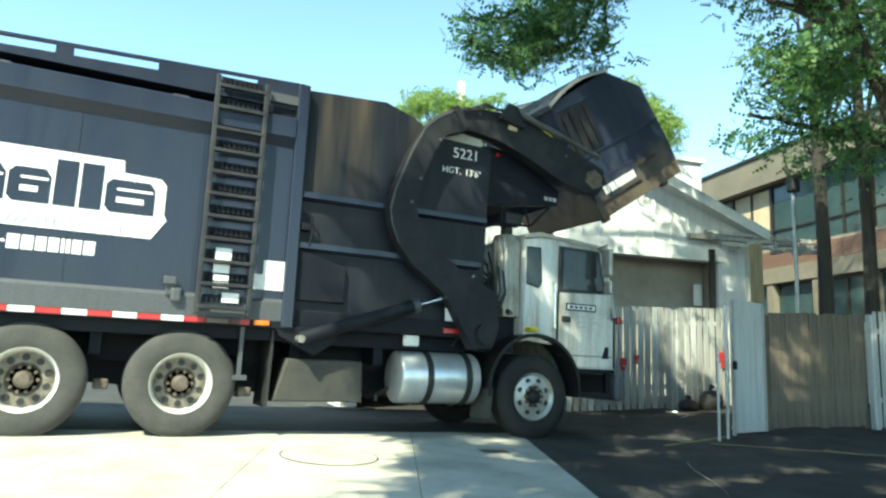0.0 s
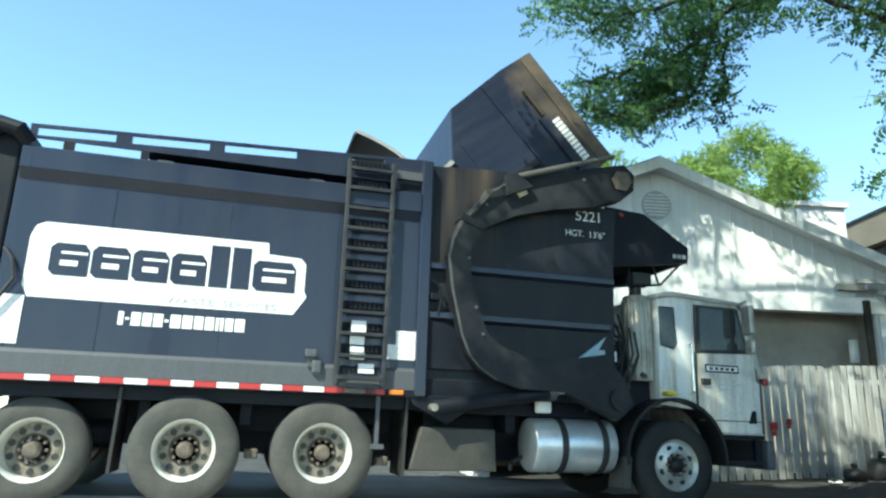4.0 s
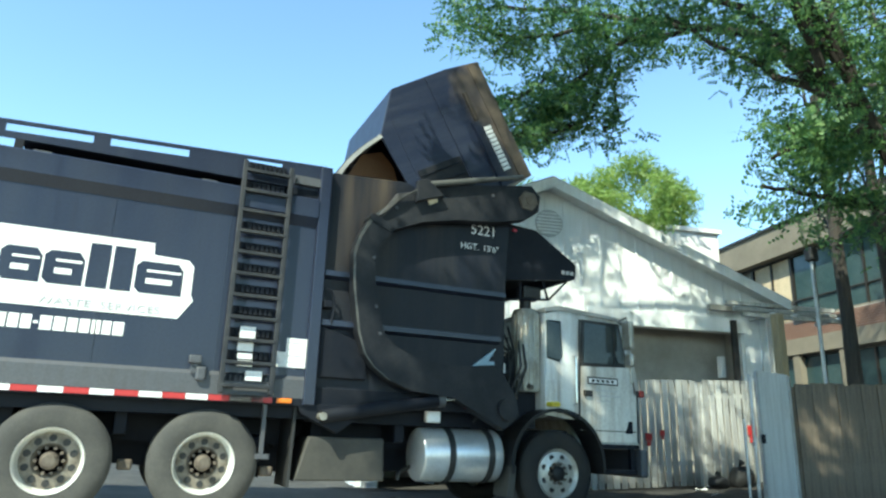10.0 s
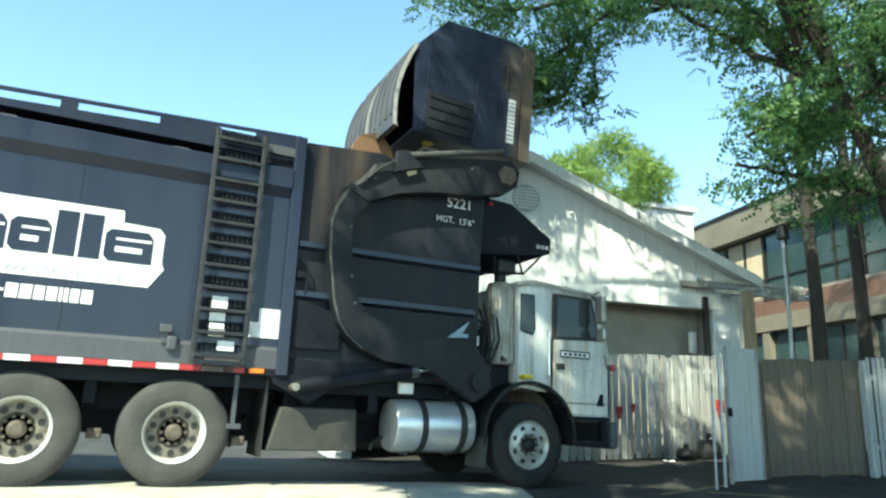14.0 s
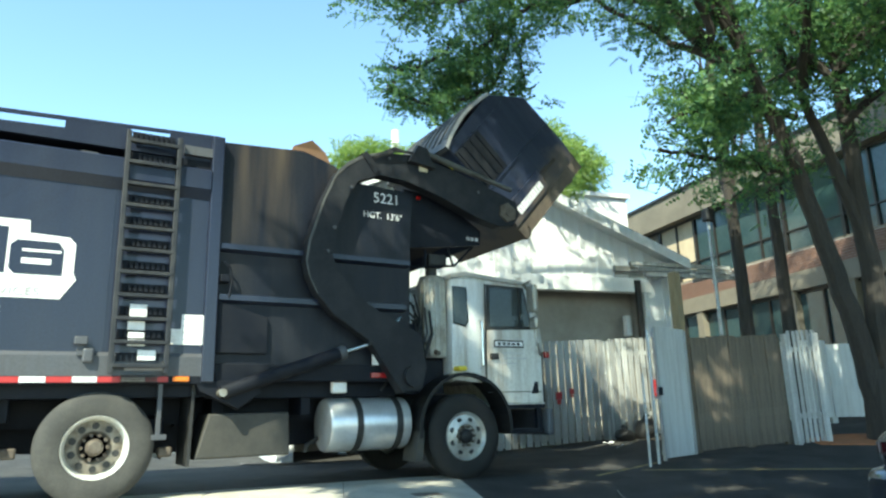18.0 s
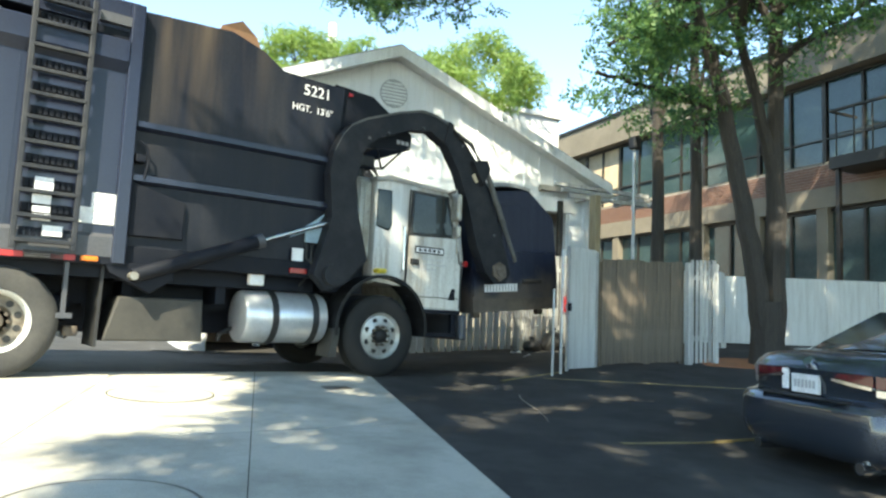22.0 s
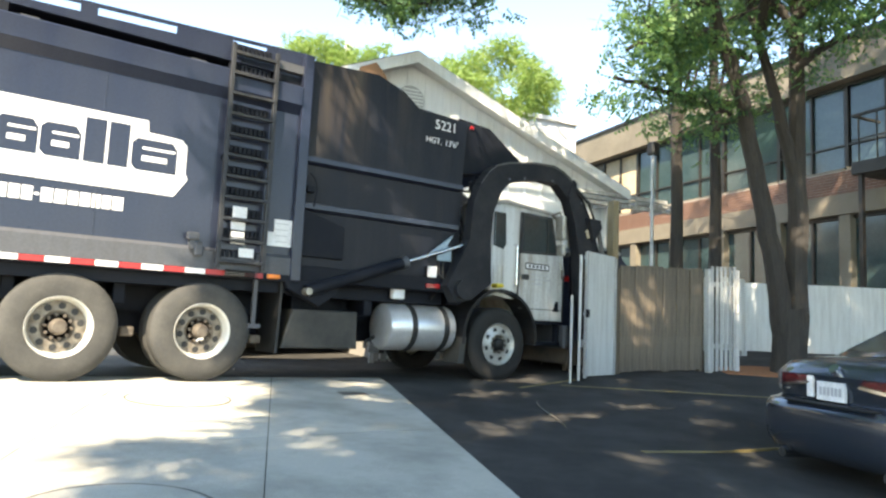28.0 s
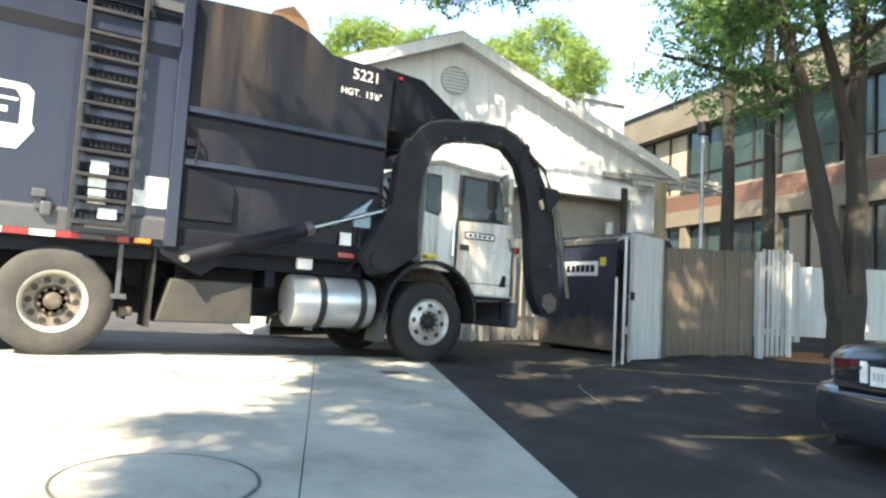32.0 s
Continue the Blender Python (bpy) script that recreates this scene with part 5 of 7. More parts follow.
def gate():
    a, b = Vector((2.95, -0.47)), Vector((3.87, -0.26))
    d = b - a
    root = thing("gate", "open white sheet-clad gate panel on a steel frame", "gate", pose(a.x, a.y, gz(a.x, a.y), 0, 0, math.degrees(math.atan2(d.y, d.x))))
    L = d.length
    bm = bmesh.new()
    box(bm, 0.04, L, -0.02, 0.0, 0.05, 1.92, 0.004)
    part("gate_sheet", bm, GATEW, root)
    for x in (0.0, L - 0.03):
        bm = bmesh.new()
        box(bm, x, x + 0.05, -0.045, 0.0, 0.02, 1.90, 0.006)
        part("gate_stile", bm, GALV, root)
    for z in (0.1, 0.95, 1.80):
        bm = bmesh.new()
        box(bm, 0.05, L, 0.0, 0.04, z, z + 0.05)
        part("gate_rail", bm, GALV, root)
    bm = bmesh.new()
    box(bm, -0.03, 0.03, -0.09, -0.045, 0.92, 1.04, 0.01)
    part("latch", bm, NAVY_D, root)
    p = thing("gate_post", "thin galvanised gate drop bolt post", "post", pose(2.52, -0.63, gz(2.52, -0.63)))
    bm = bmesh.new()
    tube(bm, (0, 0, -0.05), (0, 0, 1.25), 0.02, n=12)
    part("tube", bm, GALV, p)
    p = thing("gate_post", "slim galvanised steel gate post beside the gate", "post", pose(2.80, -0.53, gz(2.80, -0.53)))
    bm = bmesh.new()
    tube(bm, (0, 0, -0.05), (0, 0, 1.85), 0.024, n=12)
    part("tube", bm, GALV, p)
    p = thing("wooden_post", "tall yellowish wooden post behind the gate", "post", pose(4.25, 0.1, gz(4.25, 0.1)))
    bm = bmesh.new()
    box(bm, -0.07, 0.07, -0.07, 0.07, -0.1, 2.85, 0.01)
    part("timber", bm, mat("yellow_timber", (0.27, 0.21, 0.12), 0.8, 0, (0.16, 0.12, 0.07), 5, 0.7, 60, 0.2, streak=True), p)


gate()


TAGS = ((6.40, 2.69, 1.12, 0.10), (4.05, 3.00, 0.95, 0.07), (4.35, 2.96, 1.05, 0.05))


def warning_tag(x, y, z, s):
    p = thing("warning_tag", "faded red plastic warning tag on the slat fence", "tag", pose(x, y, z, 0, 0, -7), "red tags on the slat fence")
    bm = bmesh.new()
    box(bm, -s, s, -0.02, 0.0, -0.02, 1.7 * s, 0.006)
    part("plate", bm, REDT, p)
    bm = bmesh.new()
    box(bm, -s * 0.6, s * 0.6, -0.018, 0.0, -1.6 * s, -0.025, 0.006)
    part("streamer", bm, REDT, p)
    bm = bmesh.new()
    tube(bm, (0, -0.01, 1.7 * s), (0, 0.0, 1.7 * s + 0.12), 0.006, n=6)
    part("tie", bm, BLACKP, p)


for tag in TAGS:
    warning_tag(*tag)

# ---- white house with an open garage bay ----
U, V = Vector((0.979, -0.204)), Vector((0.204, 0.979))
APEX = Vector((2.54, 4.0))


def house():
    root = thing("house", "white gabled house with vertical siding and an open garage bay", "house", Matrix.Translation((APEX.x, APEX.y, 0)) @ Matrix.Rotation(math.atan2(U.y, U.x), 4, "Z"))
    s, sl, za, zo = 5.05, 3.6, 6.0, 3.22
    ze = za - 0.41 * s
    # gable wall in three pieces round the opening from x=0.9 to x=4.35
    bm = bmesh.new()
    prism(bm, [(-sl, -0.3), (-3.3, -0.3), (-3.3, 2.3), (-0.5, 2.3), (-0.5, -0.3), (0.9, -0.3), (0.9, zo), (4.35, zo), (4.35, -0.3), (s, -0.3), (s, ze), (0, za), (-sl, za - 0.41 * sl)], 0, 0.18)
    part("gable_wall", bm, SIDING, root)
    for k in range(25):
        x = -s + 0.06 + k * 0.41
        if x < -sl:
            continue
        z1 = za - 0.41 * abs(x) - 0.06
        z0 = zo + 0.34 if 0.85 < x < 4.4 else -0.2
        if abs(x) < 0.38:
            z0 = -0.2
        if -3.35 < x < -0.45:
            z0 = 2.36
        bm = bmesh.new()
        box(bm, x - 0.025, x + 0.025, -0.022, 0.0, z0, z1)
        part("batten", bm, SIDING, root)
    bm = bmesh.new()
    box(bm, 0.8, 4.5, -0.05, 0.0, zo, zo + 0.32, 0.008)
    part("header_trim", bm, SIDING, root)
    for sg in (-1, 1):
        bm = bmesh.new()
        ex = (s + 0.35) if sg > 0 else -(sl + 0.35)
        ez = za - 0.41 * abs(ex)
        prism(bm, [(0, za + 0.02), (ex, ez + 0.02), (ex, ez + 0.20), (0, za + 0.20)], -0.32, 9.0)
        part("roof", bm, ROOFM, root)
        bm = bmesh.new()
        prism(bm, [(0, za - 0.06), (ex, ez - 0.06), (ex, ez + 0.17), (0, za + 0.17)], -0.36, -0.322)
        part("barge_board", bm, SIDING, root)
        bm = bmesh.new()
        prism(bm, [(0, za - 0.02), (ex, ez - 0.02), (ex, ez + 0.015), (0, za + 0.015)], -0.32, 0.0)
        part("soffit", bm, SIDING, root)
        bm = bmesh.new()
        xw = s if sg > 0 else -sl
        box(bm, xw - 0.09, xw + 0.09, 0.18, 8.7, -0.3, za - 0.41 * abs(xw))
        part("side_wall", bm, SIDING, root)
    vent = new("gable_vent")
    vent.parent = root
    bm = bmesh.new()
    tube(bm, (0.0, -0.025, 5.25), (0.0, 0.01, 5.25), 0.30, n=32)
    part("vent_disc", bm, GALV, vent)
    for k in range(7):
        z = 5.25 - 0.21 + k * 0.07
        hw = math.sqrt(max(0.0, 0.27 ** 2 - (z - 5.25) ** 2))
        bm = bmesh.new()
        box(bm, -hw, hw, -0.05, -0.02, z - 0.018, z + 0.012, 0, None)
        part("louvre", bm, SIDING, vent)
    # the bay behind the opening
    bm = bmesh.new()
    box(bm, 0.6, 4.6, 0.75, 0.85, -0.3, 3.4)
    part("bay_back_wall", bm, GARIN, root)
    bm = bmesh.new()
    box(bm, 0.6, 4.9, 0.18, 4.3, 3.4, 3.5)
    part("bay_ceiling", bm, GARIN, root)
    bm = bmesh.new()
    box(bm, -3.4, -0.4, 4.2, 4.3, -0.3, 3.4)
    part("bay_back_wall", bm, GARIN, root)
    bm = bmesh.new()
    box(bm, -3.4, -0.4, 0.18, 4.2, 2.4, 2.5)
    part("bay_ceiling", bm, GARIN, root)
    for x in (-0.42, 0.55, 4.55):
        bm = bmesh.new()
        box(bm, x - 0.05, x + 0.05, 0.18, 4.2, -0.3, 3.4)
        part("bay_side_wall", bm, GARIN, root)
    bm = bmesh.new()
    box(bm, 4.02, 4.14, 0.3, 0.42, 2.3, 2.75)
    part("bay_lamp_box", bm, SIDING, root)
    bm = bmesh.new()
    box(bm, -sl, s, 8.6, 8.75, -0.3, ze)
    part("rear_wall", bm, SIDING, root)
    bm = bmesh.new()
    box(bm, 4.08, 4.20, -0.12, -0.03, -0.3, 3.48, 0.006)
    part("dark_jamb_post", bm, FRAMED, root, "dark post beside the opening")
    bm = bmesh.new()
    box(bm, 3.55, 6.65, -0.16, -0.06, 3.66, 3.78, 0.006)
    part("lean_to_beam", bm, GARIN, root)
    # timber lean-to over the gate side
    for k in range(3):
        bm = bmesh.new()
        z = 3.45 + k * 0.17
        box(bm, 3.9, 6.6, -0.75 + 0.25 * k, -0.68 + 0.25 * k, z, z + 0.08)
        part("lean_to_beam", bm, SLATW, root)
    for k in range(4):
        bm = bmesh.new()
        box(bm, 4.6 + k * 0.55, 4.66 + k * 0.55, -0.8, 0.0, 3.5, 3.58)
        part("lean_to_rafter", bm, SLATW, root)
    bm = bmesh.new()
    box(bm, 4.5, 4.6, -0.75, -0.65, -0.1, 3.5)
    part("lean_to_post", bm, SLATW, root)


house()


FARX = -0.2


def far_building():
    root = thing("white_building", "plain white flat-roofed building behind the house", "building", Matrix.Translation((13.2, 9.2, 0)) @ Matrix.Rotation(math.atan2(U.y, U.x), 4, "Z"))
    bm = bmesh.new()
    box(bm, -6, FARX, 0, 6, -0.5, 8.0)
    part("wall", bm, WHITEW, root)
    bm = bmesh.new()
    box(bm, -6.1, FARX + 0.1, -0.1, 6.1, 8.0, 8.15)
    part("coping", bm, WHITEW, root)


far_building()


# ---- office building ----
def office():
    o, d = Vector((13.75, -1.15)), Vector((0.226, 0.974))
    root = thing("office_building", "two-storey beige office building with bands of green-tinted windows", "building",
                 Matrix.Translation((o.x, o.y, 0.3)) @ Matrix.Rotation(math.atan2(d.y, d.x), 4, "Z"))
    # local x runs along the facade away from the street; the facade looks to local +y
    x0, x1 = -11.0, 14.75
    def slab(name, xa, xb, ya, yb, za, zb, m, parent=root, bev=0.0):
        bm = bmesh.new()
        box(bm, xa, xb, ya, yb, za, zb, bev)
        return part(name, bm, m, parent)
    slab("core", x0, x1, -9.0, -0.35, 0, 8.2, BEIGE)
    slab("fascia", x0 - 0.2, x1 + 0.2, -9.2, 0.25, 7.35, 8.42, BEIGE)
    slab("coping", x0 - 0.25, x1 + 0.25, -9.25, 0.32, 8.42, 8.52, FRAMED)
    slab("sill_band", x0, x1, -0.3, 0.10, 3.75, 4.30, BEIGE)
    slab("brick_band", x0, x1, -0.3, 0.0, 4.30, 4.95, MORTAR)
    slab("plinth", x0, x1, -0.3, 0.05, -0.6, 0.75, BEIGE)
    bw = (x1 - x0) / 12
    n = int((x1 - x0) / bw)
    for k in range(n + 1):
        x = x0 + k * bw
        slab("pier", x - 0.16, x + 0.16, -0.3, 0.06, 0.75, 3.75, BEIGE)
        if k == n:
            break
        for z0, z1 in ((0.8, 3.72), (4.98, 7.32)):
            w = new("window")
            w.parent = root
            up = z0 > 4 and k >= n - 2
            pm = OFFGLASS if not up else CURTAIN if k == n - 2 else BEIGE
            slab("pane", x + 0.08, x + bw / 2 - 0.03, -0.20, -0.17, z0, z1, pm, w)
            slab("pane", x + bw / 2 + 0.03, x + bw - 0.08, -0.20, -0.17, z0, z1, pm, w)
            slab("mullion", x + bw / 2 - 0.035, x + bw / 2 + 0.035, -0.22, -0.10, z0, z1, FRAMED, w)
            slab("mullion", x - 0.035, x + 0.08, -0.22, -0.10, z0, z1, FRAMED, w)
            slab("transom", x + 0.08, x + bw - 0.03, -0.22, -0.11, z0 + (z1 - z0) * 0.28, z0 + (z1 - z0) * 0.28 + 0.05, FRAMED, w)
            slab("head", x + 0.05, x + bw - 0.03, -0.22, -0.09, z1 - 0.06, z1 + 0.02, FRAMED, w)
            slab("window_sill", x + 0.05, x + bw - 0.03, -0.22, -0.05, z0 - 0.04, z0 + 0.04, BEIGE, w)
    # bricks of the band, laid in running bond
    bm = bmesh.new()
    box(bm, 0, 0.23, 0.0, 0.014, 0, 0.062)
    first = part("brick", bm, BRICK, root)
    first.matrix_basis = pose(-3.0, 0, 4.33)
    bms = bmesh.new()
    for r in range(8):
        for c in range(int((x1 - x0) / 0.245)):
            x = x0 + 0.1 + c * 0.245 + (0.12 if r % 2 else 0)
            z = 4.325 + r * 0.076
            if -3.0 < x < 5.4 and not (r == 0 and abs(x + 3.0) < 0.2):
                shared("brick", first, root, pose(x, 0, z))
            elif not -3.0 < x < 5.4:
                box(bms, x, x + 0.23, 0.0, 0.014, z, z + 0.062)
    tagged(part("brickwork", bms, BRICK, root), kind="stuff")
    # balcony with a rail
    bal = new("balcony")
    bal.parent = root
    slab("balcony_floor", -2.6, 0.9, 0.05, 1.1, 4.50, 4.80, FRAMED, bal)
    for k in range(8):
        slab("baluster", -2.5 + k * 0.46, -2.47 + k * 0.46, 1.02, 1.05, 4.80, 5.95, GREYBOX, bal)
    slab("handrail", -2.6, 0.9, 1.00, 1.07, 5.95, 6.01, GREYBOX, bal)
    slab("mid_rail", -2.6, 0.9, 1.02, 1.05, 5.35, 5.39, GREYBOX, bal)
    slab("side_rail", 0.85, 0.9, 0.05, 1.02, 5.95, 6.01, GREYBOX, bal)
    for x in (-2.5, 0.75):
        slab("support", x - 0.05, x + 0.05, 0.9, 1.0, -0.5, 4.50, FRAMED, bal)
    return root


office()


# ---- pole with a camera head, spire ----
def pole():
    p = thing("lamp_pole", "thin grey pole with a small dark lamp head", "pole", pose(7.75, 1.95, gz(7.75, 1.95)))
    bm = bmesh.new()
    tube(bm, (0, 0, -0.1), (0, 0, 4.5), 0.045, 0.035, n=12)
    part("tube", bm, GALV, p)
    bm = bmesh.new()
    box(bm, -0.1, 0.12, -0.1, 0.1, 4.45, 4.75, 0.04)
    part("lamp_head", bm, BLACKP, p)
    s = thing("church_spire", "slender white church spire far behind the houses", "spire", pose(22.0, 45.0, 0))
    bm = bmesh.new()
    bmesh.ops.create_cone(bm, cap_ends=True, segments=8, radius1=1.1, radius2=0.35, depth=26, matrix=Matrix.Translation((0, 0, 13)))
    part("spire", bm, WHITEW, s)


pole()


# ---- trees ----
def leaf_cloud(name, centres, per, size, rng, material, parent, flat=0.75, droop=-0.5):
    """Feathery leaves round the centres: each a stalk with four pairs of small blades, in one mesh."""
    r2 = np.random.RandomState(rng.randrange(9999))
    cs = []
    for c, r in centres:
        n = max(3, int(per * r * r))
        d = r2.normal(size=(n, 3)) * (1, 1, flat)
        d *= (r * r2.rand(n) ** 0.45 / np.linalg.norm(d, axis=1))[:, None]
        cs.append(np.array(c) + d)
    p = np.concatenate(cs)
    n = len(p)
    ax = r2.normal(size=(n, 3)) * (1, 1, 0.6) + (0, 0, droop)
    ax /= np.linalg.norm(ax, axis=1)[:, None]
    sd = np.cross(ax, r2.normal(size=(n, 3)))
    sd /= np.linalg.norm(sd, axis=1)[:, None] + 1e-9
    ln = (size * r2.uniform(0.7, 1.4, n))[:, None]
    vs = []
    for k in range(4):
        q = p + ax * ln * 0.42 * k
        w, s2 = sd * ln * (0.36 - 0.05 * k), ax * ln * 0.42
        for a, b in ((-0.1, 0.0), (1.0, 0.45), (0.1, 0.85), (-1.0, 0.45)):
            vs.append(q + w * a + s2 * b)
    vs = np.stack(vs, 1).reshape(-1, 3)
    me = bpy.data.meshes.new(name)
    me.from_pydata(vs.tolist(), [], np.arange(len(vs)).reshape(-1, 4).tolist())
    me.materials.append(material)
    ob = new(name, me)
    ob.parent = parent
    return ob


def limb(root, name, pts, r0, r1, rng, wob=0.05):
    out = []
    n = len(pts)
    fine = []
    for i in range(n - 1):
        for k in range(4):
            t = k / 4
            fine.append(Vector(pts[i]).lerp(Vector(pts[i + 1]), t) + Vector((rng.uniform(-wob, wob), rng.uniform(-wob, wob), 0)) * (i + t > 0))
    fine.append(Vector(pts[-1]))
    bm = bmesh.new()
    m = len(fine) - 1
    sweep(bm, fine, [r0 + (r1 - r0) * i / m for i in range(m + 1)], 9)
    part(name, bm, BARK, root, smooth=True)
    return fine


def locust():
    rng = random.Random(5)
    x, y = 7.15, -1.40
    z = gz(x, y)
    root = thing("locust_tree", "two-stemmed locust tree with feathery green foliage beside the fence", "tree", pose(0, 0, 0))
    limb(root, "trunk", [(x + 0.0, y, z - 0.1), (x, y, z + 0.25), (x + 0.02, y, z + 1.1)], 0.33, 0.26, rng, 0.0)
    limb(root, "trunk", [(x - 0.05, y + 0.04, z + 0.5), (x - 0.35, y + 0.12, z + 2.1), (x - 0.65, y + 0.18, z + 3.3), (x - 1.03, y + 0.25, z + 4.6), (x - 1.65, y + 0.4, z + 6.2), (x - 2.4, y + 0.5, z + 7.8)], 0.19, 0.09, rng, 0.02)
    limb(root, "trunk", [(x + 0.09, y - 0.06, z + 0.5), (x + 0.10, y - 0.12, z + 2.4), (x + 0.06, y - 0.14, z + 4.2), (x + 0.0, y - 0.2, z + 6.2), (x + 0.1, y - 0.4, z + 8.8)], 0.20, 0.09, rng, 0.02)
    limb(root, "limb", [(x + 0.06, y - 0.12, z + 3.3), (x - 0.15, y + 0.0, z + 4.3), (x - 0.4, y + 0.2, z + 5.6), (x - 0.6, y + 0.5, z + 7.2)], 0.13, 0.06, rng, 0.02)
    centres = []

    def sun_gap(q):                                   # clumps left out so that sun reaches patches of gable and fence
        s = (3.9 - 0.2 * (q.x - 2.5) - q.y) / 0.437
        hx, hz = q.x + 0.54 * s, q.z - 0.719 * s
        return ((hx - 4.6) / 1.6) ** 2 + ((hz - 4.1) / 0.85) ** 2 < 1 or ((hx - 6.1) / 1.1) ** 2 + ((hz - 1.5) / 1.2) ** 2 < 1

    def bough(pts, r0, spread, count, low=0.40, high=0.75):
        line = limb(root, "limb", pts, r0, 0.03, rng, 0.07)
        for i, q0 in enumerate(line[1:]):
            for _ in range(count):
                q = q0 + Vector((rng.gauss(0, spread), rng.gauss(0, spread), rng.gauss(-0.05, spread * 0.6)))
                if sun_gap(q):
                    continue
                centres.append((q, rng.uniform(low, high)))
                if rng.random() < 0.4:
                    limb(root, "twig", [q0, q0.lerp(q, 0.6) + Vector((0, 0, 0.08)), q], 0.022, 0.007, rng, 0.03)

    bough([(5.3, -0.9, 6.3), (5.2, 0.6, 8.6), (3.4, 2.7, 9.7), (0.6, 2.9, 9.2)], 0.13, 0.45, 3, 0.30, 0.60)
    bough([(4.6, 1.8, 9.2), (3.4, 2.3, 8.9), (2.6, 2.6, 8.1), (2.2, 3.1, 7.5), (2.1, 3.4, 7.15)], 0.06, 0.34, 4, 0.28, 0.52)
    bough([(3.4, 2.6, 9.5), (1.9, 2.7, 8.8), (1.1, 3.1, 8.7), (0.0, 3.4, 8.95)], 0.05, 0.34, 3, 0.28, 0.50)
    bough([(2.6, 2.6, 8.1), (2.0, 3.2, 7.5), (1.6, 3.6, 7.1)], 0.03, 0.26, 3, 0.25, 0.42)
    bough([(5.2, -0.8, 6.7), (4.2, 0.2, 8.6), (2.0, 1.2, 9.3), (0.2, 1.6, 9.2)], 0.08, 0.45, 3, 0.30, 0.60)
    # the next three boughs lie above the view, added for their shade
    bough([(2.0, 1.2, 9.3), (0.3, 1.7, 9.0), (-0.6, 1.9, 9.1)], 0.04, 0.42, 4, 0.28, 0.55)
    bough([(3.6, -1.2, 8.2), (2.2, -0.4, 10.0), (1.0, 0.2, 10.6)], 0.06, 0.6, 3, 0.25, 0.50)
    bough([(4.7, -0.9, 6.9), (3.6, -1.2, 8.2), (1.6, -0.8, 9.3), (-0.2, -0.6, 9.6)], 0.08, 0.55, 3, 0.30, 0.60)
    bough([(5.3, -1.0, 5.9), (4.5, -0.6, 5.7), (4.0, -0.3, 5.4)], 0.07, 0.30, 3, 0.28, 0.50)
    bough([(6.1, -1.0, 4.8), (5.4, -0.6, 4.9), (4.8, -0.4, 4.85)], 0.06, 0.32, 2, 0.28, 0.50)
    bough([(6.0, -1.0, 4.6), (4.9, -0.3, 4.95), (4.1, 0.0, 5.05)], 0.06, 0.28, 2, 0.28, 0.48)
    bough([(6.3, -1.2, 5.6), (5.2, -0.5, 6.2), (4.3, -0.2, 6.1)], 0.06, 0.30, 2, 0.28, 0.50)
    bough([(6.8, -1.7, 5.4), (7.4, -2.3, 6.1), (8.0, -3.0, 6.6)], 0.08, 0.5, 2, 0.3, 0.6)
    bough([(6.5, -1.3, 6.2), (5.6, -2.2, 7.4), (4.0, -3.2, 8.2)], 0.09, 0.6, 3, 0.3, 0.65)
    bough([(6.7, -1.6, 6.5), (7.0, -0.2, 7.6), (7.4, 1.4, 8.0)], 0.08, 0.6, 2, 0.3, 0.6)
    bough([(5.2, -0.9, 6.4), (4.6, 0.2, 7.5), (3.2, 1.0, 8.6)], 0.08, 0.4, 2, 0.25, 0.5)
    # boughs that reach out of view, added to shade the office
    for tip in ((8.6, -3.2, 9.6), (9.6, -1.4, 9.9), (8.4, -5.0, 9.4), (10.8, -4.4, 9.6), (9.2, 0.4, 10.2), (11.4, -2.6, 9.6), (10.4, -6.4, 9.2)):
        bough([(6.9, -1.7, 6.4), (7.0 + (tip[0] - 7) * 0.5, -1.7 + (tip[1] + 1.7) * 0.5, 8.6), tip], 0.08, 0.65, 2, 0.36, 0.7)
    bough([(6.8, -1.7, 6.0), (6.2, -1.4, 7.2), (5.9, -0.9, 8.8)], 0.08, 0.7, 3, 0.3, 0.65)
    bough([(3.2, 2.6, 8.9), (2.9, 3.0, 7.3), (2.0, 3.0, 6.75), (1.1, 3.0, 6.5), (0.5, 3.0, 6.7)], 0.04, 0.20, 4, 0.18, 0.34)
    bough([(3.4, 2.6, 8.6), (3.6, 3.0, 7.5), (3.3, 3.0, 7.1)], 0.03, 0.2, 3, 0.18, 0.32)
    bough([(1.9, 2.8, 8.0), (1.2, 3.0, 7.3), (0.6, 3.0, 7.1)], 0.03, 0.2, 3, 0.18, 0.32)
    centres = [(c, r * 1.2) for k, (c, r) in enumerate(centres) if k % 3]
    # limbs out of view that carry the added high foliage
    for a, b in (((-2.2, -1.0, 11.4), (-0.4, 0.2, 12.0)), ((0.4, -0.4, 11.6), (1.0, 0.6, 12.2)), ((2.0, -1.6, 11.6), (2.6, -0.2, 12.0))):
        limb(root, "limb", [(5.3, -1.0, 6.8), ((5.3 + a[0]) / 2, (a[1] - 1.0) / 2, 10.6), a, b], 0.09, 0.02, rng, 0.06)
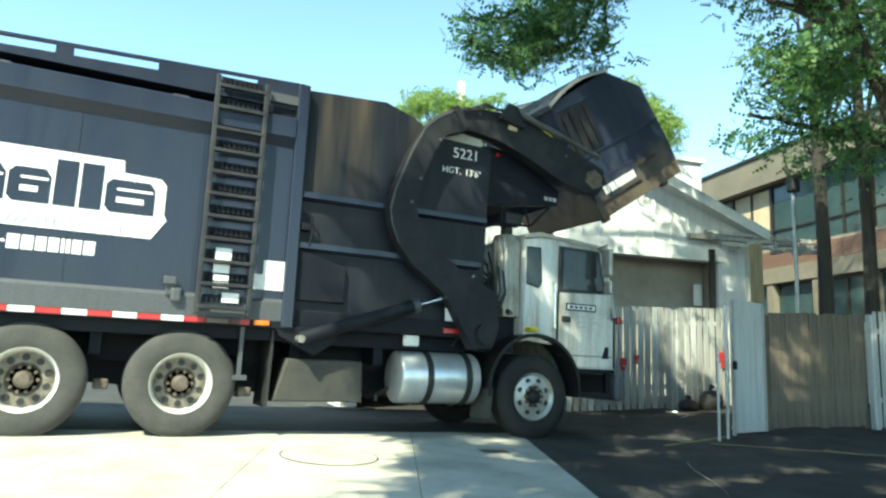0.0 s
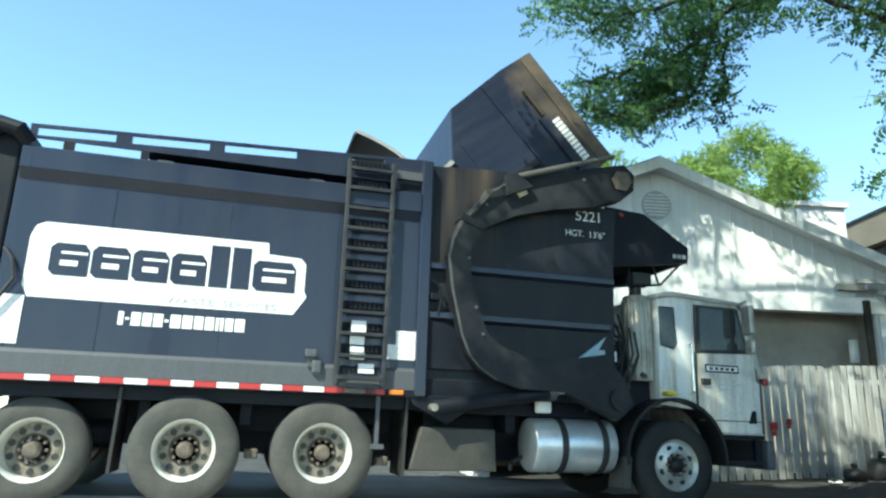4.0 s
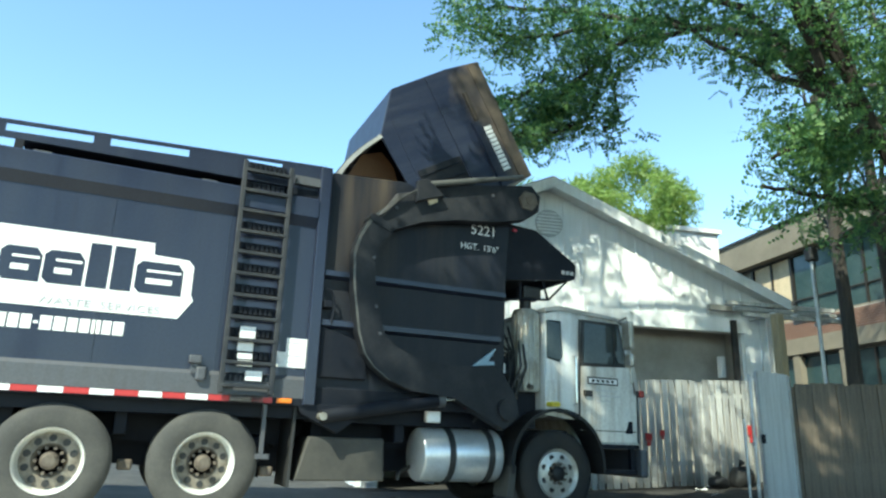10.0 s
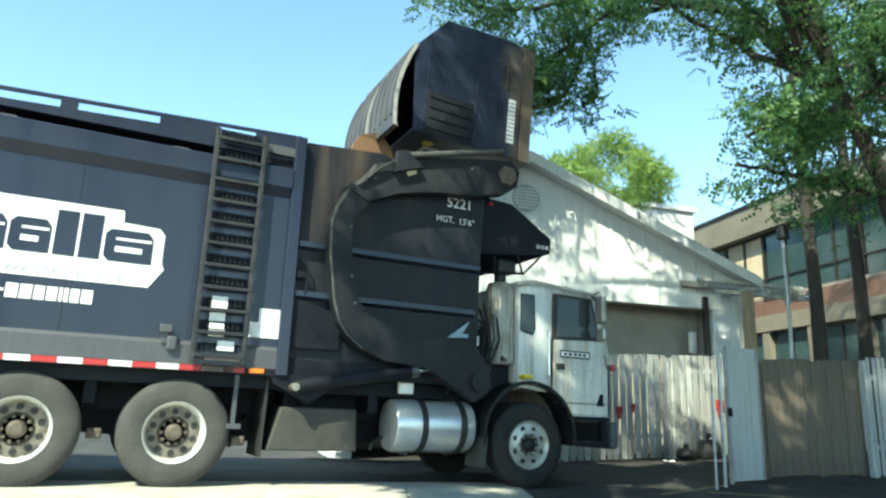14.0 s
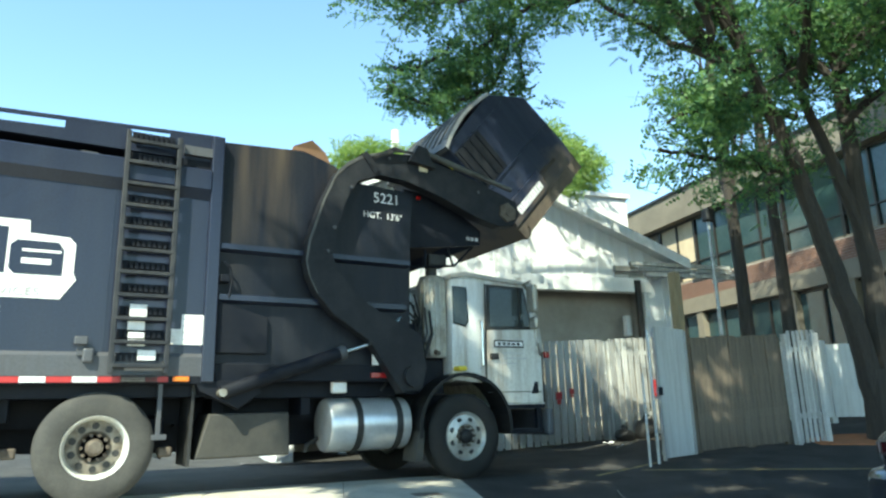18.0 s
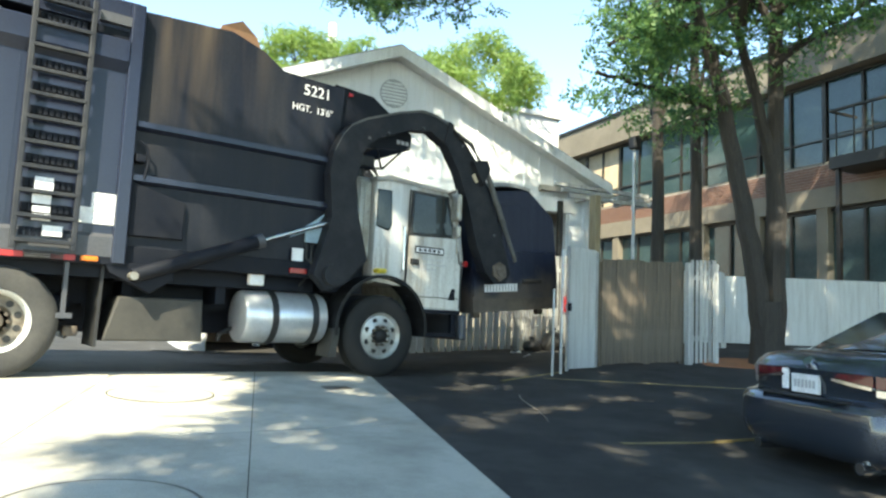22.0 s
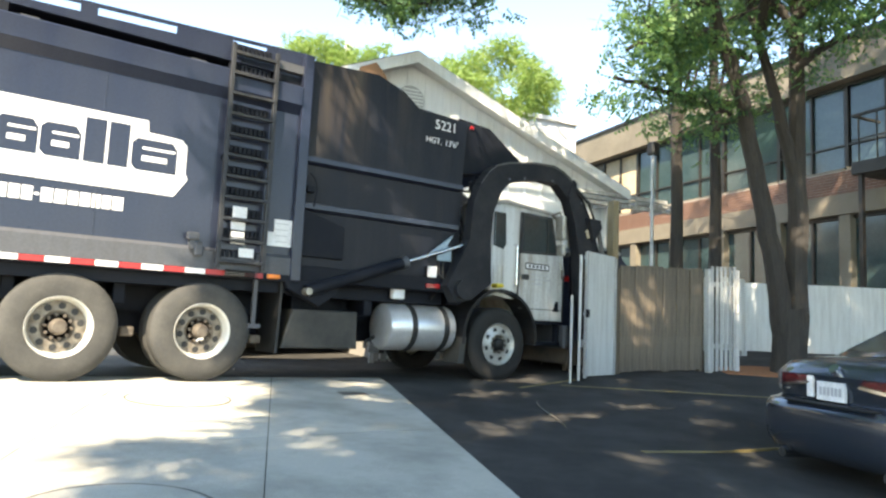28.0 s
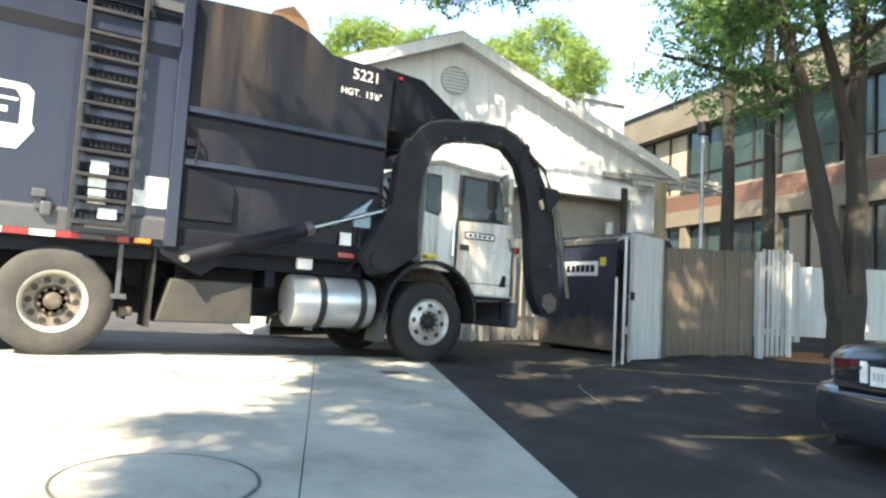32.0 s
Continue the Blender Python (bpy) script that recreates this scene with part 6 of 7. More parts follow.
    for i in range(19):                                  # unseen high foliage added to shade the gable, thin above its bright patches
        for j in range(11):
            hx, hz = -0.2 + i * 0.45, 3.0 + j * 0.36
            bright = ((hx - 5.0) / 1.7) ** 2 + ((hz - 4.15) / 0.62) ** 2 < 1 or ((hx - 3.1) / 0.9) ** 2 + ((hz - 3.9) / 0.5) ** 2 < 1
            if rng.random() < (0.04 if bright else 0.56 if hz > 4.7 or hx < 2.2 else 0.46):
                top = 11.7 + rng.gauss(0, 0.3)
                s = (top - hz) / 0.719
                hy = 3.9 - 0.2 * (hx - 2.5)
                centres.append((Vector((hx - 0.54 * s + rng.gauss(0, 0.1), hy - 0.437 * s + rng.gauss(0, 0.1), top)), rng.uniform(0.20, 0.36)))
    for i in range(9):                                   # unseen top foliage added to shade the office front
        for j in range(9):
            if rng.random() < 0.78:
                centres.append((Vector((5.6 + i * 0.52 + rng.gauss(0, 0.15), -3.4 + j * 0.55 + rng.gauss(0, 0.15), 13.2 + rng.gauss(0, 0.35))), rng.uniform(0.30, 0.52)))
    for tip in ((6.4, -2.4, 13.0), (7.6, -0.2, 13.3), (9.0, -1.6, 13.1)):
        limb(root, "limb", [(7.22, -1.78, 8.6), ((7.2 + tip[0]) / 2, (tip[1] - 1.8) / 2, 11.2), tip], 0.08, 0.02, rng, 0.06)
    for i in range(10):                                  # an unseen high spray added to shade the foot of the slat fence
        for j in range(5):
            hx, hz = 2.6 + i * 0.25, 0.2 + j * 0.42
            if rng.random() < 0.95:
                top = 11.6 + rng.gauss(0, 0.25)
                s = (top - hz) / 0.719
                centres.append((Vector((hx - 0.54 * s, 3.2 - 0.13 * (hx - 2.6) - 0.437 * s, top)), rng.uniform(0.30, 0.46)))
    limb(root, "limb", [(5.3, -1.0, 6.8), (1.5, -1.6, 10.8), (-2.4, -2.4, 11.5), (-4.6, -2.9, 11.7)], 0.08, 0.02, rng, 0.06)
    leaf_cloud("crown", centres, 170, 0.145, rng, LEAF, root, 0.5, -0.3)


locust()


def thin_tree(x, y, h, r, crown, rng, name, label, leaf, per=160, size=0.11):
    z = gz(x, y)
    root = thing(name, label, "tree", pose(0, 0, 0))
    limb(root, "trunk", [(x, y, z - 0.1), (x + 0.05, y, z + h * 0.4), (x - 0.05, y + 0.05, z + h)], r, r * 0.55, rng, 0.0)
    cs = []
    for k in range(crown):
        a = rng.uniform(0, 6.283)
        d = rng.uniform(0.2, 1.0) ** 0.7
        c = Vector((x + 0.4 + math.cos(a) * d * h * 0.21, y - 0.3 + math.sin(a) * d * h * 0.21, z + h * rng.uniform(0.68, 1.20) - d * 0.3))
        cs.append((c, rng.uniform(0.35, 0.75) * h / 9))
        if k % 3 == 0:
            limb(root, "limb", [(x, y, z + h * 0.6), (x + (c.x - x) * 0.5, y + (c.y - y) * 0.5, c.z - 0.3), tuple(c)], r * 0.22, 0.012, rng, 0.03)
    leaf_cloud("crown", cs, per, size, rng, leaf, root)


R = random.Random(11)
thin_tree(8.05, 1.55, 8.2, 0.17, 20, R, "locust_tree", "slim dark-trunked locust tree behind the fence", LEAF, 260, 0.12)
thin_tree(8.75, 1.05, 9.0, 0.16, 22, R, "locust_tree", "slim dark-trunked locust tree behind the fence", LEAF, 260, 0.12)


def round_tree(x, y, zc, rr, n, rng, label):
    """A broad crown of many clumps round a centre, with gaps and an uneven outline."""
    root = thing("garden_tree", label, "tree", pose(0, 0, 0))
    z = gz(x, y)
    limb(root, "trunk", [(x, y, z - 0.1), (x + 0.1, y, z + zc * 0.4), (x, y + 0.1, zc)], 0.26, 0.12, rng, 0.02)
    cs = []
    for k in range(n):
        d = Vector((rng.gauss(0, 1), rng.gauss(0, 1), rng.gauss(0, 1))).normalized() * rr * rng.uniform(0.35, 1.0) ** 0.5
        lump = 1 + 0.16 * math.sin(3.1 * math.atan2(d.y, d.x) + 1.3) + 0.12 * math.sin(5 * d.z / rr)
        c = Vector((x, y, zc)) + Vector((d.x * lump, d.y * lump, d.z * 0.95))
        cs.append((c, rng.uniform(0.28, 0.62)))
        if k % 6 == 0:
            limb(root, "limb", [(x, y, zc - rr * 0.5), Vector((x, y, zc)).lerp(c, 0.5), c], 0.06, 0.012, rng, 0.05)
    leaf_cloud("crown", cs, 330, 0.17, rng, LEAF2, root)


round_tree(10.4, 11.2, 8.7, 2.45, 150, R, "sunlit yellow-green tree behind the white house")
round_tree(6.7, 17.6, 10.4, 1.9, 80, R, "sunlit green tree far behind the white house")
round_tree(9.0, 16.5, 10.2, 1.8, 70, R, "sunlit green tree far behind the white house")


def yard_shade_tree():
    """Unseen behind the camera; limbs reach over it, laid out to shade the yard."""
    rng = random.Random(21)
    x, y = -7.5, -13.5
    z = gz(x, y)
    root = thing("yard_shade_tree", "broad leafy unseen tree laid out to shade the yard", "tree", pose(0, 0, 0))
    limb(root, "trunk", [(x, y, z - 0.1), (x, y, z + 2.5), (x + 0.2, y + 0.3, z + 5.5)], 0.36, 0.24, rng, 0.02)
    cs = []
    for ex, ey, ez in ((-5.0, -3.2, 8.4), (-2.2, -3.4, 8.3), (-3.6, -5.0, 8.2), (-0.2, -5.2, 8.2), (0.6, -8.0, 8.0), (-6.6, -6.2, 8.2)):
        limb(root, "limb", [(x + 0.2, y + 0.3, z + 5.2), ((x + ex) / 2, (y + ey) / 2, z + 7.0), (ex, ey, ez)], 0.07, 0.015, rng, 0.08)
    # unseen crown, set patch by patch where its shade should fall
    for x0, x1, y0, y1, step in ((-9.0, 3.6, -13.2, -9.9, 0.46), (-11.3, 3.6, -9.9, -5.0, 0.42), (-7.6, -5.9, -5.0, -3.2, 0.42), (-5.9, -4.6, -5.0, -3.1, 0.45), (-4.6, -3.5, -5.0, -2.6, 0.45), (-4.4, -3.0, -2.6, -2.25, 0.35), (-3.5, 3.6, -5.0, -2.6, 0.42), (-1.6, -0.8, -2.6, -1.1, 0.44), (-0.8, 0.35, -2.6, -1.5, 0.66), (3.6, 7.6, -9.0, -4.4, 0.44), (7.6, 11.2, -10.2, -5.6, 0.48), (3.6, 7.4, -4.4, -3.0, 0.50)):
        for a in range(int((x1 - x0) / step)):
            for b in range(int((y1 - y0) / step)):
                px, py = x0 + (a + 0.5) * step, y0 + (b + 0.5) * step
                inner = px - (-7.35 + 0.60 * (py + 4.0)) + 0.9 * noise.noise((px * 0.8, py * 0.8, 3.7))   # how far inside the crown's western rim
                airy = ((px + 3.75) / 0.8) ** 2 + ((py + 3.55) / 0.6) ** 2 < 1        # thinned to let sun onto the cab
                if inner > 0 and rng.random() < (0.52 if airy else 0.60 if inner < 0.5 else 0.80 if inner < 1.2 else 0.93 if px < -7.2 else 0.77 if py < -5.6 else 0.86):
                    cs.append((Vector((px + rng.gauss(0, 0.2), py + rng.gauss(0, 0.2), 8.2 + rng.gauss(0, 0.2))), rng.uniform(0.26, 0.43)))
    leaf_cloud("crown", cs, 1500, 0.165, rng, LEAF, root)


yard_shade_tree()


def office_shade_tree():
    """Added in the car park outside the view; its crown shades the office front."""
    rng = random.Random(33)
    x, y = 12.0, -11.0
    z = gz(x, y)
    root = thing("office_shade_tree", "tall leafy tree added unseen to shade the office building", "tree", pose(0, 0, 0))
    limb(root, "trunk", [(x, y, z - 0.1), (x, y, z + 3.5), (x - 0.2, y + 0.8, z + 8.0)], 0.34, 0.2, rng, 0.02)
    cs = []
    for k in range(9):
        a = 6.283 * k / 9
        limb(root, "limb", [(x - 0.2, y + 0.8, z + 7.0), (x - 0.5 + 2 * math.cos(a), y + 2.0 + 2 * math.sin(a), z + 10.0), (x - 0.8 + 3.4 * math.cos(a), y + 4.0 + 4 * math.sin(a), z + 12.0)], 0.08, 0.02, rng, 0.06)
    for i in range(16):
        for j in range(25):
            px, py = 7.2 + i * 0.55, -12.0 + j * 0.62
            edge = math.atan2(px + 4.8, py + 7.5) > 1.13 and math.hypot(px + 4.8, py + 7.5) < 17.5
            if edge and rng.random() < 0.95:
                cs.append((Vector((px + rng.gauss(0, 0.15), py + rng.gauss(0, 0.15), 12.0 + rng.gauss(0, 0.5))), rng.uniform(0.30, 0.52)))
    leaf_cloud("crown", cs, 900, 0.165, rng, LEAF, root)


office_shade_tree()

flat_patch("leaf_litter", [(5.9, -1.0), (6.6, -1.9), (7.6, -2.3), (8.1, -1.2), (7.3, -0.5), (6.4, -0.45)], 0.012, 0.012, ORANGEN, "orange-brown leaf litter round the tree's foot", "litter")


def litter():
    t = thing("fallen_branch", "thin pale bent twig lying on the asphalt", "branch", pose(0, 0, 0))
    bm = bmesh.new()
    pts = [(TW[0] + k * (TW[2] - TW[0]) / 6, TW[1] + k * (TW[3] - TW[1]) / 6 + 0.05 * math.sin(k)) for k in range(7)]
    sweep(bm, [(x, y, gz(x, y) + 0.012) for x, y in pts], [0.007, 0.008, 0.008, 0.007, 0.006, 0.005, 0.003], 7)
    part("stick", bm, mat("bleached_twig", (0.20, 0.18, 0.15), 0.8), t, smooth=True)
    for x, y, s in PAPERS:
        p = thing("paper_scrap", "crumpled white paper scrap lying on the asphalt", "litter", pose(x, y, gz(x, y) + 0.01, 0, 0, 70 * x), "paper scraps by the gate")
        bm = bmesh.new()
        bmesh.ops.create_grid(bm, x_segments=5, y_segments=4, size=s)
        for v in bm.verts:
            v.co.z += 0.03 + 0.05 * noise.noise(v.co * 9)
        bmesh.ops.solidify(bm, geom=bm.faces[:], thickness=0.003)
        part("sheet", bm, WHITE_V, p)


def refuse_sack(x, y, s, squash):
    p = thing("refuse_sack", "slumped black plastic refuse sack at the fence's foot", "trash bag", pose(x, y, gz(x, y), 0, 0, 40 * x), "sacks by the slat fence")
    bm = bmesh.new()
    bmesh.ops.create_icosphere(bm, subdivisions=3, radius=s)
    for v in bm.verts:
        k = 1 + 0.28 * noise.noise(v.co * 4.0 + Vector((x, y, 0))) + 0.08 * noise.noise(v.co * 15.0)
        v.co = Vector((v.co.x * k, v.co.y * k, max(0.0, s * squash * 0.8 + v.co.z * k * squash)))
    part("sack", bm, BLACKP, p, smooth=True)
    bm = bmesh.new()
    sweep(bm, [(0, 0, s * squash * 1.6), (0.02, 0, s * squash * 1.85), (0.06, 0.03, s * squash * 2.1)], [0.04, 0.025, 0.06], 8)
    part("knot", bm, BLACKP, p)


refuse_sack(5.75, 2.45, 0.24, 0.9)
refuse_sack(5.2, 2.5, 0.20, 0.6)
TW = (0.97, -1.57, 0.02, -2.94)
PAPERS = ((4.48, 2.19, 0.10), (4.1, 1.5, 0.05), (5.0, 1.1, 0.05))
litter()


# ---- parked car ----
def car():
    root = thing("parked_car", "dark blue metallic sedan seen from its rear", "car", Matrix.Translation((0.57, -5.06, gz(0.9, -5.3) - 0.10)) @ Matrix.Rotation(radians(-23), 4, "Z"))

    def curve(y):                                        # how far the tail draws in towards the corners
        return 0.05 * (y / 0.9) ** 2 + 0.30 * (y / 0.9) ** 6

    # local x forward from the tail, y to the left
    prof = [(0.70, 1.055), (0.45, 1.05), (0.28, 1.035), (0.16, 1.005), (0.075, 0.955), (0.03, 0.905), (0.04, 0.87), (0.065, 0.80), (0.07, 0.72), (0.035, 0.70), (-0.045, 0.685), (-0.09, 0.64), (-0.10, 0.50), (-0.075, 0.38), (-0.02, 0.31), (0.06, 0.27), (0.4, 0.25)]
    bm = bmesh.new()
    rows = []
    for k in range(25):
        y = -0.91 + 1.82 * k / 24
        drop = 0.05 * (abs(y) / 0.91) ** 4
        rows.append([bm.verts.new((px + curve(y) * (1 if px < 0.5 else 0.3), y, pz - drop * (pz > 0.9))) for px, pz in prof])
    for a, b in zip(rows, rows[1:]):
        for k in range(len(prof) - 1):
            bm.faces.new((a[k], a[k + 1], b[k + 1], b[k]))
    part("tail", bm, CARB, root, smooth=True)
    bm = bmesh.new()
    rows = []
    prof = [(0.40, 0.905, 0.25, 1.0), (0.66, 0.915, 0.20, 1.04), (1.2, 0.92, 0.20, 1.03), (2.4, 0.92, 0.20, 0.98), (3.5, 0.92, 0.20, 0.95), (4.4, 0.88, 0.22, 0.86), (4.82, 0.74, 0.28, 0.70), (4.9, 0.55, 0.34, 0.60)]
    for x, w, lo, hi in prof:
        mid = lo + (hi - lo) * 0.55
        ring = [(-w * 0.86, lo), (-w, lo + 0.10), (-w, mid), (-w * 0.97, hi - 0.10), (-w * 0.86, hi - 0.015), (-w * 0.4, hi), (0, hi), (w * 0.4, hi), (w * 0.86, hi - 0.015), (w * 0.97, hi - 0.10), (w, mid), (w, lo + 0.10), (w * 0.86, lo)]
        rows.append([bm.verts.new((x, yy, zz)) for yy, zz in ring])
    for a, b in zip(rows, rows[1:]):
        for k in range(len(a) - 1):
            bm.faces.new((a[k], a[k + 1], b[k + 1], b[k]))
        bm.faces.new((a[-1], a[0], b[0], b[-1]))
    bm.faces.new(rows[-1][::-1])
    part("body", bm, CARB, root, smooth=True)
    bm = bmesh.new()                                     # cabin
    rows = []
    for x, w, z in ((0.62, 0.70, 1.045), (1.30, 0.60, 1.38), (1.75, 0.60, 1.45), (2.4, 0.61, 1.46), (2.9, 0.62, 1.38), (3.6, 0.72, 0.96)):
        base = 0.99
        rows.append([bm.verts.new(p) for p in ((x, -0.82, base), (x, -w - 0.03, z - 0.05 if z > 1.1 else base + 0.01), (x, -w * 0.85, z), (x, 0, z + 0.02), (x, w * 0.85, z), (x, w + 0.03, z - 0.05 if z > 1.1 else base + 0.01), (x, 0.82, base))])
    for a, b in zip(rows, rows[1:]):
        for k in range(6):
            bm.faces.new((a[k], a[k + 1], b[k + 1], b[k]))
    part("roof", bm, CARB, root, smooth=True)
    bm = bmesh.new()
    vs = [bm.verts.new(p) for p in ((0.70, -0.58, 1.095), (0.70, 0.58, 1.095), (1.26, 0.50, 1.382), (1.26, -0.50, 1.382))]
    bm.faces.new(vs)
    bmesh.ops.solidify(bm, geom=bm.faces[:], thickness=0.012)
    part("rear_window", bm, GLASS, root, "dark rear window")
    for sg in (-1, 1):
        bm = bmesh.new()
        vs = [bm.verts.new(p) for p in ((1.05, 0.80 * sg, 1.04), (3.25, 0.80 * sg, 1.04), (2.85, 0.665 * sg, 1.34), (1.55, 0.655 * sg, 1.36))]
        bm.faces.new(vs)
        bmesh.ops.solidify(bm, geom=bm.faces[:], thickness=0.01)
        part("side_window", bm, GLASS, root)
        def lamp(name, poly, out, m, label):
            bm = bmesh.new()
            prism(bm, [(a * sg, b) for a, b in poly], 0.0, 0.05, "x")
            bmesh.ops.subdivide_edges(bm, edges=bm.edges[:], cuts=3, use_grid_fill=True)
            for v in bm.verts:
                v.co.x += curve(v.co.y) + 0.03 - out
            part(name, bm, m, root, label, smooth=True)
        lamp("tail_light", [(0.24, 0.862), (0.55, 0.825), (0.55, 0.90), (0.27, 0.895)], 0.0, CARLAMP, "red tail light on the boot lid")
        lamp("light_strip", [(0.23, 0.838), (0.55, 0.797), (0.55, 0.822), (0.24, 0.858)], 0.012, CHROME, "chrome strip")
        lamp("tail_light", [(0.57, 0.815), (0.84, 0.80), (0.86, 0.885), (0.57, 0.90)], 0.0, CARLAMP, "red tail light at the corner")
        lamp("reverse_light", [(0.57, 0.76), (0.86, 0.74), (0.87, 0.79), (0.57, 0.805)], 0.0, CHROME, "clear reversing light")
        bm = bmesh.new()
        tube(bm, (-0.03 + curve(0.5), 0.50 * sg, 0.27), (0.3, 0.50 * sg, 0.27), 0.045, n=16)
        pipe = part("exhaust_pipe", bm, CHROME, root, "chrome exhaust tip")
        bm = bmesh.new()
        tube(bm, (-0.034 + curve(0.5), 0.50 * sg, 0.27), (0.0 + curve(0.5), 0.50 * sg, 0.27), 0.034, n=16)
        part("pipe_bore", bm, BLACKP, pipe)
        for xw in (1.02, 3.85):
            w = new("wheel")
            w.parent = root
            w.matrix_basis = pose(xw, 0.90 * sg, 0.40, 0, 0, 180 if sg > 0 else 0)
            bm = bmesh.new()
            lathe(bm, [(0.21, 0.02), (0.24, 0.0), (0.30, 0.01), (0.33, 0.04), (0.33, 0.19), (0.30, 0.21), (0.2, 0.21)], 32)
            part("tyre", bm, RUBBER, w, smooth=True)
            bm = bmesh.new()
            lathe(bm, [(0.21, 0.02), (0.19, 0.05), (0.06, 0.03), (0.0, 0.02)], 20)
            part("rim", bm, ALU, w, smooth=True)
    bm = bmesh.new()
    box(bm, 0.03, 0.06, -0.10, 0.165, 0.722, 0.862, 0.004)
    sticker = bmesh.new()
    box(sticker, 0.028, 0.05, 0.20, 0.265, 0.735, 0.895, 0.006)
    part("sticker", sticker, WHITE_V, root, "white strip beside the number plate")
    plate = part("number_plate", bm, WHITE_V, root, "white number plate with plain bars")
    bm = bmesh.new()
    for k in range(6):
        box(bm, 0.026, 0.031, -0.075 + k * 0.037, -0.052 + k * 0.037, 0.762, 0.822)
    part("plate_bars", bm, GREYTXT, plate)
    bm = bmesh.new()
    box(bm, -0.06, 0.03, -0.42, 0.42, 0.693, 0.703)
    part("bumper_groove", bm, BLACKP, root)
    bm = bmesh.new()
    tube(bm, (0.035, 0, 0.968), (0.075, 0, 0.935), 0.042, n=20)
    part("badge", bm, CHROME, root, "round chrome badge")


car()


# ---- what moves ----
TRUCK_ROWS = [(0, 0), (23.7, 0), (24.0, 0.02), (24.5, 0.27), (25, 0.49), (25.5, 0.65), (26.5, 1.18), (27.5, 1.64), (28, 1.73), (28.5, 1.85), (29, 1.82), (29.5, 1.68), (30, 1.38), (30.5, 1.07), (31, 0.75), (31.5, 0.36), (32, -0.15)]
ARM_ROWS = [(0, 86.2), (0.5, 97.2), (1, 108.4), (1.5, 109.2), (2, 109.0), (2.5, 109.4), (3, 111.9), (3.5, 119.9), (5.5, 120.5), (6, 120.4), (7, 121.1), (8, 120.6), (8.5, 119.6), (9, 111.7), (9.5, 113.7), (10, 116.4), (11, 119.1), (13, 120.2), (13.5, 118.2), (14, 115.5), (14.5, 110.1), (15, 108.6), (15.5, 107.3), (16.5, 105.5), (17.5, 97.2), (18, 88.7), (18.5, 80.3), (19, 70.5), (19.5, 61.3), (20, 53.2), (20.5, 46.0), (21, 42.4), (21.5, 41.2), (22, 37.9), (22.5, 31.7), (23, 28.5), (24, 26.9), (25, 25.9), (28, 25.9), (29.5, 25.5), (32, 24.5)]
# time, x and z of the dumpster's rear lower edge beside the standing truck, its tilt
BIN_ROWS = [(0, 1.26, 2.95, 32.5), (0.5, 0.90, 3.36, 40), (1, 0.42, 3.78, 54.5), (1.5, 0.36, 4.30, 87), (2, 0.21, 4.28, 95.7), (2.5, 0.08, 4.42, 114.8), (3, 0.06, 4.40, 122), (3.5, -0.60, 4.40, 132), (5.5, -0.66, 4.42, 131), (6, -0.50, 4.46, 120.8), (6.5, -0.47, 4.40, 108.6), (7, -0.58, 4.45, 124.3), (7.5, -0.62, 4.50, 134.4), (8, -0.70, 4.45, 135.8), (8.5, -0.62, 4.52, 139), (9, -0.05, 4.46, 127.5), (9.5, -0.29, 4.49, 128.9), (10, -0.26, 4.45, 119.8), (10.5, -0.14, 4.37, 109.5), (11, -0.12, 4.43, 102), (11.5, -0.32, 4.40, 106), (12, -0.36, 4.38, 105.4), (12.5, -0.42, 4.38, 103.8), (13, -0.31, 4.42, 103.4), (13.5, -0.01, 4.54, 92.1), (14, 0.07, 4.30, 86), (14.5, 0.56, 3.83, 77.5), (15, 0.28, 4.02, 73.6), (15.5, 0.36, 4.12, 76.4), (16.5, 0.70, 3.95, 70), (17.5, 1.02, 3.73, 61.7), (18, 1.27, 3.22, 47.5), (18.5, 1.55, 2.85, 41.4), (19, 1.69, 2.37, 29.9), (19.5, 1.68, 1.90, 21.0), (20, 1.78, 1.50, 14.7), (20.5, 1.72, 0.95, 8), (21, 1.66, 1.02, 4.2), (21.5, 1.70, 0.98, 5), (22, 1.70, 0.82, 4.5), (22.5, 1.62, 0.55, 2.6), (23, 1.55, 0.32, 0), (23.5, 1.55, 0.28, 1), (24, 1.55, 0.26, 1), (25, 1.55, 0.24, 1), (27.5, 1.55, 0.20, 0), (28.5, 1.55, 0.10, 0)]
LID_ROWS = [(0, 5), (0.5, 5), (1, 4), (1.5, -12), (2, -26), (2.5, -58), (3, -65), (3.5, -75), (5.5, -74), (6, -64), (6.5, -52), (7, -67), (8, -79), (8.5, -82), (9, -70), (10, -63), (10.5, -52), (11, -42), (13, -42), (13.5, -30), (14, -8), (14.5, -3), (15, -1), (15.5, 0), (16.5, 3), (17.5, 5), (32, 5)]
FAR_LID_ROWS = [(0, 5), (0.5, 5), (1, 0), (1.5, -75), (1.75, -150), (2, -214), (2.5, -213), (3, -195), (3.5, -187), (4.5, -130), (5.5, -80), (6.5, -55), (8, -82), (10, -66), (11, -48), (13, -46), (14, -10), (14.5, -5), (15.5, -2), (16.5, 2), (17.5, 5), (32, 5)]


def between(rows, t):
    for a, b in zip(rows, rows[1:]):
        if a[0] <= t <= b[0]:
            k = (t - a[0]) / max(1e-6, b[0] - a[0])
            return [u + (v - u) * k for u, v in zip(a[1:], b[1:])]
    return list(rows[-1][1:])


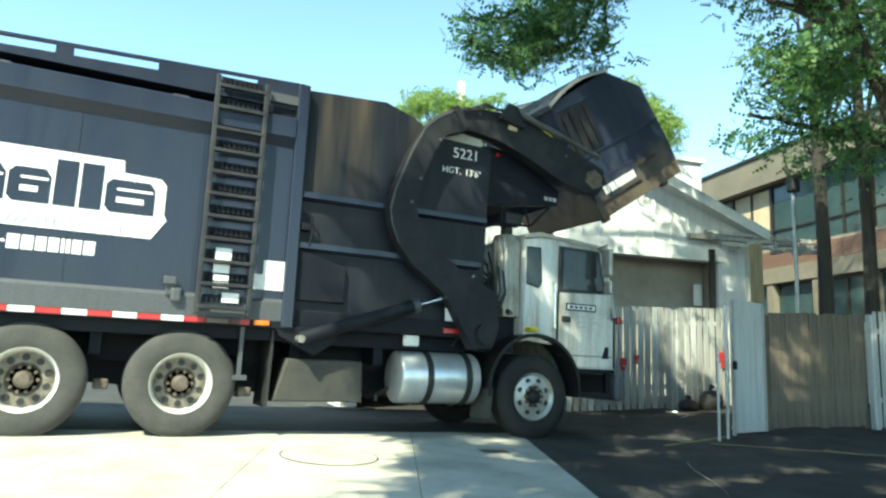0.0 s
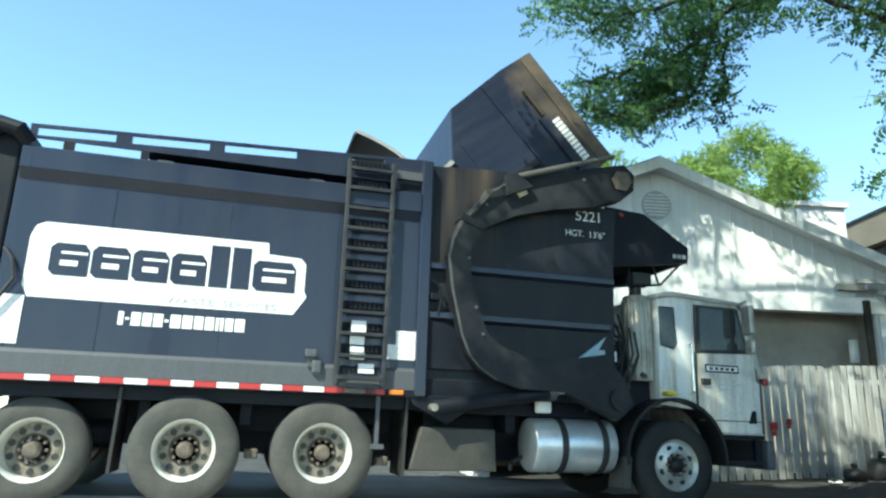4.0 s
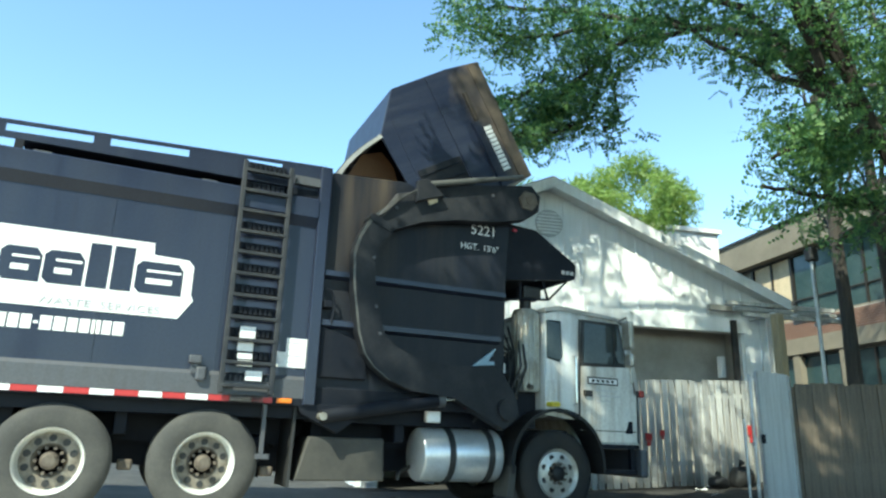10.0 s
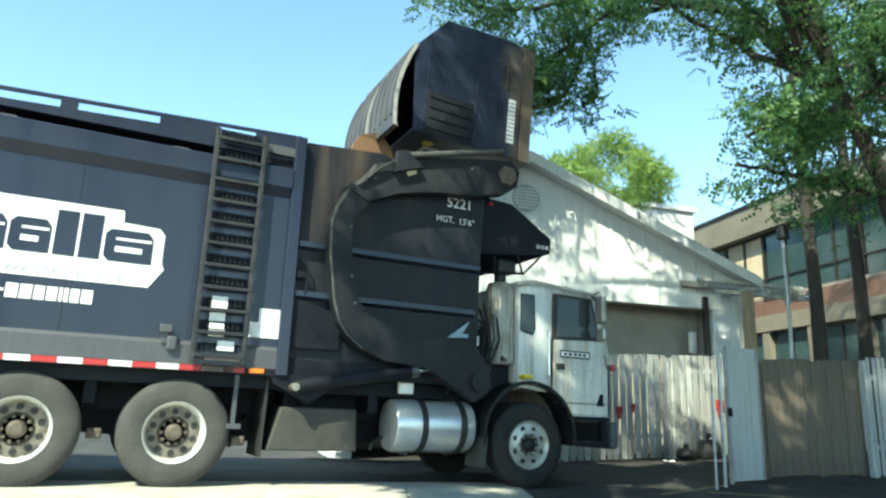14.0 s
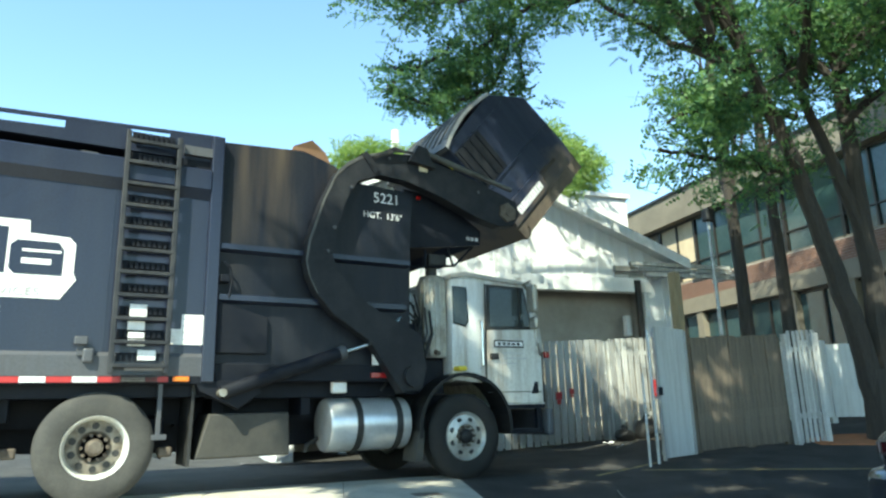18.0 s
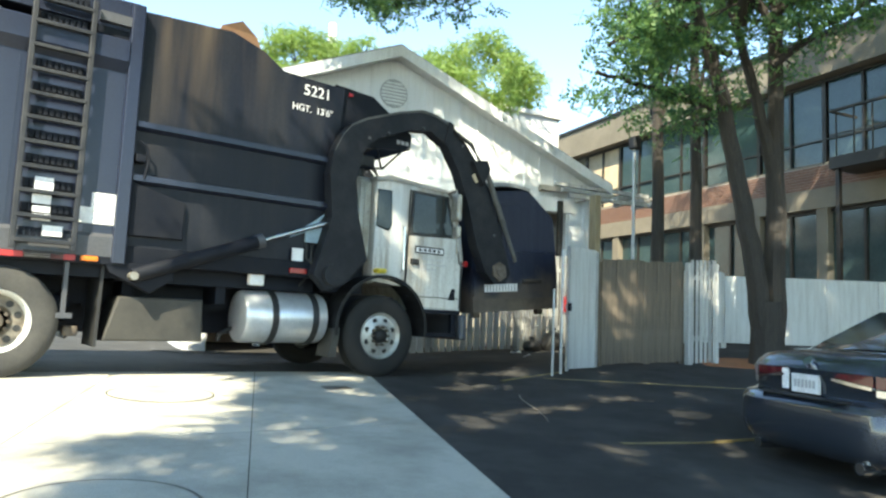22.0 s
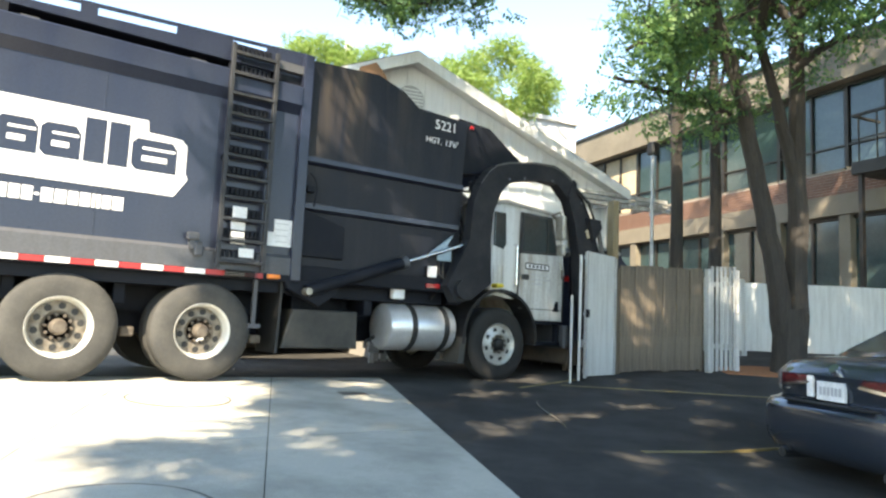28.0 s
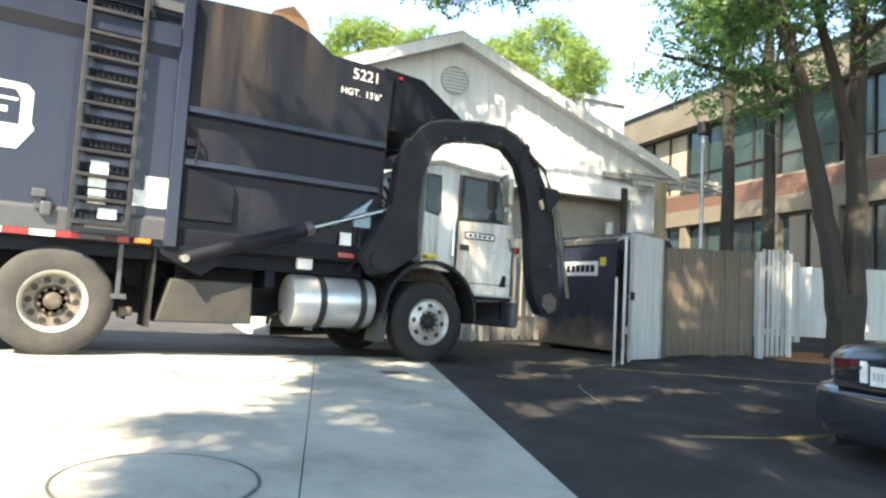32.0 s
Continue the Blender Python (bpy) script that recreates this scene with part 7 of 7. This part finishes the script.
def motions():
    walk(truck, [(t, pose(x, 0, 0)) for t, x in TRUCK_ROWS])
    for w, ax in WHEELS:
        side = 180 if w.matrix_basis.translation.y > 1 else 0
        rows = []
        times = [0, 23.7] + [24 + 0.25 * k for k in range(33)]
        for t in times:
            x = between(TRUCK_ROWS, t)[0]
            rows.append((t, Matrix.Translation(w.matrix_basis.translation) @ Matrix.Rotation(x / ax[2], 4, "Y") @ Matrix.Rotation(radians(side), 4, "Z")))
        walk(w, rows)
    for a in ARMS:
        walk(a, [(t, pose(PIVOT[0], 0, PIVOT[1], 0, -(d - 90), 0)) for t, d in ARM_ROWS])
    fine = sorted({t for t, _ in ARM_ROWS} | {0.25 * k for k in range(129)})
    for b, r in CYLS:
        rb, rr = [], []
        for t in fine:
            a = radians(between(ARM_ROWS, t)[0] - 90)
            px = PIVOT[0] + CYL_PIN[0] * math.cos(a) - CYL_PIN[1] * math.sin(a)
            pz = PIVOT[1] + CYL_PIN[0] * math.sin(a) + CYL_PIN[1] * math.cos(a)
            g = -math.degrees(math.atan2(pz - CYL_BASE[1], px - CYL_BASE[0]))
            rb.append((t, pose(CYL_BASE[0], 0, CYL_BASE[1], 0, g, 0)))
            rr.append((t, pose(px, 0, pz, 0, g, 0)))
        walk(b, rb)
        walk(r, rr)
    rows = [(t, pose(x + between(TRUCK_ROWS, t)[0], 0, z, 0, -a, 0)) for t, x, z, a in BIN_ROWS]
    rows += [(29.2, pose(3.40, 0, 0.09, 0, 0, 0)), (32, pose(3.40, 0, 0.09, 0, 0, 0))]
    walk(BIN, rows)
    for ld, rs in zip(LIDS, (LID_ROWS, FAR_LID_ROWS)):
        walk(ld, [(t, pose(1.22, 0, 1.92, 0, -a, 0)) for t, a in rs])
    def in_bin(t, lx, ly, lz):
        x, z, a = between(BIN_ROWS, t)
        a = radians(a)
        return (x + between(TRUCK_ROWS, t)[0] + lx * math.cos(a) - lz * math.sin(a), ly, z + lx * math.sin(a) + lz * math.cos(a))

    early = [r[0] for r in BIN_ROWS if r[0] <= 9]
    rows = [(t, pose(*in_bin(t, 0.8, 0.9, 1.0), 0, 20, 5)) for t in early]
    rows += [(t, pose(-2.28, 0.80, 4.28, 0, 25, 5)) for t in (10, 11, 12, 13)]
    rows += [(14, pose(-1.95, 0.85, 4.24, 0, 22, 5))]
    rows += [(t, pose(-1.75 + between(TRUCK_ROWS, t)[0], 0.90, 4.14, 0, 18, 5)) for t in (15, 17, 20, 23.7)]
    rows += [(t, pose(-1.75 + x, 0.90, 4.14, 0, 18, 5)) for t, x in TRUCK_ROWS if t > 23.8]
    walk(CARDB, rows)
    falls = (((0, None), (0.5, (0.05, 0.8, 4.75)), (1, (-1.19, 0.8, 4.91)), (1.5, (-1.99, 0.8, 5.0)), (2, (-1.9, 0.8, 3.2))),
             ((0, None), (0.5, None), (1, (-0.95, 1.0, 4.35)), (1.5, (-1.30, 0.6, 4.45)), (2, (-1.28, 0.45, 4.35)), (2.5, (-1.4, 0.6, 3.1))),
             ((0, None), (0.5, (0.2, 1.2, 5.6)), (1, (-0.57, 1.2, 5.92)), (1.5, (-1.6, 1.3, 4.5)), (2, (-2.0, 1.3, 3.0))))
    for k, (bag, fall) in enumerate(zip(BAGS, falls)):
        rows = [(t, pose(*(q or in_bin(t, 0.8, 0.8 + 0.3 * k, 1.2)), 0, 40 * t, 30 * t)) for t, q in fall]
        rest = (-2.0 + 0.35 * k, 0.8 + 0.4 * k, 2.3)
        rows += [(t, pose(rest[0] + x, rest[1], rest[2], 0, 90, 70)) for t, x in TRUCK_ROWS if t > 20]
        rows.insert(len(fall), (fall[-1][0] + 0.7, pose(*rest, 0, 90, 70)))
        walk(bag, rows)


motions()
